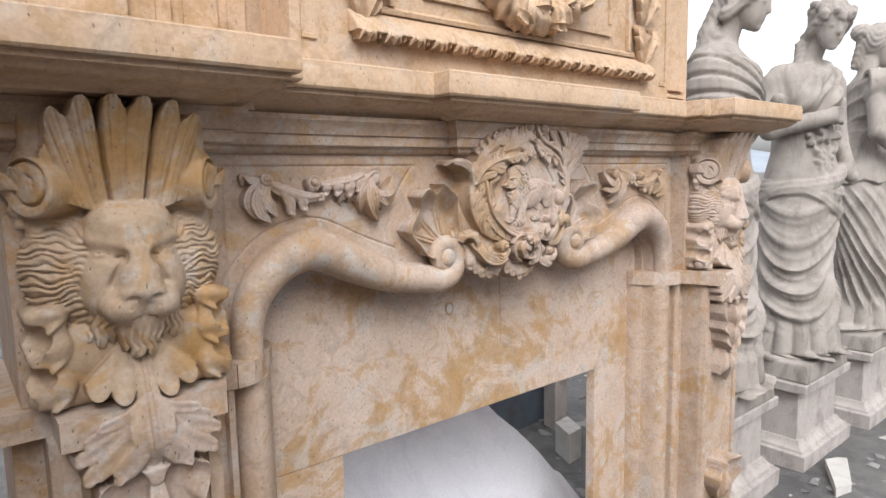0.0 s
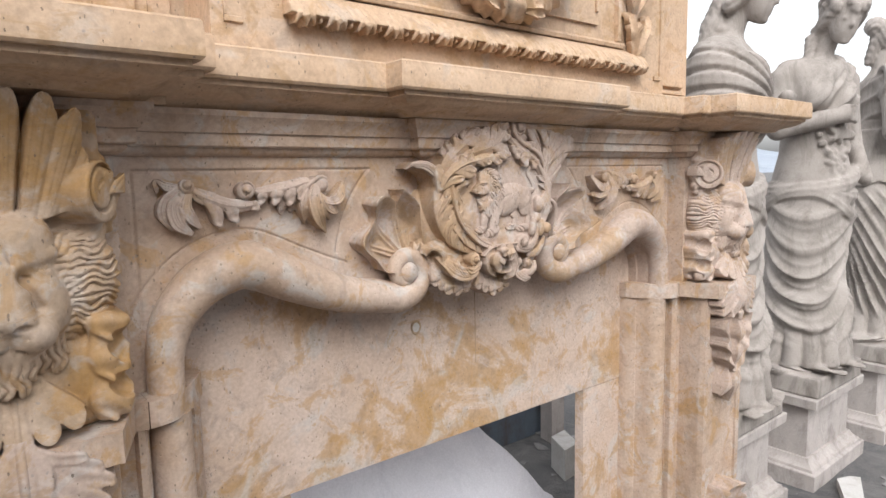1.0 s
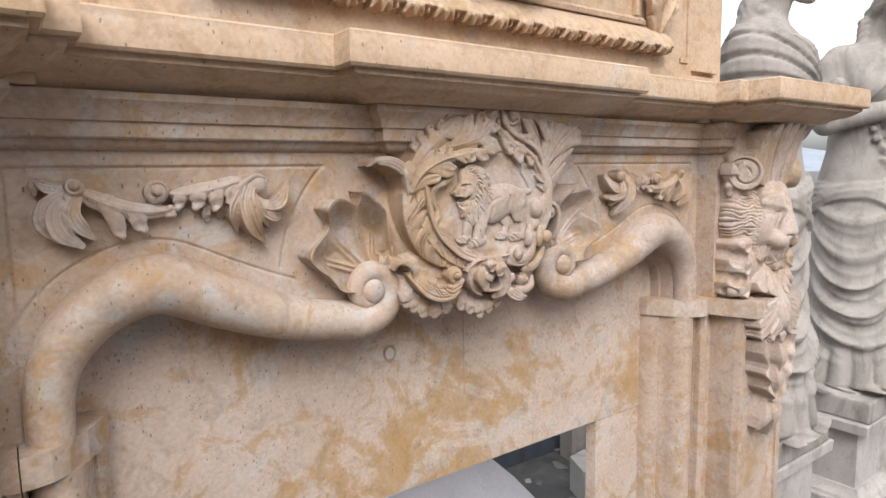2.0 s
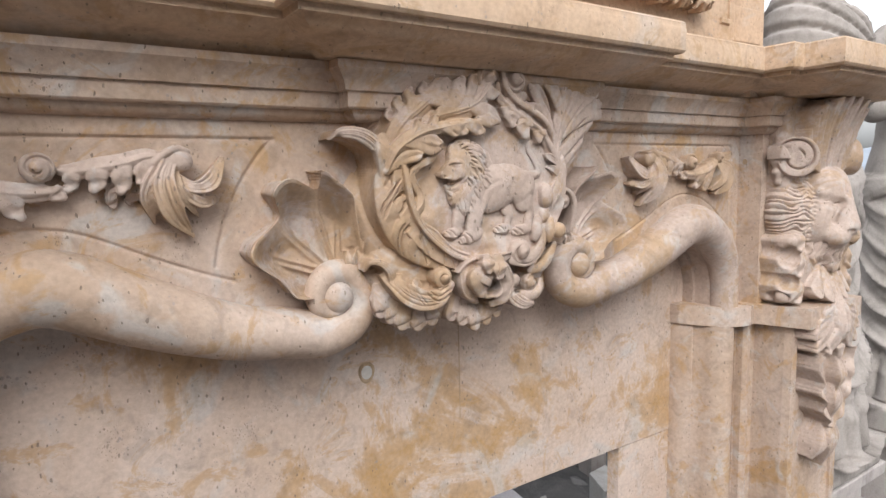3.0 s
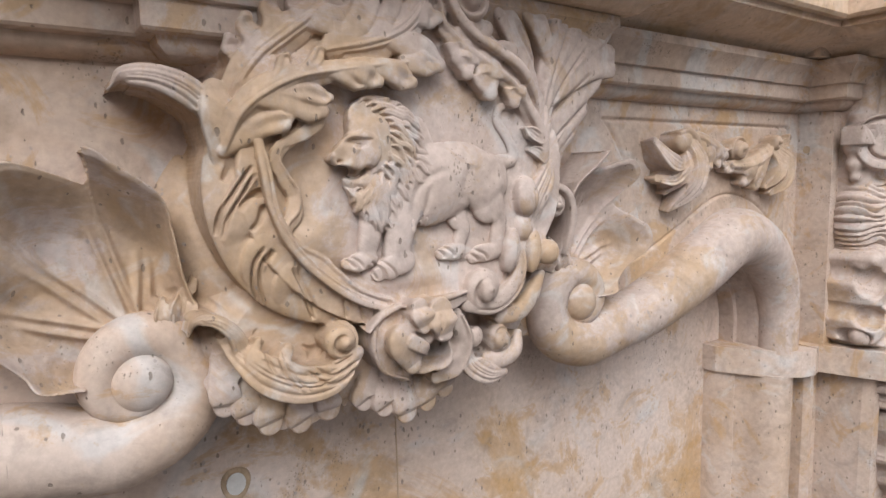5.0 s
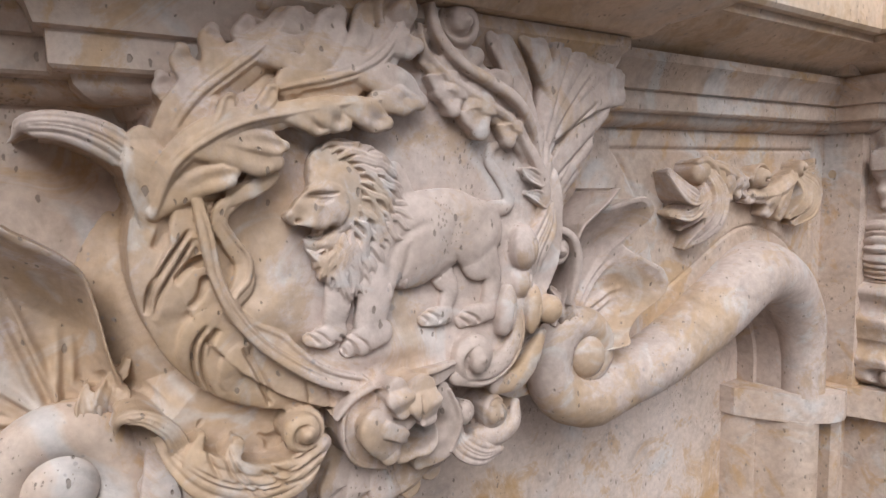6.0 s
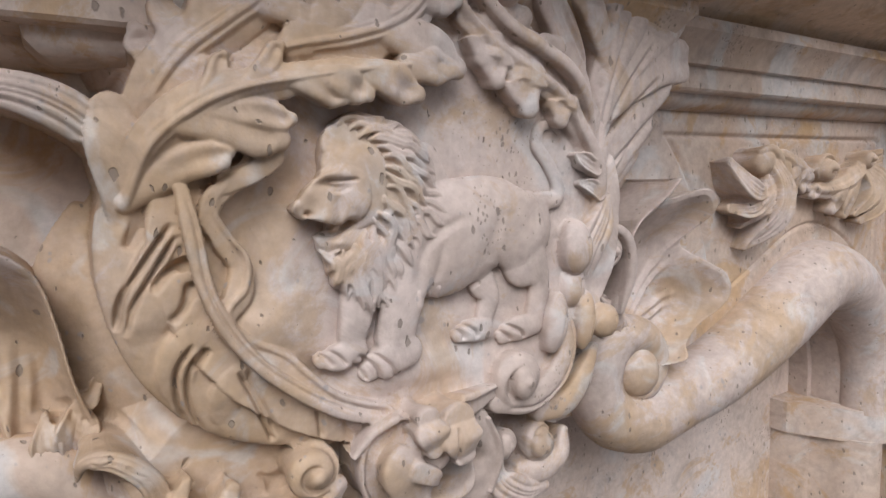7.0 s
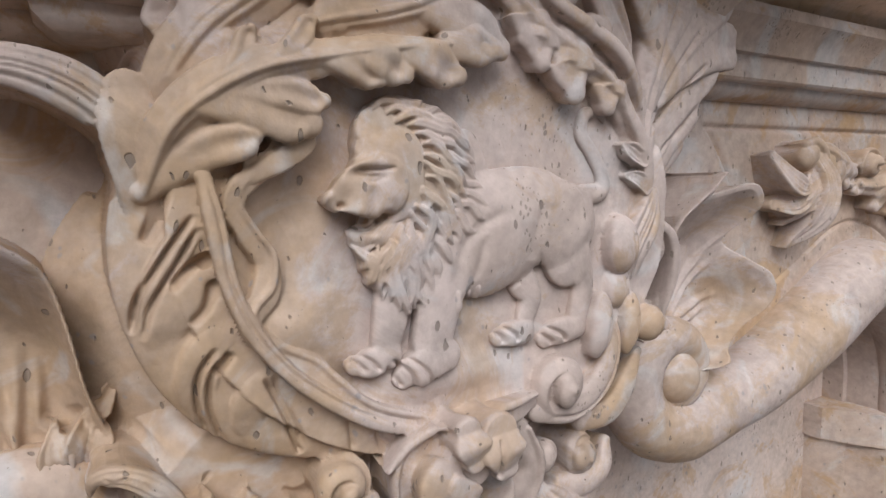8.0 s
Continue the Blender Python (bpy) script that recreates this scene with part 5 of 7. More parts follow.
    K.leaf([(0.1198, 1.4345, 0.0724), (0.1109, 1.4399, 0.0736), (0.104, 1.4418, 0.0712)], [0.005, 0.0052, 0.002], 1, 0.1, 0.2)
    K.leaf([(0.1116, 1.3646, 0.06), (0.112, 1.3949, 0.07), (0.122, 1.4158, 0.0724), (0.1292, 1.4307, 0.07)], [0.0073, 0.0108, 0.0101, 0.0041], 1, 0.1, 0.2, dome=0.004)
    K.acanthus([(0.1316, 1.4049, 0.046), (0.1325, 1.4439, 0.056), (0.1332, 1.4779, 0.062), (0.1381, 1.5099, 0.066), (0.1398, 1.5427, 0.068), (0.1445, 1.5716, 0.066)], [0.0052, 0.0104, 0.0133, 0.0138, 0.0118, 0.0058],
               [(0.0758, 1.5659, 0.07, 0.0103), (0.0985, 1.5752, 0.07, 0.01), (0.1368, 1.5717, 0.068, 0.0113), (0.1764, 1.5738, 0.064, 0.0138), (0.2208, 1.5685, 0.06, 0.0146), (0.2426, 1.5374, 0.056, 0.0153), (0.2094, 1.5201, 0.056, 0.0127), (0.193, 1.4928, 0.053, 0.0126), (0.1844, 1.4708, 0.048, 0.011), (0.1706, 1.4477, 0.044, 0.0102)], ribs=0.0008, lean=26)
    K.groove([(0.1331, 1.457), (0.1511, 1.499), (0.188, 1.5417)], 0.002, 0.003)
    K.groove([(0.1323, 1.4527), (0.1563, 1.4848), (0.1945, 1.5168)], 0.0021, 0.003)
    K.groove([(0.1441, 1.4439), (0.1613, 1.4604), (0.1898, 1.4836)], 0.0021, 0.003)
    K.groove([(0.1317, 1.4648), (0.1391, 1.5067), (0.1621, 1.5592)], 0.002, 0.003)
    K.groove([(0.1267, 1.4654), (0.1245, 1.5058), (0.0904, 1.5536)], 0.002, 0.003)
    K.scroll(-0.0927, 1.5598, 0.0181, 0.06, 1.5, -1, 0.2)
    K.scroll(-0.0089, 1.5638, 0.0187, 0.076, 1.2, 1, 0.4)
    K.scroll(0.0415, 1.5613, 0.017, 0.076, 1.2, -1, 0.1)
    K.tube([(0.145, 1.3361, 0.04), (0.1439, 1.3661, 0.042), (0.1476, 1.3943, 0.044), (0.1631, 1.408, 0.044), (0.1826, 1.3972, 0.044), (0.189, 1.3711, 0.042), (0.1848, 1.3391, 0.036)], [0.0039, 0.0044, 0.0043, 0.0039, 0.0046, 0.0046, 0.0023], 0.8, 0, "curl")
    K.scroll(0.1676, 1.3894, 0.0137, 0.04, 1.2, -1, 0.2)
    # buds, scrolls and small leaves down the far side
    K.bud(0.0983, 1.4008, 0.0135, 0.0194, 0.07, 0.1)
    K.bud(0.1002, 1.3741, 0.0116, 0.0154, 0.064, 0.0)
    K.bud(0.0772, 1.3544, 0.0095, 0.0208, 0.0748, -0.15)
    K.bud(0.1085, 1.3503, 0.0083, 0.0206, 0.07, -0.1)
    K.bud(0.1264, 1.3479, 0.0128, 0.0133, 0.068, 0.0)
    K.tube([(0.0311, 1.3115, 0.076), (0.0574, 1.3088, 0.076), (0.0813, 1.3218, 0.076), (0.0903, 1.3446, 0.076), (0.0831, 1.3662, 0.076)], [0.0072, 0.0093, 0.0087, 0.0057, 0.0024], 0.5, 0, "scroll_leaf")
    K.groove([(0.0375, 1.3071), (0.0622, 1.3046), (0.0844, 1.3182), (0.0935, 1.3416), (0.0866, 1.3637)], 0.0011, 0.003)
    K.scroll(0.0451, 1.3244, 0.0185, 0.0796, 1.1, 1, 0.45)
    K.bud(0.0444, 1.3231, 0.0077, 0.0109, 0.0832, 0.0)
    K.tube([(0.0731, 1.2925, 0.066), (0.0916, 1.2967, 0.07), (0.11, 1.3099, 0.068), (0.127, 1.3264, 0.062)], [0.0068, 0.0088, 0.0084, 0.0042], 0.6, 0, "scroll_leaf")
    K.scroll(0.0814, 1.2971, 0.0116, 0.066, 1.0, 1, 0.5)
    K.leaf([(0.0351, 1.2697, 0.062), (0.0357, 1.2582, 0.07), (0.0528, 1.2462, 0.0712), (0.0743, 1.2424, 0.066)], [0.0074, 0.0105, 0.0094, 0.0045], 1, 0.1, 0.2, dome=0.006)
    K.tube([(0.0541, 1.2576, 0.066), (0.0718, 1.2563, 0.07), (0.087, 1.2629, 0.07), (0.0939, 1.2749, 0.066)], [0.0068, 0.0089, 0.0077, 0.0042], 0.7, 0, "scroll_leaf")
    K.scroll(0.0399, 1.281, 0.0107, 0.0712, 1.2, 1, 0.3)
    K.scroll(0.0693, 1.2739, 0.0133, 0.0712, 1.3, -1, 0.3)
    K.bud(0.0652, 1.2741, 0.0067, 0.0076, 0.0736, 0.0)
    K.bud(0.0378, 1.2814, 0.0068, 0.0091, 0.0724, 0.0)
    # leaf and scroll under the horn
    K.leaf([(-0.1527, 1.2931, 0.06), (-0.1605, 1.3144, 0.064), (-0.1732, 1.3263, 0.064), (-0.1842, 1.3258, 0.058), (-0.1874, 1.3149, 0.046)], [0.0077, 0.006, 0.0048, 0.004, 0.0016], 1, 0.1, 0.2, dome=0.006, name="ear_leaf")
    K.leaf([(-0.1654, 1.3091, 0.05), (-0.1542, 1.2957, 0.068), (-0.1384, 1.2822, 0.0724), (-0.1154, 1.2721, 0.073), (-0.0912, 1.2732, 0.0718), (-0.0723, 1.2881, 0.07)], [0.0051, 0.011, 0.0145, 0.0139, 0.0119, 0.0058], 1, 0.1, 0.2, dome=0.006)
    K.begin("scallop_leaf")
    K.form([(-0.1444, 1.3062, 0.066), (-0.1503, 1.2971, 0.0724), (-0.1455, 1.2836, 0.07)], [0.0042, 0.0064, 0.0043], 0.4, 0.002)
    K.form([(-0.1246, 1.2989, 0.068), (-0.1291, 1.2896, 0.0742), (-0.1201, 1.2732, 0.0712)], [0.0044, 0.0068, 0.0055], 0.4, 0.002)
    K.end()
    K.groove([(-0.1343, 1.2999), (-0.1305, 1.2841), (-0.118, 1.2666)], 0.0011, 0.0035)
    K.groove([(-0.1308, 1.3005), (-0.1261, 1.2846), (-0.1127, 1.2666)], 0.0011, 0.0035)
    K.groove([(-0.1115, 1.2873), (-0.0948, 1.2754), (-0.0716, 1.2827)], 0.0012, 0.0035)
    K.groove([(-0.1152, 1.283), (-0.0953, 1.2689), (-0.0713, 1.2767)], 0.0012, 0.0035)
    K.groove([(-0.1404, 1.3127), (-0.1423, 1.2984), (-0.1377, 1.284)], 0.0011, 0.0035)
    K.groove([(-0.1073, 1.2948), (-0.0919, 1.2828), (-0.0773, 1.2874)], 0.0012, 0.0035)
    K.scroll(-0.0849, 1.2989, 0.0148, 0.0736, 1.5, 1, 0.35)
    # scalloped fringe
    K.begin("fringe")
    K.form([(-0.1713, 1.2749, 0.04), (-0.157, 1.2627, 0.044), (-0.1331, 1.2477, 0.045), (-0.1054, 1.2426, 0.045), (-0.0794, 1.2457, 0.042)], [0.0086, 0.0129, 0.0143, 0.0142, 0.0088], 0.15, 0.001)
    K.form([(-0.0627, 1.2501, 0.044), (-0.0376, 1.2389, 0.048), (-0.0073, 1.2336, 0.048), (0.0164, 1.2413, 0.046)], [0.0108, 0.0153, 0.0146, 0.0106], 0.15, 0.001)
    K.end()
    K.form([(-0.1646, 1.2911, 0.042), (-0.1663, 1.2732, 0.049), (-0.1651, 1.263, 0.049), (-0.1649, 1.2593, 0.046)], [0.0082, 0.0111, 0.0109, 0.0092], 0.16, 0.0006, "scallop")
    K.form([(-0.1481, 1.2763, 0.042), (-0.1507, 1.261, 0.049), (-0.1508, 1.2527, 0.049), (-0.1502, 1.249, 0.046)], [0.008, 0.0101, 0.0104, 0.0089], 0.16, 0.0006, "scallop")
    K.form([(-0.1312, 1.2649, 0.044), (-0.1343, 1.2503, 0.051), (-0.1348, 1.2436, 0.051), (-0.1341, 1.2389, 0.048)], [0.0084, 0.0111, 0.0117, 0.0096], 0.16, 0.0006, "scallop")
    K.form([(-0.1081, 1.2592, 0.044), (-0.1114, 1.2448, 0.051), (-0.1116, 1.2379, 0.051), (-0.1104, 1.234, 0.048)], [0.008, 0.0107, 0.0108, 0.0091], 0.16, 0.0006, "scallop")
    K.form([(-0.0876, 1.2604, 0.042), (-0.0883, 1.247, 0.049), (-0.0866, 1.242, 0.049), (-0.0862, 1.2382, 0.046)], [0.0083, 0.0106, 0.0111, 0.0096], 0.16, 0.0006, "scallop")
    K.form([(-0.07, 1.2627, 0.036), (-0.0715, 1.2513, 0.043), (-0.0702, 1.2444, 0.043), (-0.0693, 1.2412, 0.04)], [0.0057, 0.0075, 0.0078, 0.0064], 0.16, 0.0006, "scallop")
    K.form([(-0.0486, 1.2638, 0.046), (-0.0553, 1.2499, 0.053), (-0.0582, 1.2439, 0.053), (-0.0565, 1.2394, 0.05)], [0.0082, 0.0107, 0.011, 0.0089], 0.16, 0.0006, "scallop")
    K.form([(-0.034, 1.2534, 0.048), (-0.0389, 1.2414, 0.055), (-0.0402, 1.2354, 0.055), (-0.0389, 1.2315, 0.052)], [0.0083, 0.0108, 0.0112, 0.0095], 0.16, 0.0006, "scallop")
    K.form([(-0.0197, 1.2531, 0.05), (-0.0221, 1.2361, 0.057), (-0.0204, 1.2271, 0.057), (-0.0194, 1.2217, 0.054)], [0.0084, 0.0108, 0.012, 0.0094], 0.16, 0.0006, "scallop")
    K.form([(-0.0024, 1.2513, 0.048), (-0.0025, 1.2371, 0.055), (0.0012, 1.2303, 0.055), (0.0027, 1.2263, 0.052)], [0.0081, 0.0102, 0.0111, 0.009], 0.16, 0.0006, "scallop")
    K.form([(0.0164, 1.2544, 0.048), (0.0158, 1.2436, 0.055), (0.0197, 1.2401, 0.055), (0.0208, 1.2352, 0.052)], [0.0083, 0.011, 0.0113, 0.0093], 0.16, 0.0006, "scallop")
    # half-open rose
    K.begin("petal")
    K.form([(-0.022, 1.3118, 0.0724), (-0.0461, 1.3125, 0.0784), (-0.0534, 1.297, 0.0796), (-0.0494, 1.2773, 0.076), (-0.0305, 1.261, 0.07)], [0.0059, 0.0082, 0.008, 0.0091, 0.0062], 0.12, 0.001)
    K.tube([(-0.0464, 1.3188, 0.0784), (-0.0598, 1.3061, 0.0808), (-0.0607, 1.2847, 0.0808), (-0.0506, 1.2691, 0.0772), (-0.0281, 1.2576, 0.0724)], [0.0016, 0.0016, 0.0015, 0.0016, 0.0013], 0.7)
    K.end()
    K.begin("petal")
    K.form([(0.0175, 1.3055, 0.0772), (0.0233, 1.2835, 0.0784), (0.0194, 1.2616, 0.0748), (0.0013, 1.253, 0.07)], [0.0057, 0.0086, 0.0094, 0.0065], 0.12, 0.001)
    K.tube([(0.0223, 1.3043, 0.0796), (0.0303, 1.2817, 0.0808), (0.0247, 1.2574, 0.0772)], [0.0014, 0.0019, 0.0015], 0.7)
    K.end()
    K.begin("petal")
    K.form([(-0.0428, 1.3076, 0.0784), (-0.0212, 1.3144, 0.0808), (0.0083, 1.3158, 0.0808), (0.025, 1.3181, 0.0784)], [0.0033, 0.0058, 0.0061, 0.0027], 0.15, 0.001)
    K.tube([(-0.0654, 1.3041, 0.0808), (-0.0535, 1.3162, 0.0832), (-0.0327, 1.3226, 0.0844), (-0.0119, 1.3222, 0.0844), (0.0044, 1.3229, 0.0844), (0.025, 1.3241, 0.082)], [0.0015, 0.0024, 0.0024, 0.0026, 0.0027, 0.0014], 0.7)
    K.end()
    K.begin("rose")
    K.form([(-0.0281, 1.2908, 0.082), (-0.0177, 1.2845, 0.0844), (-0.0023, 1.2789, 0.0808)], [0.0174, 0.0215, 0.017], 0.35, 0.001)
    K.end()
    K.swell(-0.0001, 1.28, 0.0133, 0.0075, -0.03)
    K.swell(-0.0101, 1.2724, 0.0135, 0.005, -0.014)
    K.begin("petal")
    K.form([(-0.0352, 1.3053, 0.0904), (-0.0424, 1.2951, 0.0928), (-0.0319, 1.2745, 0.0868)], [0.0071, 0.0139, 0.0081], 0.35, 0.001)
    K.form([(-0.0367, 1.295, 0.0976), (-0.0262, 1.2883, 0.0964), (-0.0196, 1.2815, 0.0916)], [0.006, 0.0052, 0.0025], 0.2, 0.002)
    K.end()
    K.begin("petal")
    K.form([(-0.0294, 1.3207, 0.0964), (-0.0289, 1.3145, 0.1012), (-0.0272, 1.306, 0.0988)], [0.0075, 0.0102, 0.0059], 0.12, 0.0008)
    K.form([(-0.0107, 1.3161, 0.0964), (-0.0102, 1.3071, 0.1012), (-0.0075, 1.2966, 0.0976)], [0.0107, 0.0126, 0.0071], 0.12, 0.0008)
    K.end()
    K.groove([(-0.0125, 1.3142), (-0.0134, 1.3014), (-0.0118, 1.2926)], 0.0012, 0.003)
    K.groove([(0.0072, 1.3107), (0.0121, 1.2886), (0.0053, 1.2726)], 0.0019, 0.006)
    K.swell(-0.0038, 1.2819, 0.0107, 0.0054, -0.026)
    K.swell(-0.0124, 1.2762, 0.0061, 0.003, -0.01)
    return K


medallion = carve(medallion_relief(), fireplace, "medallion", "carved round medallion wreathed in acanthus leaves")


def lion_relief():
    """Small standing lion in relief: trunk and legs, a mane of wavy locks, and the head on top."""
    K = Relief(-0.118, 0.100, 1.322, 1.500, 0.0006, 0.0605)
    K.begin("lion_relief")
    # trunk, haunch and legs
    K.form([(0.0253, 1.385, 0.0692), (0.0302, 1.3749, 0.0699), (0.0248, 1.3605, 0.0699)], [0.0099, 0.0075, 0.0058], 0.432, 0.002)
    K.form([(0.0256, 1.357, 0.0711), (0.0156, 1.3573, 0.0717), (0.008, 1.3558, 0.0699)], [0.0068, 0.0072, 0.005], 0.432, 0.002)
    K.form([(-0.0562, 1.3881, 0.073), (-0.0593, 1.3728, 0.0736), (-0.062, 1.3617, 0.073)], [0.0105, 0.0089, 0.0075], 0.432, 0.003)
    K.form([(-0.0598, 1.359, 0.0736), (-0.0704, 1.3566, 0.0742), (-0.0771, 1.3561, 0.0717)], [0.0072, 0.0072, 0.0048], 0.432, 0.002)
    K.form([(-0.0224, 1.4098, 0.068), (-0.0024, 1.4129, 0.0686), (0.0283, 1.4199, 0.0686), (0.0562, 1.4161, 0.068)], [0.0292, 0.0337, 0.0293, 0.024], 0.403, 0.003)
    K.form([(0.0489, 1.4225, 0.0717), (0.051, 1.4085, 0.073), (0.0555, 1.3951, 0.0717)], [0.0185, 0.02, 0.0164], 0.324, 0.006)
    K.form([(0.0633, 1.3951, 0.0717), (0.0682, 1.3785, 0.0717), (0.0649, 1.3602, 0.0711)], [0.0107, 0.0082, 0.0074], 0.504, 0.004)
    K.form([(0.0636, 1.3545, 0.0717), (0.0482, 1.3536, 0.0723), (0.0397, 1.3503, 0.0705)], [0.0073, 0.0079, 0.0054], 0.468, 0.002)
    K.form([(0.0705, 1.4315, 0.0692), (0.0845, 1.433, 0.0692), (0.0858, 1.4424, 0.0686), (0.0774, 1.4561, 0.0686), (0.0695, 1.4663, 0.0686), (0.0714, 1.4766, 0.0692), (0.0813, 1.4786, 0.0686), (0.0869, 1.4747, 0.0686)], [0.0064, 0.0059, 0.0055, 0.0051, 0.0047, 0.0043, 0.0031, 0.0024], 0.576, 0.002)
    K.form([(-0.0217, 1.4073, 0.0717), (-0.0281, 1.394, 0.0742), (-0.033, 1.3772, 0.0754), (-0.0365, 1.361, 0.0748)], [0.017, 0.015, 0.0124, 0.0114], 0.396, 0.005)
    K.form([(-0.0298, 1.3544, 0.0754), (-0.0463, 1.3494, 0.0767), (-0.0524, 1.3462, 0.0736)], [0.0093, 0.0091, 0.0058], 0.396, 0.002)
    # mass of the mane and the head
    K.form([(-0.0524, 1.458, 0.0717), (-0.0379, 1.4498, 0.0717), (-0.0338, 1.433, 0.0717)], [0.0252, 0.0284, 0.0268], 0.302, 0.003)
    K.form([(-0.0397, 1.4339, 0.073), (-0.0465, 1.4115, 0.0736), (-0.0466, 1.3892, 0.0717)], [0.0243, 0.0222, 0.0103], 0.259, 0.003)
    K.form([(-0.0648, 1.4161, 0.073), (-0.0576, 1.4026, 0.0736), (-0.0489, 1.3871, 0.0723)], [0.0137, 0.0155, 0.0088], 0.259, 0.003)
    K.form([(-0.0142, 1.4558, 0.0705), (-0.0048, 1.4414, 0.0705), (0.0017, 1.4306, 0.0692)], [0.0118, 0.0088, 0.0035], 0.288, 0.003)
    K.end()
    # head: skull, muzzle and jaw, then the features
    K.begin("lion_relief")
    K.form([(-0.0646, 1.4642, 0.078), (-0.0612, 1.4541, 0.08), (-0.0587, 1.44, 0.079)], [0.0112, 0.0185, 0.0167], 0.20, 0.005)
    K.form([(-0.0662, 1.4399, 0.081), (-0.079, 1.4371, 0.083), (-0.0871, 1.4342, 0.081)], [0.0147, 0.0111, 0.0054], 0.22, 0.006)
    K.form([(-0.0583, 1.4232, 0.076), (-0.0691, 1.4185, 0.078), (-0.0749, 1.4182, 0.075)], [0.0089, 0.0069, 0.0042], 0.28, 0.004)
    K.end()
    K.swell(-0.0759, 1.4506, 0.0104, 0.0023, 0.0022)
    K.swell(-0.0721, 1.4452, 0.0081, 0.0021, -0.0036)
    K.swell(-0.0698, 1.4457, 0.0034, 0.0013, 0.0026)
    K.swell(-0.0849, 1.4431, 0.0038, 0.0061, 0.0022)
    K.swell(-0.0914, 1.4359, 0.0033, 0.0028, 0.0024)
    K.swell(-0.0852, 1.4318, 0.0015, 0.0012, -0.004)
    K.swell(-0.0799, 1.4282, 0.0069, 0.0048, 0.003)
    K.swell(-0.0604, 1.4353, 0.007, 0.0054, 0.0012)
    K.swell(-0.0693, 1.4357, 0.0032, 0.0058, -0.0016)
    K.swell(-0.0625, 1.4256, 0.0035, 0.0024, -0.006)
    K.swell(-0.0726, 1.4619, 0.0079, 0.0066, 0.0014)
    K.swell(-0.0697, 1.4162, 0.0043, 0.0022, 0.0014)
    K.groove([(-0.0857, 1.4234), (-0.0789, 1.422), (-0.0704, 1.4206), (-0.0611, 1.4259)], 0.0013, 0.005)
    K.groove([(-0.0929, 1.4324), (-0.0882, 1.4285), (-0.0857, 1.4242)], 0.0009, 0.0022)
    K.groove([(-0.0771, 1.4473), (-0.0689, 1.4473), (-0.0583, 1.4477)], 0.0008, 0.0022)
    K.groove([(-0.0749, 1.4426), (-0.0684, 1.442), (-0.0628, 1.4443)], 0.0008, 0.0012)
    K.swell(-0.0823, 1.426, 0.0007, 0.0007, -0.001)
    K.swell(-0.0783, 1.4266, 0.0008, 0.0008, -0.001)
    K.swell(-0.0738, 1.4262, 0.0008, 0.0008, -0.001)
    # locks of the mane, streaming back and down from the face
    rows = (([(-0.0501, 1.4769), (-0.0338, 1.4669), (-0.0262, 1.4491), (-0.0259, 1.4331), (-0.0369, 1.4201), (-0.0477, 1.4094), (-0.0581, 1.4085), (-0.0674, 1.4121)],
             [(-0.0256, 1.4725), (-0.012, 1.4567), (-0.004, 1.4386), (-0.0063, 1.425), (-0.0214, 1.4049), (-0.0364, 1.3845), (-0.0472, 1.3778), (-0.0725, 1.3948)], 19),
            ([(-0.0584, 1.4742), (-0.0422, 1.467), (-0.0344, 1.4552), (-0.0336, 1.4413), (-0.0405, 1.429), (-0.0482, 1.4196), (-0.0581, 1.4137), (-0.0697, 1.4142)],
             [(-0.0351, 1.4786), (-0.0171, 1.4627), (-0.0115, 1.4437), (-0.0188, 1.4236), (-0.0325, 1.405), (-0.0448, 1.39), (-0.0571, 1.3847), (-0.0749, 1.4023)], 22),
            ([(-0.0702, 1.4718), (-0.0541, 1.4668), (-0.0447, 1.4571), (-0.0445, 1.4447), (-0.0484, 1.434), (-0.0521, 1.4251), (-0.0556, 1.4191), (-0.061, 1.4137)],
             [(-0.0454, 1.4785), (-0.0269, 1.4645), (-0.0224, 1.4464), (-0.0264, 1.4281), (-0.0385, 1.412), (-0.0494, 1.4012), (-0.0597, 1.3957), (-0.068, 1.3992)], 20),
            ([(-0.0765, 1.4147), (-0.0721, 1.4111), (-0.0635, 1.4113), (-0.0564, 1.4145)],
             [(-0.0726, 1.3956), (-0.0613, 1.386), (-0.0505, 1.3777), (-0.0429, 1.3795)], 9))
    K.begin("lion_relief")
    rnd = random.Random(4)
    K.under = K.H.copy()
    for r, (near, far, count) in enumerate(rows):
        a, b = spline(near, count), spline(far, count)
        for i in rnd.sample(range(count), count):
            s, e = rnd.uniform(0.0, 0.16), rnd.uniform(0.78, 1.06)
            d = b[i] - a[i]
            n = np.array([-d[1], d[0]]) / np.hypot(*d)
            amp, turn, sag = rnd.uniform(0.0006, 0.0020), rnd.uniform(0, 6.3), rnd.uniform(0.02, 0.14) * np.hypot(*d)
            run = [a[i] + d * t + n * (amp * math.sin(7.5 * t + turn) + sag * math.sin(math.pi * t)) for t in np.linspace(s, e, 8)]
            w = rnd.uniform(0.0015, 0.0027)
            K.lock(run, [0.35 * w, 0.9 * w, w, 0.85 * w, 0.15 * w], 0.85, 0.0002 + 0.0009 * min(r, 2) + rnd.uniform(0, 0.0006), 0.0006)
    K.end()
    K.groove([(-0.0593, 1.3572), (-0.0509, 1.3497), (-0.0468, 1.341)], 0.001, 0.0028)
    K.groove([(-0.0529, 1.3584), (-0.0426, 1.3497), (-0.0376, 1.3407)], 0.001, 0.0028)
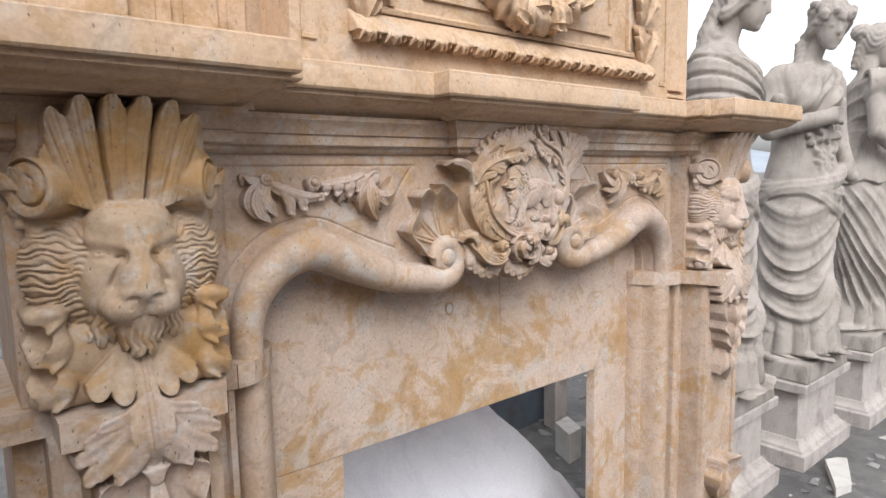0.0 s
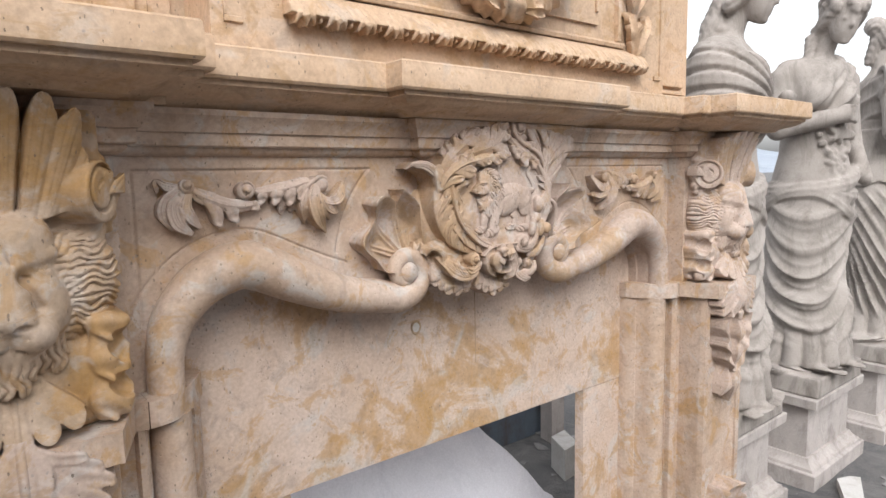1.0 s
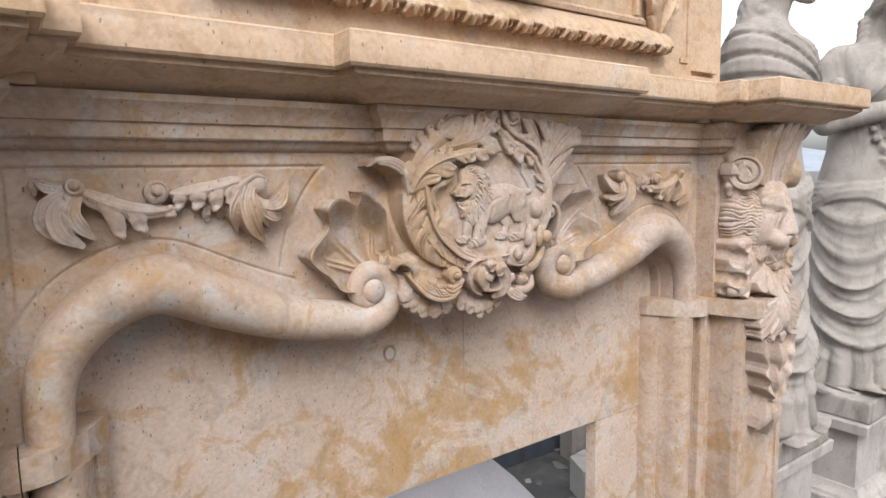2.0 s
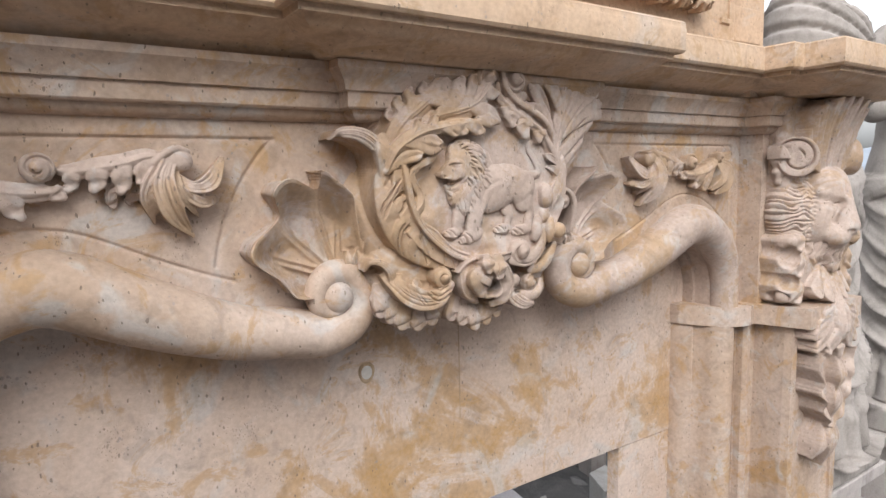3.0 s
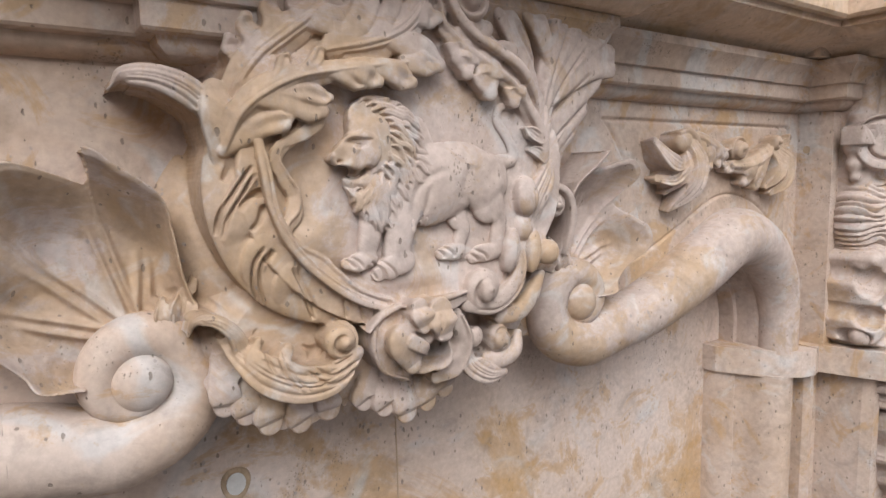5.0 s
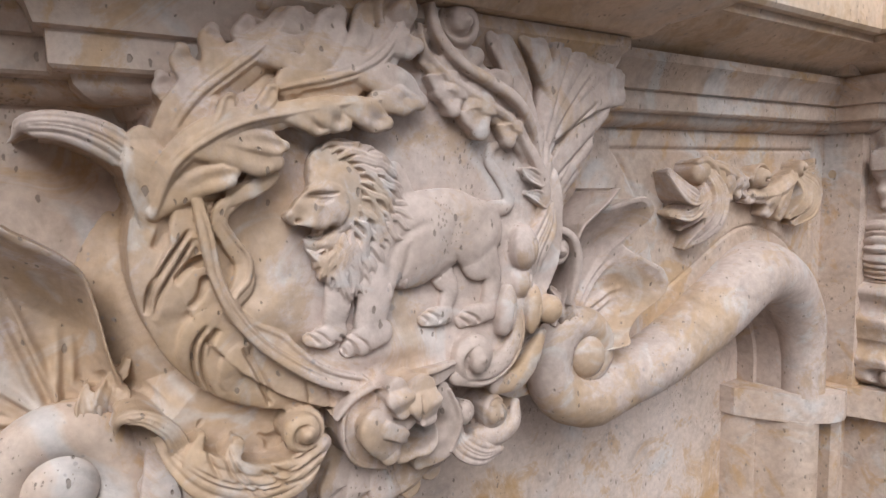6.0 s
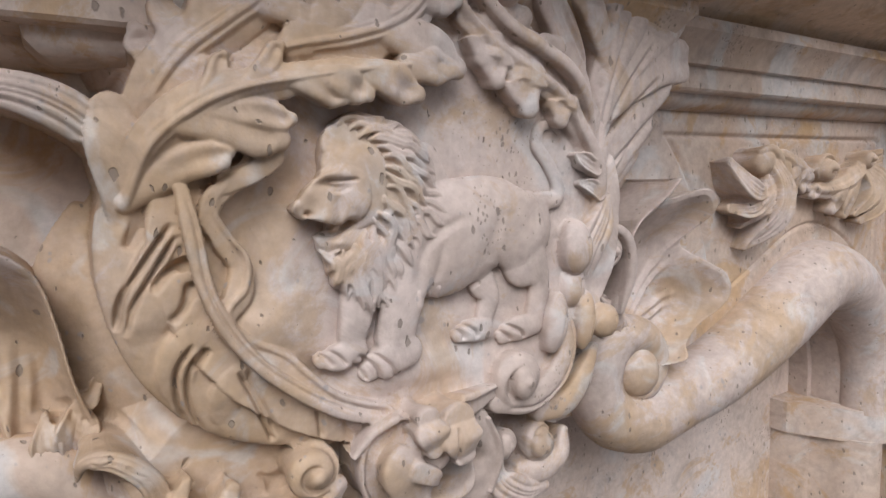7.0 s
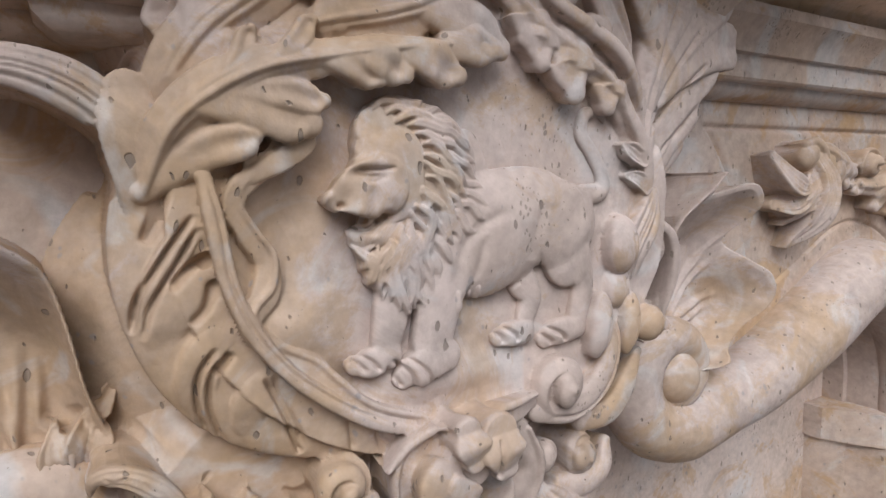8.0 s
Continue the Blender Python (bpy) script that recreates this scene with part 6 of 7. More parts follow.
    K.groove([(-0.063, 1.3544), (-0.0567, 1.3466), (-0.054, 1.3417)], 0.001, 0.0028)
    K.groove([(-0.0845, 1.3623), (-0.0769, 1.3582), (-0.0724, 1.3529)], 0.001, 0.0028)
    K.groove([(-0.0779, 1.3634), (-0.0704, 1.3584), (-0.0654, 1.3525)], 0.0009, 0.0028)
    K.groove([(0.031, 1.3575), (0.041, 1.3511), (0.045, 1.3472)], 0.0013, 0.0028)
    K.groove([(0.0388, 1.3586), (0.05, 1.3525), (0.0539, 1.3471)], 0.0013, 0.0028)
    K.groove([(0.0013, 1.3614), (0.009, 1.3568), (0.0105, 1.3525)], 0.0012, 0.0028)
    K.groove([(0.0081, 1.3631), (0.0169, 1.3574), (0.0189, 1.3529)], 0.0013, 0.0028)
    K.groove([(-0.0232, 1.3857), (-0.0219, 1.4027), (-0.0102, 1.4181), (0.0105, 1.4258)], 0.0032, 0.0014)
    K.groove([(0.0248, 1.3979), (0.0272, 1.4129), (0.0367, 1.4286)], 0.0045, 0.0012)
    K.groove([(-0.0068, 1.4136), (-0.0099, 1.4011), (-0.0126, 1.3906)], 0.0023, 0.001)
    K.groove([(-0.009, 1.3774), (0.0043, 1.3788), (0.0207, 1.3869)], 0.0016, 0.003)
    K.lock([(-0.0232, 1.3857), (-0.0227, 1.3792), (-0.0232, 1.3756)], [0.0010, 0.0016, 0.0005])
    K.lock([(-0.0182, 1.3838), (-0.0171, 1.3778), (-0.0189, 1.3736)], [0.0010, 0.0016, 0.0005])
    K.lock([(-0.014, 1.3847), (-0.0124, 1.3781), (-0.0129, 1.3745)], [0.0010, 0.0016, 0.0005])
    K.lock([(-0.0092, 1.3869), (-0.008, 1.3796), (-0.0088, 1.3764)], [0.0010, 0.0016, 0.0005])
    return K


got = lion_relief().pieces()
part("lion_relief", join(*[g[1:] for g in got]), stone_carved, medallion, "small standing lion carved in relief")

# ---- overmantel ----
overmantel = thing("overmantel", (C, 1.0, 1.655), "tall travertine overmantel panel with a leaf-carved frame and wreath", "overmantel")
OY = 0.985
part("board", box(C - 0.578, C + 0.578, OY, OY + 0.12, 1.6555, 2.75, 0.003), stone_over, overmantel, "", False)
for s in (-1, 1):
    wing = part("wing", box(min(C + s * 0.40, C + s * 0.97), max(C + s * 0.40, C + s * 0.97), 1.150, 1.27, 1.6555, 2.60, 0.003), stone_over, overmantel, "", False)
    for a, b in ((0.588, 0.622), (0.640, 0.700), (0.720, 0.745)):
        part("fillet", box(min(C + s * a, C + s * b), max(C + s * a, C + s * b), 1.143, 1.1505, 1.675, 2.55, 0.002), stone_over, wing, "", False)
    part("fillet", box(min(C + s * 0.775, C + s * 0.945), max(C + s * 0.775, C + s * 0.945), 1.140, 1.1505, 1.70, 1.712, 0.002), stone_over, wing, "", False)
    part("fillet", box(min(C + s * 0.79, C + s * 0.93), max(C + s * 0.79, C + s * 0.93), 1.134, 1.1505, 1.722, 1.80, 0.003), stone_over, wing, "", False)
    cx = C + s * 0.545
    g = moulding([(cx - 0.014, OY - 0.0005), (cx + 0.014, OY - 0.0005)], [(0, 1.695), (0.004, 1.697), (0.004, 1.704), (0, 1.706)])
    part("fillet", g, stone_over, overmantel, "", False)
    part("fillet", box(cx + s * 0.012 - 0.002, cx + s * 0.012 + 0.002, OY - 0.0045, OY + 0.002, 1.7065, 2.4), stone_over, overmantel, "", False)


def leaf_row(u0, u1, count):
    """A row of overlapping leaves that hang from a roll, with three-lobed tips and gaps between."""
    K = Relief(u0 - 0.004, u1 + 0.004, 1.684, 1.762, 0.0013, 0.060)
    w = (u1 - u0) / count
    cove = np.sin(np.clip((1.758 - K.Z) / 0.044, 0, 1) * np.pi / 2)
    slant = ((K.U - u0) / w * 2 - 6.0 * (1.758 - K.Z) / 0.05 * 0.12) % 1.0
    cut = np.exp(-((slant - 0.5) / 0.06) ** 2) * np.clip((1.746 - K.Z) / 0.01, 0, 1) * np.clip((K.Z - 1.717) / 0.005, 0, 1)
    K.ground(0.066 + 0.032 * cove - 0.0030 * cut + 0.002 * np.abs(np.sin(np.pi * slant)) * cove, (K.Z > 1.714) & (K.Z < 1.758) & (K.U > u0) & (K.U < u1), "leaf_moulding")
    for i in range(count):
        u = u0 + (i + 0.5) * w
        K.leaf([(u - 0.004, 1.724, 0.096), (u, 1.712, 0.102), (u + 0.001, 1.700, 0.094)], [0.005, 0.0065, 0.003], 1, 0.1, 0.2, dome=0.003, curl=0.0)
        for k in (-1, 1):
            K.leaf([(u + k * 0.004, 1.720, 0.096), (u + k * 0.011, 1.713, 0.100), (u + k * 0.0155, 1.703, 0.092)], [0.004, 0.0055, 0.003], 1, 0.1, 0.2, dome=0.003, curl=0.0)
        K.bud(u + w / 2, 1.713, 0.0045, 0.0075, 0.090, 0.0, "leaf")
    return K


carve(leaf_row(-0.470, 0.464, 17), overmantel, "leaf_moulding", "row of carved overlapping leaves", None, stone_over)
part("fillet", moulding([(C - 0.40, OY + 0.001), (C + 0.40, OY + 0.001)], [(0, 1.757), (0.010, 1.758), (0.012, 1.765), (0.004, 1.772), (0, 1.772)]), stone_over, overmantel, "", True, 30)
for s in (-1, 1):
    for i in range(6):
        z0 = 1.735 + i * 0.10
        for dx in (-1, 1):
            g = leaf([P(s * 0.436, z0, OY - 0.004), P(s * 0.436 + dx * 0.014, z0 + 0.04, OY - 0.022), P(s * 0.436 + dx * 0.028, z0 + 0.075, OY - 0.026), P(s * 0.436 + dx * 0.036, z0 + 0.105, OY - 0.012)], [0.010, 0.022, 0.020, 0.004], 3, 0.45, 0.008, 0.004, 0.5, 0.016)
            part("frame_leaf", g, stone_over, overmantel, "", True, 60)
    part("fillet", box(C + s * 0.375 - 0.006, C + s * 0.375 + 0.006, OY - 0.012, OY + 0.002, 1.772, 2.5, 0.003), stone_over, overmantel, "", False)
    part("fillet", box(C + s * 0.30 - 0.004, C + s * 0.30 + 0.004, OY - 0.007, OY + 0.002, 1.83, 2.5, 0.002), stone_over, overmantel, "", False)
    diag = [(C + s * u, z) for u, z in ((0.12, 1.800), (0.30, 1.800), (0.30, 1.816), (0.15, 1.816))]
    part("fillet", prism(diag, OY - 0.008, OY + 0.001), stone_over, overmantel, "", False)


def wreath_ring():
    n, m = 300, 30
    U, V = np.meshgrid(np.linspace(0, 2 * np.pi, n, endpoint=False), np.linspace(0, 2 * np.pi, m, endpoint=False), indexing="ij")
    tw = np.abs(np.sin(U * 16 + 1.2 * np.sin(V)))
    r = 0.036 * (0.82 + 0.24 * tw ** 0.7 + 0.10 * np.sin(U * 48 + V * 3) + 0.06 * np.sin(V * 7 + U * 9))
    R = 0.185
    v = np.stack([C - 0.005 + (R + r * np.cos(V)) * np.cos(U), OY - 0.018 - 1.05 * r * np.sin(V), 1.985 + (R + r * np.cos(V)) * np.sin(U)], -1).reshape(-1, 3)
    f = grid_faces(n, m, True).tolist()
    f += [[(n - 1) * m + j, (n - 1) * m + (j + 1) % m, (j + 1) % m, j] for j in range(m)]
    return v, f


wreath = part("wreath", wreath_ring(), stone_over, overmantel, "thick carved leaf wreath", True, 70)
for i in range(22):
    a = 2 * math.pi * i / 22
    ux, uz = -0.005 + 0.185 * math.cos(a), 1.985 + 0.185 * math.sin(a)
    tx, tz = -math.sin(a), math.cos(a)
    nx, nz = math.cos(a), math.sin(a)
    w = 0.014 if i % 2 else -0.014
    g = leaf([P(ux + nx * w, uz + nz * w, OY - 0.045), P(ux + tx * 0.02 + nx * w * 1.3, uz + tz * 0.02 + nz * w * 1.3, OY - 0.060), P(ux + tx * 0.05 + nx * w * 1.6, uz + tz * 0.05 + nz * w * 1.6, OY - 0.052)], [0.008, 0.017, 0.003], 2, 0.3, 0.006, 0.0, 0.4, 0.012, 0, 24, 13)
    part("leaf", g, stone_over, wreath, "", True, 60)

# ---- small marks on the infill and frieze ----
kv = []
for i in range(40):
    q = 2 * math.pi * i / 40
    w = 1 + 0.05 * math.sin(3 * q)
    for r, y in ((0.0165, 0.0), (0.0155, -0.0016), (0.0120, -0.0018), (0.0105, -0.0002), (0.0, -0.0002)):
        kv.append((0.920 + 0.82 * r * w * math.cos(q), IN - 0.0008 + y, 1.142 + r * w * math.sin(q)))
kf = grid_faces(40, 5, False).tolist() + [[195 + j, 195 + j + 1, j + 1, j] for j in range(4)]
knot = part("knot", (np.array(kv), kf), knot_mat, fireplace, "brown oval knot in the travertine slab")
core = [(0.920 + 0.0088 * math.cos(math.pi * k / 12), 1.142 + 0.0106 * math.sin(math.pi * k / 12)) for k in range(24)]
part("knot_heart", prism(core, IN - 0.0022, IN - 0.0005), white_stone, knot, "pale heart of the knot", False)
part("crack", prism([(1.0895, 1.03), (1.0907, 1.03), (1.0912, 1.10), (1.0900, 1.20), (1.0892, 1.20), (1.0900, 1.10)], IN - 0.0009, IN + 0.001), knot_mat, fireplace, "thin dark crack in the slab", False)
hv, hf = prism([(1.036 + 0.0050 * math.cos(math.pi * k / 8), 1.448 + 0.0056 * math.sin(math.pi * k / 8)) for k in range(16)], C + 0.7148, C + 0.7170)
part("hole", (hv[:, [1, 0, 2]], hf), knot_mat, fireplace, "small dark round hole", False)


# ---- ground, hills ----
def ground_sheet():
    xs = np.concatenate([[-2500, -600, -120, -30, -10], np.arange(-5, 9.01, 0.09), [12, 20, 40, 120, 600, 2500]])
    ys = np.concatenate([[-2500, -600, -120, -30, -10], np.arange(-4, 6.01, 0.09), [9, 16, 40, 120, 600, 2500]])
    v = []
    for x in xs:
        for y in ys:
            near = abs(x - 2) < 8 and abs(y - 1) < 5.5
            z = (0.016 * noise.noise((x * 2.1, y * 2.1, 0.3)) + 0.008 * noise.noise((x * 6.3, y * 6.3, 1.3)) - 0.022) if near else -0.022
            v.append((x, y, z))
    return np.array(v), grid_faces(len(xs), len(ys))


ob = part("ground", ground_sheet(), ground_mat, None)
tagged(ob, "wet grey mud yard strewn with stone chips", "ground", "", "structure")


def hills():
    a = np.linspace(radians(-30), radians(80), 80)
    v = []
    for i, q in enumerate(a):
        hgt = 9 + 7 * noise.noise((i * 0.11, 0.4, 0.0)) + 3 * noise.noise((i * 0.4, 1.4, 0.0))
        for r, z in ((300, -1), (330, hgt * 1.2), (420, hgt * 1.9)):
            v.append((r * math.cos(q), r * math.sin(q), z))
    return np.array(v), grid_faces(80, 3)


tagged(part("backdrop", hills(), hill_mat, None), "hills far behind the yard, coloured blue-grey for haze", "hills", "", "structure")


# ---- pedestals and statues ----
PEDESTALS = ((2.637, 1.42), (3.453, 1.385), (4.27, 1.35), (5.09, 1.32))


def pedestal(at):
    p = thing("pedestal", at, "square weathered stone pedestal with moulded cap and foot", "pedestal", "statue pedestals in a row")
    x, y, _ = at

    def sq(r, profile):
        return moulding([(x - r - 0.045, y - r), (x + r + 0.045, y - r), (x + r + 0.045, y + r), (x - r - 0.045, y + r)], profile, True)

    def ring(r0, prof):
        g = sq(0.0001, [(o, z) for o, z in prof])
        return g
    part("foot", ring(0, [(0.0, -0.03), (0.265, -0.03), (0.267, 0.055), (0.262, 0.060), (0.251, 0.062), (0.247, 0.075), (0.233, 0.082), (0.221, 0.097), (0.215, 0.112), (0.0, 0.112)]), pedestal_stone, p, "", True, 30)
    part("die", ring(0, [(0.0, 0.11), (0.203, 0.11), (0.201, 0.352), (0.0, 0.352)]), pedestal_stone, p, "", True, 30)
    part("cap", ring(0, [(0.0, 0.35), (0.215, 0.35), (0.221, 0.360), (0.251, 0.366), (0.253, 0.405), (0.249, 0.409), (0.0, 0.409)]), pedestal_stone, p, "", True, 30)
    return p


for px, py in PEDESTALS:
    pedestal((px, py, 0.0))


def figure(kind):
    """A draped standing figure in one piece with its base block; faces -y, z up from the pedestal's cap."""
    lo, hi, h = (-0.36, -0.36, -0.003), (0.36, 0.30, 1.96), 0.0078
    G = space(lo, hi, h)
    x, y, z = G
    zs = z.ravel()
    at = lambda zz, vv: np.interp(zs, zz, vv).reshape(z.shape).astype(np.float32)
    L = [x - at([0.0, 0.5, 0.95, 1.3, 1.9], [0.0, -0.03, 0.03, 0.0, 0.0]), y - at([0.0, 0.4, 0.9, 1.3, 1.9], [-0.02, -0.06, 0.0, -0.03, -0.05]), z]
    lx, ly, _ = L
    ang = np.arctan2(lx, -ly)
    pleat = lambda p: np.abs(np.sin(p)) ** 0.7 - 0.6
    ridge = lambda p: (1 - np.abs(np.sin(p))) ** 1.4 - 0.25
    # skirt: hanging pleats at the foot, thin swags drawn to one hip
    rad = at([0.08, 0.16, 0.30, 0.50, 0.66, 0.85, 0.98, 1.10, 1.22], [0.240, 0.225, 0.188, 0.168, 0.182, 0.196, 0.180, 0.150, 0.140])
    r = np.hypot(lx, ly * 1.12)
    wob = 0.9 * np.sin(ang * 2.3 + z * 5 + kind) + 0.6 * np.sin(z * 11 - ang * 1.4)
    hip = 0.16 if kind != 2 else -0.16
    swag = z - 2.4 * (0.18 * ang + 0.5 * hip) ** 2 - 0.25 * hip * ang
    low = np.clip((0.34 - z) / 0.12, 0, 1)
    mid = np.clip((z - 0.20) / 0.1, 0, 1) * np.clip((0.92 - z) / 0.06, 0, 1)
    calm = 0.45 + 0.55 * np.clip((0.60 - z) / 0.15, 0, 1)
    fold = 0.034 * pleat(ang * 6 + 2.6 * z + kind + 0.5 * wob) * low + 0.040 * ridge(swag * 26 + kind + 0.35 * wob) * mid * calm + 0.012 * ridge(swag * 61 + 0.8 * wob) * mid * calm
    d = np.maximum(np.maximum((r - rad - fold) * 0.6, 0.085 - z), z - 1.26)
    # rolled cloth round the hips, or the hem of an overdress
    if kind == 2:
        hem = 0.93 + 0.012 * np.sin(ang * 7)
        over = np.maximum(r - at([0.85, 0.95, 1.05, 1.18], [0.225, 0.205, 0.175, 0.160]) - 0.014 * ridge(ang * 7 + 0.6 * wob), np.maximum(hem - z, z - 1.22)) * 0.7
        d = smin(d, over, 0.006)
    else:
        for k, (bz, br) in enumerate(((0.935, 0.030), (0.895, 0.026), (0.855, 0.024))):
            band = z - bz - 0.24 * lx * np.sign(hip) - (0.7 - 0.25 * k) * lx * lx + 0.05 * k * np.sin(ang * 1.5)
            sash = np.sqrt(np.maximum(r - 0.182 - 0.004 * k, -0.02) ** 2 + (band * 0.75) ** 2) - br - 0.006 * ridge(band * 120 + wob)
            d = smin(d, sash, 0.006)
    # torso
    torso = smin(ball(L, (0, 0, 1.12), (0.148, 0.115, 0.17)), ball(L, (0, 0.0, 1.36), (0.168, 0.118, 0.16)), 0.06)
    torso = smin(torso, rod(L, (-0.15, 0.01, 1.450), (0.15, 0.01, 1.450), 0.062), 0.06)
    torso = smin(torso, ball([np.abs(lx), ly, z], (0.070, -0.088, 1.335), (0.064, 0.055, 0.060)), 0.03)
    dia = z + lx * (0.70 if kind != 1 else -1.1) + 0.9 * lx * lx + 0.010 * np.sin(lx * 26)
    cover = np.clip((lx + 0.06) / 0.05, 0, 1) if kind == 1 else 1.0
    torso = torso - 0.020 * ridge(dia * 34 + 0.4 * wob) * cover * np.clip((1.50 - z) / 0.06, 0, 1)
    if kind == 1:
        strap = np.abs(dia - 1.44) - 0.035
        torso = torso - 0.016 * np.clip(-strap / 0.01, 0, 1) * (lx > -0.19)
    d = smin(d, torso, 0.02)
    # neck and head
    hx, hy, hz = ((0.015, -0.075, 0.0), (0.03, -0.085, -0.005), (0.0, -0.05, 0.0))[kind]
    d = smin(d, rod(L, (0, 0.015, 1.47), (hx * 0.8, hy * 0.6 + 0.02, 1.61), 0.054, 0.045), 0.03)
    nod = radians(-14)
    qy, qz = ly - hy, z - 1.67 - hz
    H = [lx - hx, qy * math.cos(nod) - qz * math.sin(nod), qy * math.sin(nod) + qz * math.cos(nod)]
    if kind == 1:
        tw = radians(-16)
        H = [H[0] * math.cos(tw) + H[1] * math.sin(tw), -H[0] * math.sin(tw) + H[1] * math.cos(tw), H[2]]
    N = [np.abs(H[0]), H[1], H[2]]
    head = smin(ball(H, (0, 0.005, 0.030), (0.072, 0.090, 0.094)), ball(H, (0, -0.038, -0.035), (0.050, 0.048, 0.058)), 0.03)
    head = smax(head, -ball(N, (0.031, -0.098, 0.018), (0.021, 0.016, 0.012)), 0.010)
    head = smin(head, ball(N, (0.030, -0.074, 0.015), (0.013, 0.010, 0.008)), 0.003)
    head = smin(head, rod(H, (0, -0.080, 0.030), (0, -0.094, -0.014), 0.008, 0.0105), 0.010)
    head = smin(head, ball(N, (0.008, -0.076, -0.044), (0.015, 0.011, 0.006)), 0.005)
    head = smin(head, ball(N, (0.006, -0.074, -0.057), (0.013, 0.011, 0.006)), 0.005)
    head = smin(head, ball(H, (0, -0.064, -0.080), (0.022, 0.018, 0.015)), 0.014)
    d = smin(d, head, 0.008)
    wave = np.sin(H[2] * 95 + 3.0 * np.sin(H[1] * 40 + H[0] * 8) + 1.4 * np.sin(H[0] * 30))
    cap = smax(ball(H, (0, 0.020, 0.048), (0.088, 0.098, 0.092)), -(H[1] + 0.045 - 0.55 * np.clip(H[2] - 0.06, -0.03, 0.2)), 0.010)
    if kind == 2:
        cap = smin(cap, ball(H, (0, 0.125, 0.070), (0.055, 0.050, 0.048)), 0.010)
        cap = smin(cap, rod(H, (0, 0.085, 0.0), (0.01, 0.085, -0.10), 0.040, 0.030), 0.02)
    else:
        cap = smin(cap, rod(H, (0.0, 0.090, 0.000), (-0.02, 0.110, -0.13), 0.046, 0.042), 0.03)
        if kind == 0:
            cap = smin(cap, rod(L, (-0.03, 0.045, 1.56), (-0.07, 0.10, 1.42), 0.046, 0.028), 0.03)
        else:
            cap = smin(cap, rod(L, (-0.045, 0.0, 1.60), (-0.085, -0.03, 1.46), 0.026, 0.018), 0.02)
        cap = smin(cap, rod(N, (0.068, -0.02, 0.03), (0.066, 0.05, -0.05), 0.024, 0.030), 0.012)
    d = smin(d, cap - 0.0085 * (np.abs(wave) ** 0.8 - 0.5), 0.005)
    # arms
    if kind == 0:
        shawl = smin(ball(L, (-0.05, -0.005, 1.30), (0.222, 0.170, 0.215)), rod(L, (-0.18, 0.0, 1.42), (-0.19, -0.06, 1.16), 0.080, 0.085), 0.05)
        shawl = smax(shawl, z - 1.455 + 0.9 * np.clip(lx + 0.06, 0, 1) - 0.25 * (ly + 0.05), 0.02)
        psi = np.arctan2(z - 1.225, np.hypot(lx - 0.13, ly + 0.20) + 0.02)
        shawl = shawl - 0.022 * pleat(psi * 22 + 0.9 * np.sin(ang * 2 + 1)) - 0.008 * ridge(psi * 47 + 0.8 * wob)
        arms = smin(shawl, rod(L, (0.185, 0.01, 1.42), (0.205, -0.07, 1.16), 0.056, 0.048), 0.02)
        arms = smin(arms, rod(L, (0.205, -0.07, 1.16), (0.10, -0.20, 1.26), 0.044, 0.032), 0.02)
        arms = smin(arms, rod(L, (0.10, -0.20, 1.255), (0.05, -0.215, 1.290), 0.036, 0.026), 0.01)
        for k in range(4):
            arms = smin(arms, rod(L, (0.06 - 0.004 * k, -0.225, 1.305 - 0.018 * k), (0.10, -0.235, 1.295 - 0.018 * k), 0.011), 0.003)
    elif kind == 1:
        arms = smin(rod(L, (-0.190, 0.01, 1.42), (-0.225, -0.02, 1.20), 0.056, 0.048), rod(L, (-0.225, -0.02, 1.20), (-0.04, -0.165, 1.245), 0.046, 0.036), 0.02)
        arms = smin(arms, ball(L, (0.0, -0.180, 1.255), (0.048, 0.036, 0.042)), 0.012)
        for k in range(4):
            arms = smin(arms, rod(L, (0.0, -0.214, 1.284 - 0.019 * k), (0.045, -0.185, 1.278 - 0.019 * k), 0.0115), 0.002)
        arms = smin(arms, rod(L, (0.190, 0.01, 1.42), (0.225, 0.0, 1.16), 0.054, 0.045), 0.02)
        arms = smin(arms, rod(L, (0.225, 0.0, 1.16), (0.215, -0.10, 0.97), 0.042, 0.033), 0.02)
    else:
        arms = smin(rod(L, (-0.190, 0.01, 1.42), (-0.250, -0.01, 1.20), 0.054, 0.046), rod(L, (-0.250, -0.01, 1.20), (-0.175, -0.19, 1.06), 0.043, 0.031), 0.02)
        arms = smin(arms, rod(L, (-0.175, -0.19, 1.06), (-0.15, -0.235, 1.00), 0.033, 0.020), 0.01)
        for k in range(3):
            arms = smin(arms, rod(L, (-0.165 + 0.02 * k, -0.225, 1.03), (-0.155 + 0.02 * k, -0.238, 0.965), 0.011), 0.003)
        arms = smin(arms, rod(L, (0.190, 0.01, 1.42), (0.215, -0.02, 1.17), 0.052, 0.043), 0.02)
        sleeve = np.abs(np.hypot(lx + 0.18, z - 1.46) - 0.07) - 0.014
        arms = smin(arms, np.maximum(sleeve, np.abs(ly) - 0.06), 0.01)
    d = smin(d, arms, 0.012)
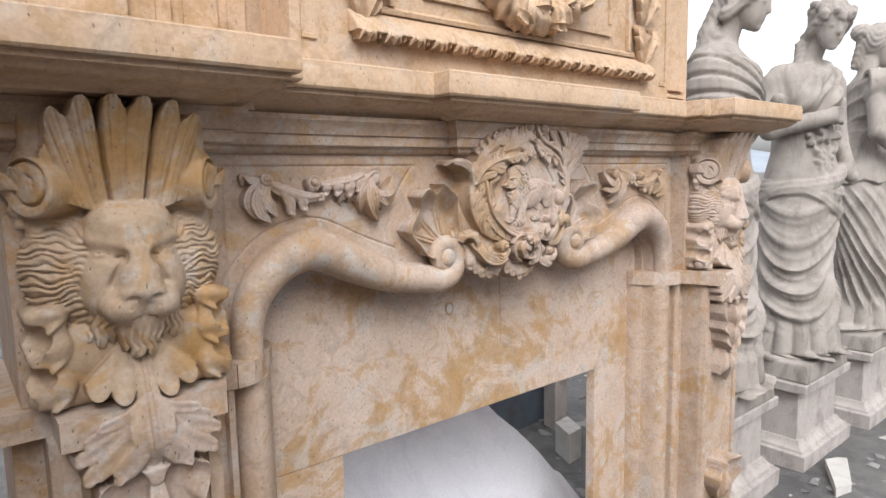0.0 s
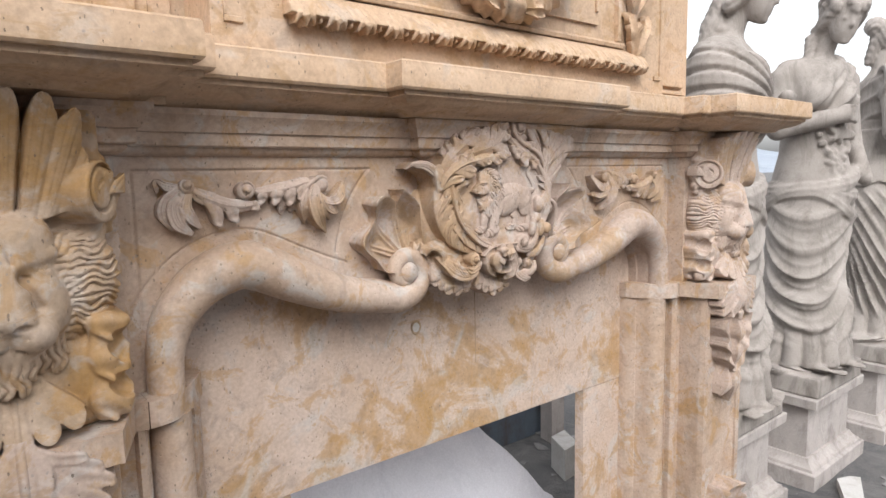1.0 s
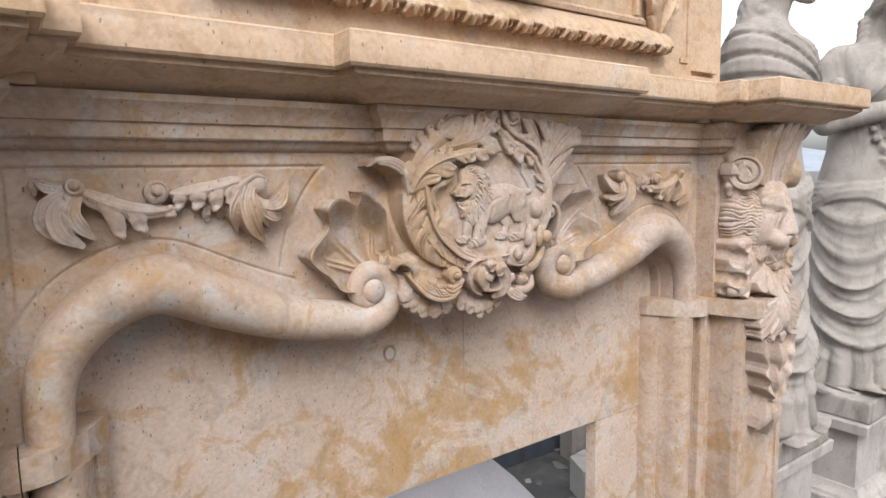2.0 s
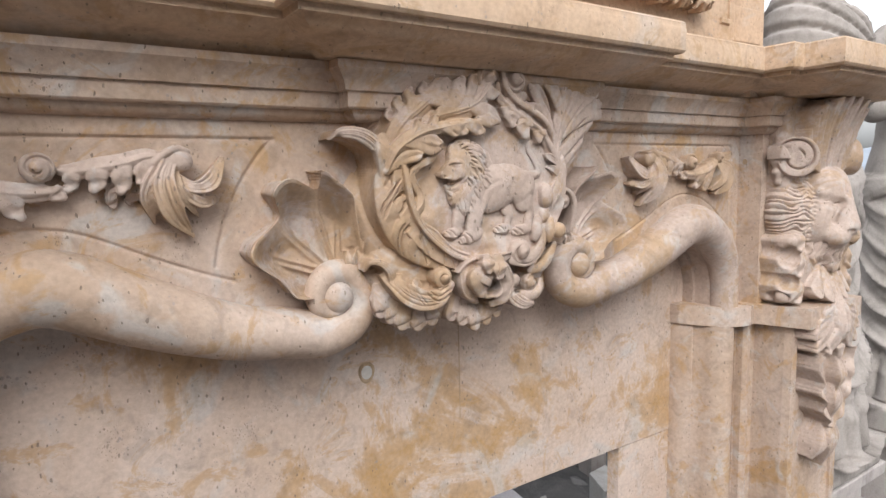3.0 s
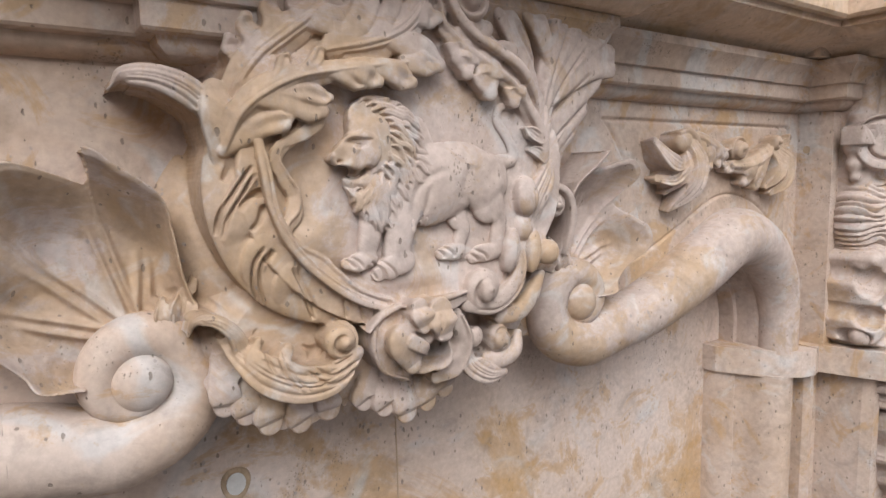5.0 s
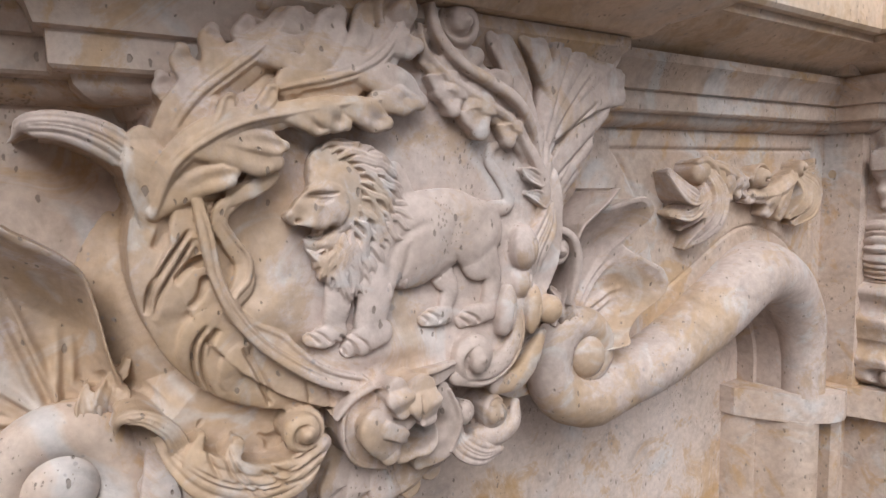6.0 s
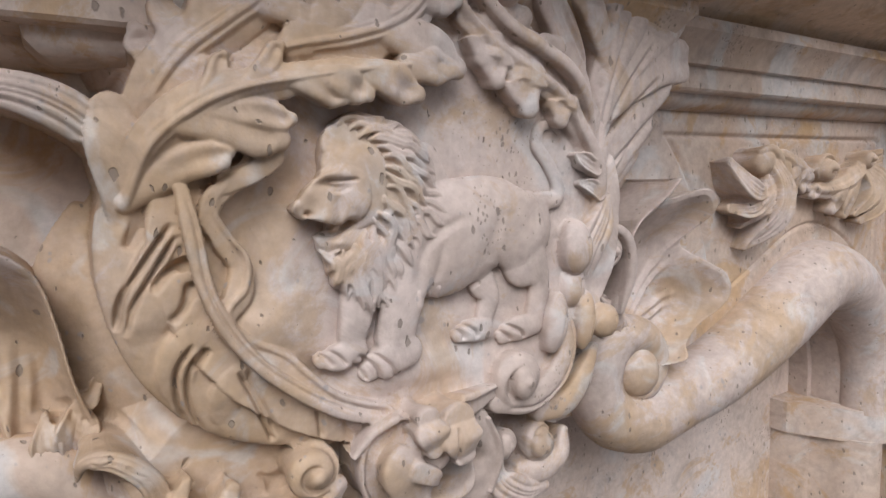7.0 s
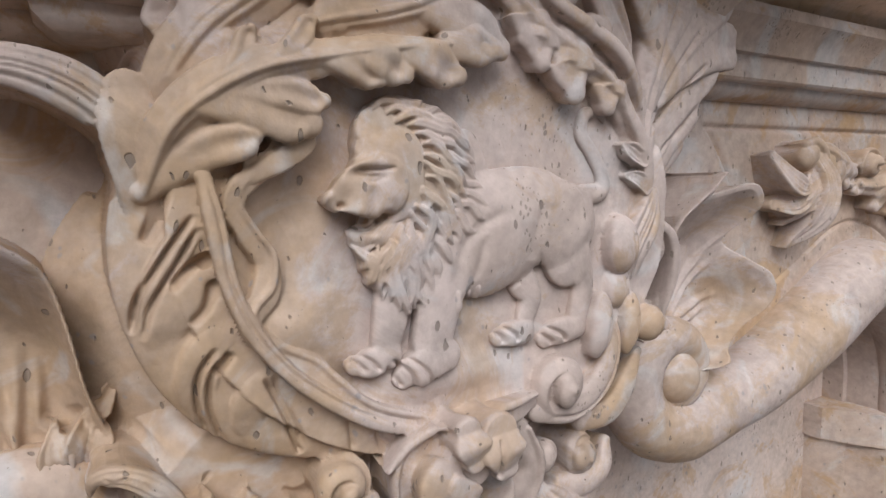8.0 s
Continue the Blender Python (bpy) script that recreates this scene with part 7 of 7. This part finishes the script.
    if kind == 1:
        rnd = random.Random(5)
        bunch = None
        for i in range(120):
            t = rnd.random()
            w = 0.085 * (1 - t) + 0.014
            b = ball(L, (0.0 + rnd.uniform(-w, w), -0.140 + 2.5 * w * w + rnd.uniform(-0.012, 0.008), 1.17 - 0.22 * t), 0.0150)
            bunch = b if bunch is None else np.minimum(bunch, b)
        for i in range(44):
            a = rnd.uniform(0, 2 * math.pi)
            b = ball(H, (0.088 * math.cos(a), 0.012 + 0.092 * math.sin(a), 0.078 + rnd.uniform(-0.022, 0.026) + (0.0 if math.sin(a) > -0.5 else -0.01)), 0.0185)
            bunch = np.minimum(bunch, b)
        d = smin(d, bunch, 0.003)
        leafy = np.maximum(np.abs(ly + 0.140) - 0.014, np.hypot(lx - 0.01, (z - 1.175) * 1.6) - 0.060 - 0.020 * np.cos(np.arctan2(z - 1.165, lx) * 5))
        d = smin(d, leafy, 0.004)
    # feet, rough rock and the base block
    for fx in (-0.10, 0.09):
        d = smin(d, rod(G, (fx, -0.17, 0.115), (fx + 0.02, -0.275, 0.103), 0.036, 0.022), 0.012)
        for k in range(4):
            d = smin(d, rod(G, (fx - 0.012 + 0.016 * k, -0.265, 0.104), (fx - 0.010 + 0.017 * k, -0.300 + 0.008 * k, 0.098), 0.0105, 0.009), 0.002)
    d = smin(d, ball(G, (-0.03, 0.02, 0.100), (0.27, 0.22, 0.045)) - 0.008 * np.sin(x * 40) * np.sin(y * 46 + z * 60), 0.012)
    d = np.minimum(d, block(G, (0, -0.012, 0.046), (0.268, 0.236, 0.046), 0.006))
    return skin(d.astype(np.float32), lo, h)


LABELS = ("weathered grey stone statue wrapped in a folded cloak", "weathered grey stone statue with grapes and draped robe", "weathered grey stone statue with a hair bun and draped robe")
made = [figure(k) for k in range(3)]
for i, ((px, py), turn, ahead) in enumerate(zip(PEDESTALS, (14, -24, 34, 30), (0.045, 0.045, 0.02, 0.02))):
    v, f = made[min(i, 2)]
    v = np.array(v)
    base = np.clip((v[:, 2] - 0.096) / 0.03, 0, 1)
    v[:, 2] *= 1.0 + 0.035 * base
    a = radians(turn) * np.clip((v[:, 2] - 0.101) / 0.02, 0, 1)
    v = np.stack([v[:, 0] * np.cos(a) - v[:, 1] * np.sin(a), v[:, 0] * np.sin(a) + v[:, 1] * np.cos(a) - ahead * base, v[:, 2]], -1)
    st = part("statue", (v, f), statue_stone, None)
    st.location = (px, py, 0.4095)
    tagged(st, LABELS[min(i, 2)], "statue", "statues in a row")

# ---- behind the opening ----
slab = [(-0.6, 0.02), (1.17, 0.02), (1.165, 0.12), (1.13, 0.20), (1.10, 0.27), (1.075, 0.285), (1.04, 0.36), (0.985, 0.44), (0.93, 0.50), (0.90, 0.545), (0.86, 0.58), (0.80, 0.62), (0.60, 0.60), (0.42, 0.575), (0.40, 0.56), (0.2, 0.55), (-0.6, 0.52)]
sv, sf = prism([(0.72 + x, z) for x, z in slab], 1.58, 1.62)
sv = np.array(sv)
sv[:, 1] += (sv[:, 2]) * 0.75 - 0.25
tagged(part("marble_slab", (sv, sf), grey_marble, None, "", False), "rough-edged grey veined marble slab leaning behind the opening", "stone slab")
tagged(part("stone_block", post([(2.373, 1.938), (2.489, 1.952), (2.557, 2.10), (2.441, 2.086)], -0.03, 0.135), white_stone, None, "", False), "pale sawn stone block standing on the mud", "stone block")
tagged(part("stone_block", post([(2.64, 2.26), (2.73, 2.25), (2.76, 2.36), (2.67, 2.37)], -0.03, 0.62), pedestal_stone, None, "", False), "tall grey sawn stone block standing on the mud", "stone block")
tagged(part("metal_sheet", box(1.3, 2.80, 2.42, 2.44, -0.03, 1.0, 0.004), steel_mat, None, "", False), "stained blue-grey metal sheet standing upright", "metal sheet")


def chip(rnd, size):
    """A broken stone chip: a squashed, knocked-about block."""
    v = []
    for sx in (-1, 1):
        for sy in (-1, 1):
            for sz in (0, 1):
                v.append((sx * size * rnd.uniform(0.35, 1.0), sy * size * rnd.uniform(0.3, 0.8), sz * size * rnd.uniform(0.2, 0.6)))
    return np.array(v), [[0, 1, 3, 2], [4, 6, 7, 5], [0, 4, 5, 1], [2, 3, 7, 6], [1, 5, 7, 3], [0, 2, 6, 4]]


def ground_z(x, y):
    return 0.016 * noise.noise((x * 2.1, y * 2.1, 0.3)) + 0.008 * noise.noise((x * 6.3, y * 6.3, 1.3)) - 0.022


def strew(count, seed, sizes, region):
    rnd = random.Random(seed)
    geos = []
    while len(geos) < count:
        x, y = rnd.uniform(region[0], region[1]), rnd.uniform(region[2], region[3])
        if any(abs(x - a) < 0.34 and abs(y - b) < 0.30 for a, b in PEDESTALS) or (0.0 < x < 2.15 and 0.9 < y < 1.5):
            continue
        v, f = chip(rnd, sizes[0] + (sizes[1] - sizes[0]) * rnd.random() ** 3)
        q = rnd.uniform(0, 6.3)
        v = np.stack([v[:, 0] * math.cos(q) - v[:, 1] * math.sin(q) + x, v[:, 0] * math.sin(q) + v[:, 1] * math.cos(q) + y, v[:, 2] + ground_z(x, y) - 0.004], -1)
        geos.append((v, f))
    return join(*geos)


tagged(part("stone_chips", strew(1800, 3, (0.006, 0.050), (2.1, 6.5, -0.6, 3.5)), rubble_mat, None, "", False), "grey broken stone chips strewn over wet mud", "rubble", "", "stuff")
tagged(part("pale_stone_chips", strew(170, 8, (0.008, 0.050), (2.1, 5.5, -0.4, 3.2)), white_stone, None, "", False), "pale broken stone chips lying on wet mud", "rubble", "", "stuff")
off = prism([(3.01, 0.935), (3.11, 0.905), (3.24, 0.955), (3.38, 1.01), (3.355, 1.045), (3.285, 1.075), (3.15, 1.005)], 0.0, 0.045)
ov = np.array(off[0])[:, [0, 2, 1]]
ov[:, 2] -= 0.022
tagged(part("stone_offcut", (ov, off[1]), white_stone, None, "", False), "white broken stone offcut lying on wet mud", "stone offcut")

# ---- unseen walls, added to cut sky light from the left and from behind ----
shade_wall_mat = rough_stone("shade_wall_plaster", (0.42, 0.35, 0.29), (0.36, 0.30, 0.25), (0.28, 0.24, 0.20), 1.5)
for name, b in (("shade_wall_west", (-0.62, -0.47, -0.20, 1.70, 0.0, 2.35)), ("shade_wall_south", (-9.0, 4.0, -6.2, -6.0, 0.0, 4.5))):
    ob = part(name, box(*b, 0.01), shade_wall_mat, None, "", False)
    tagged(ob, "plain unseen wall added to shade the fireplace", "wall", "", "structure")
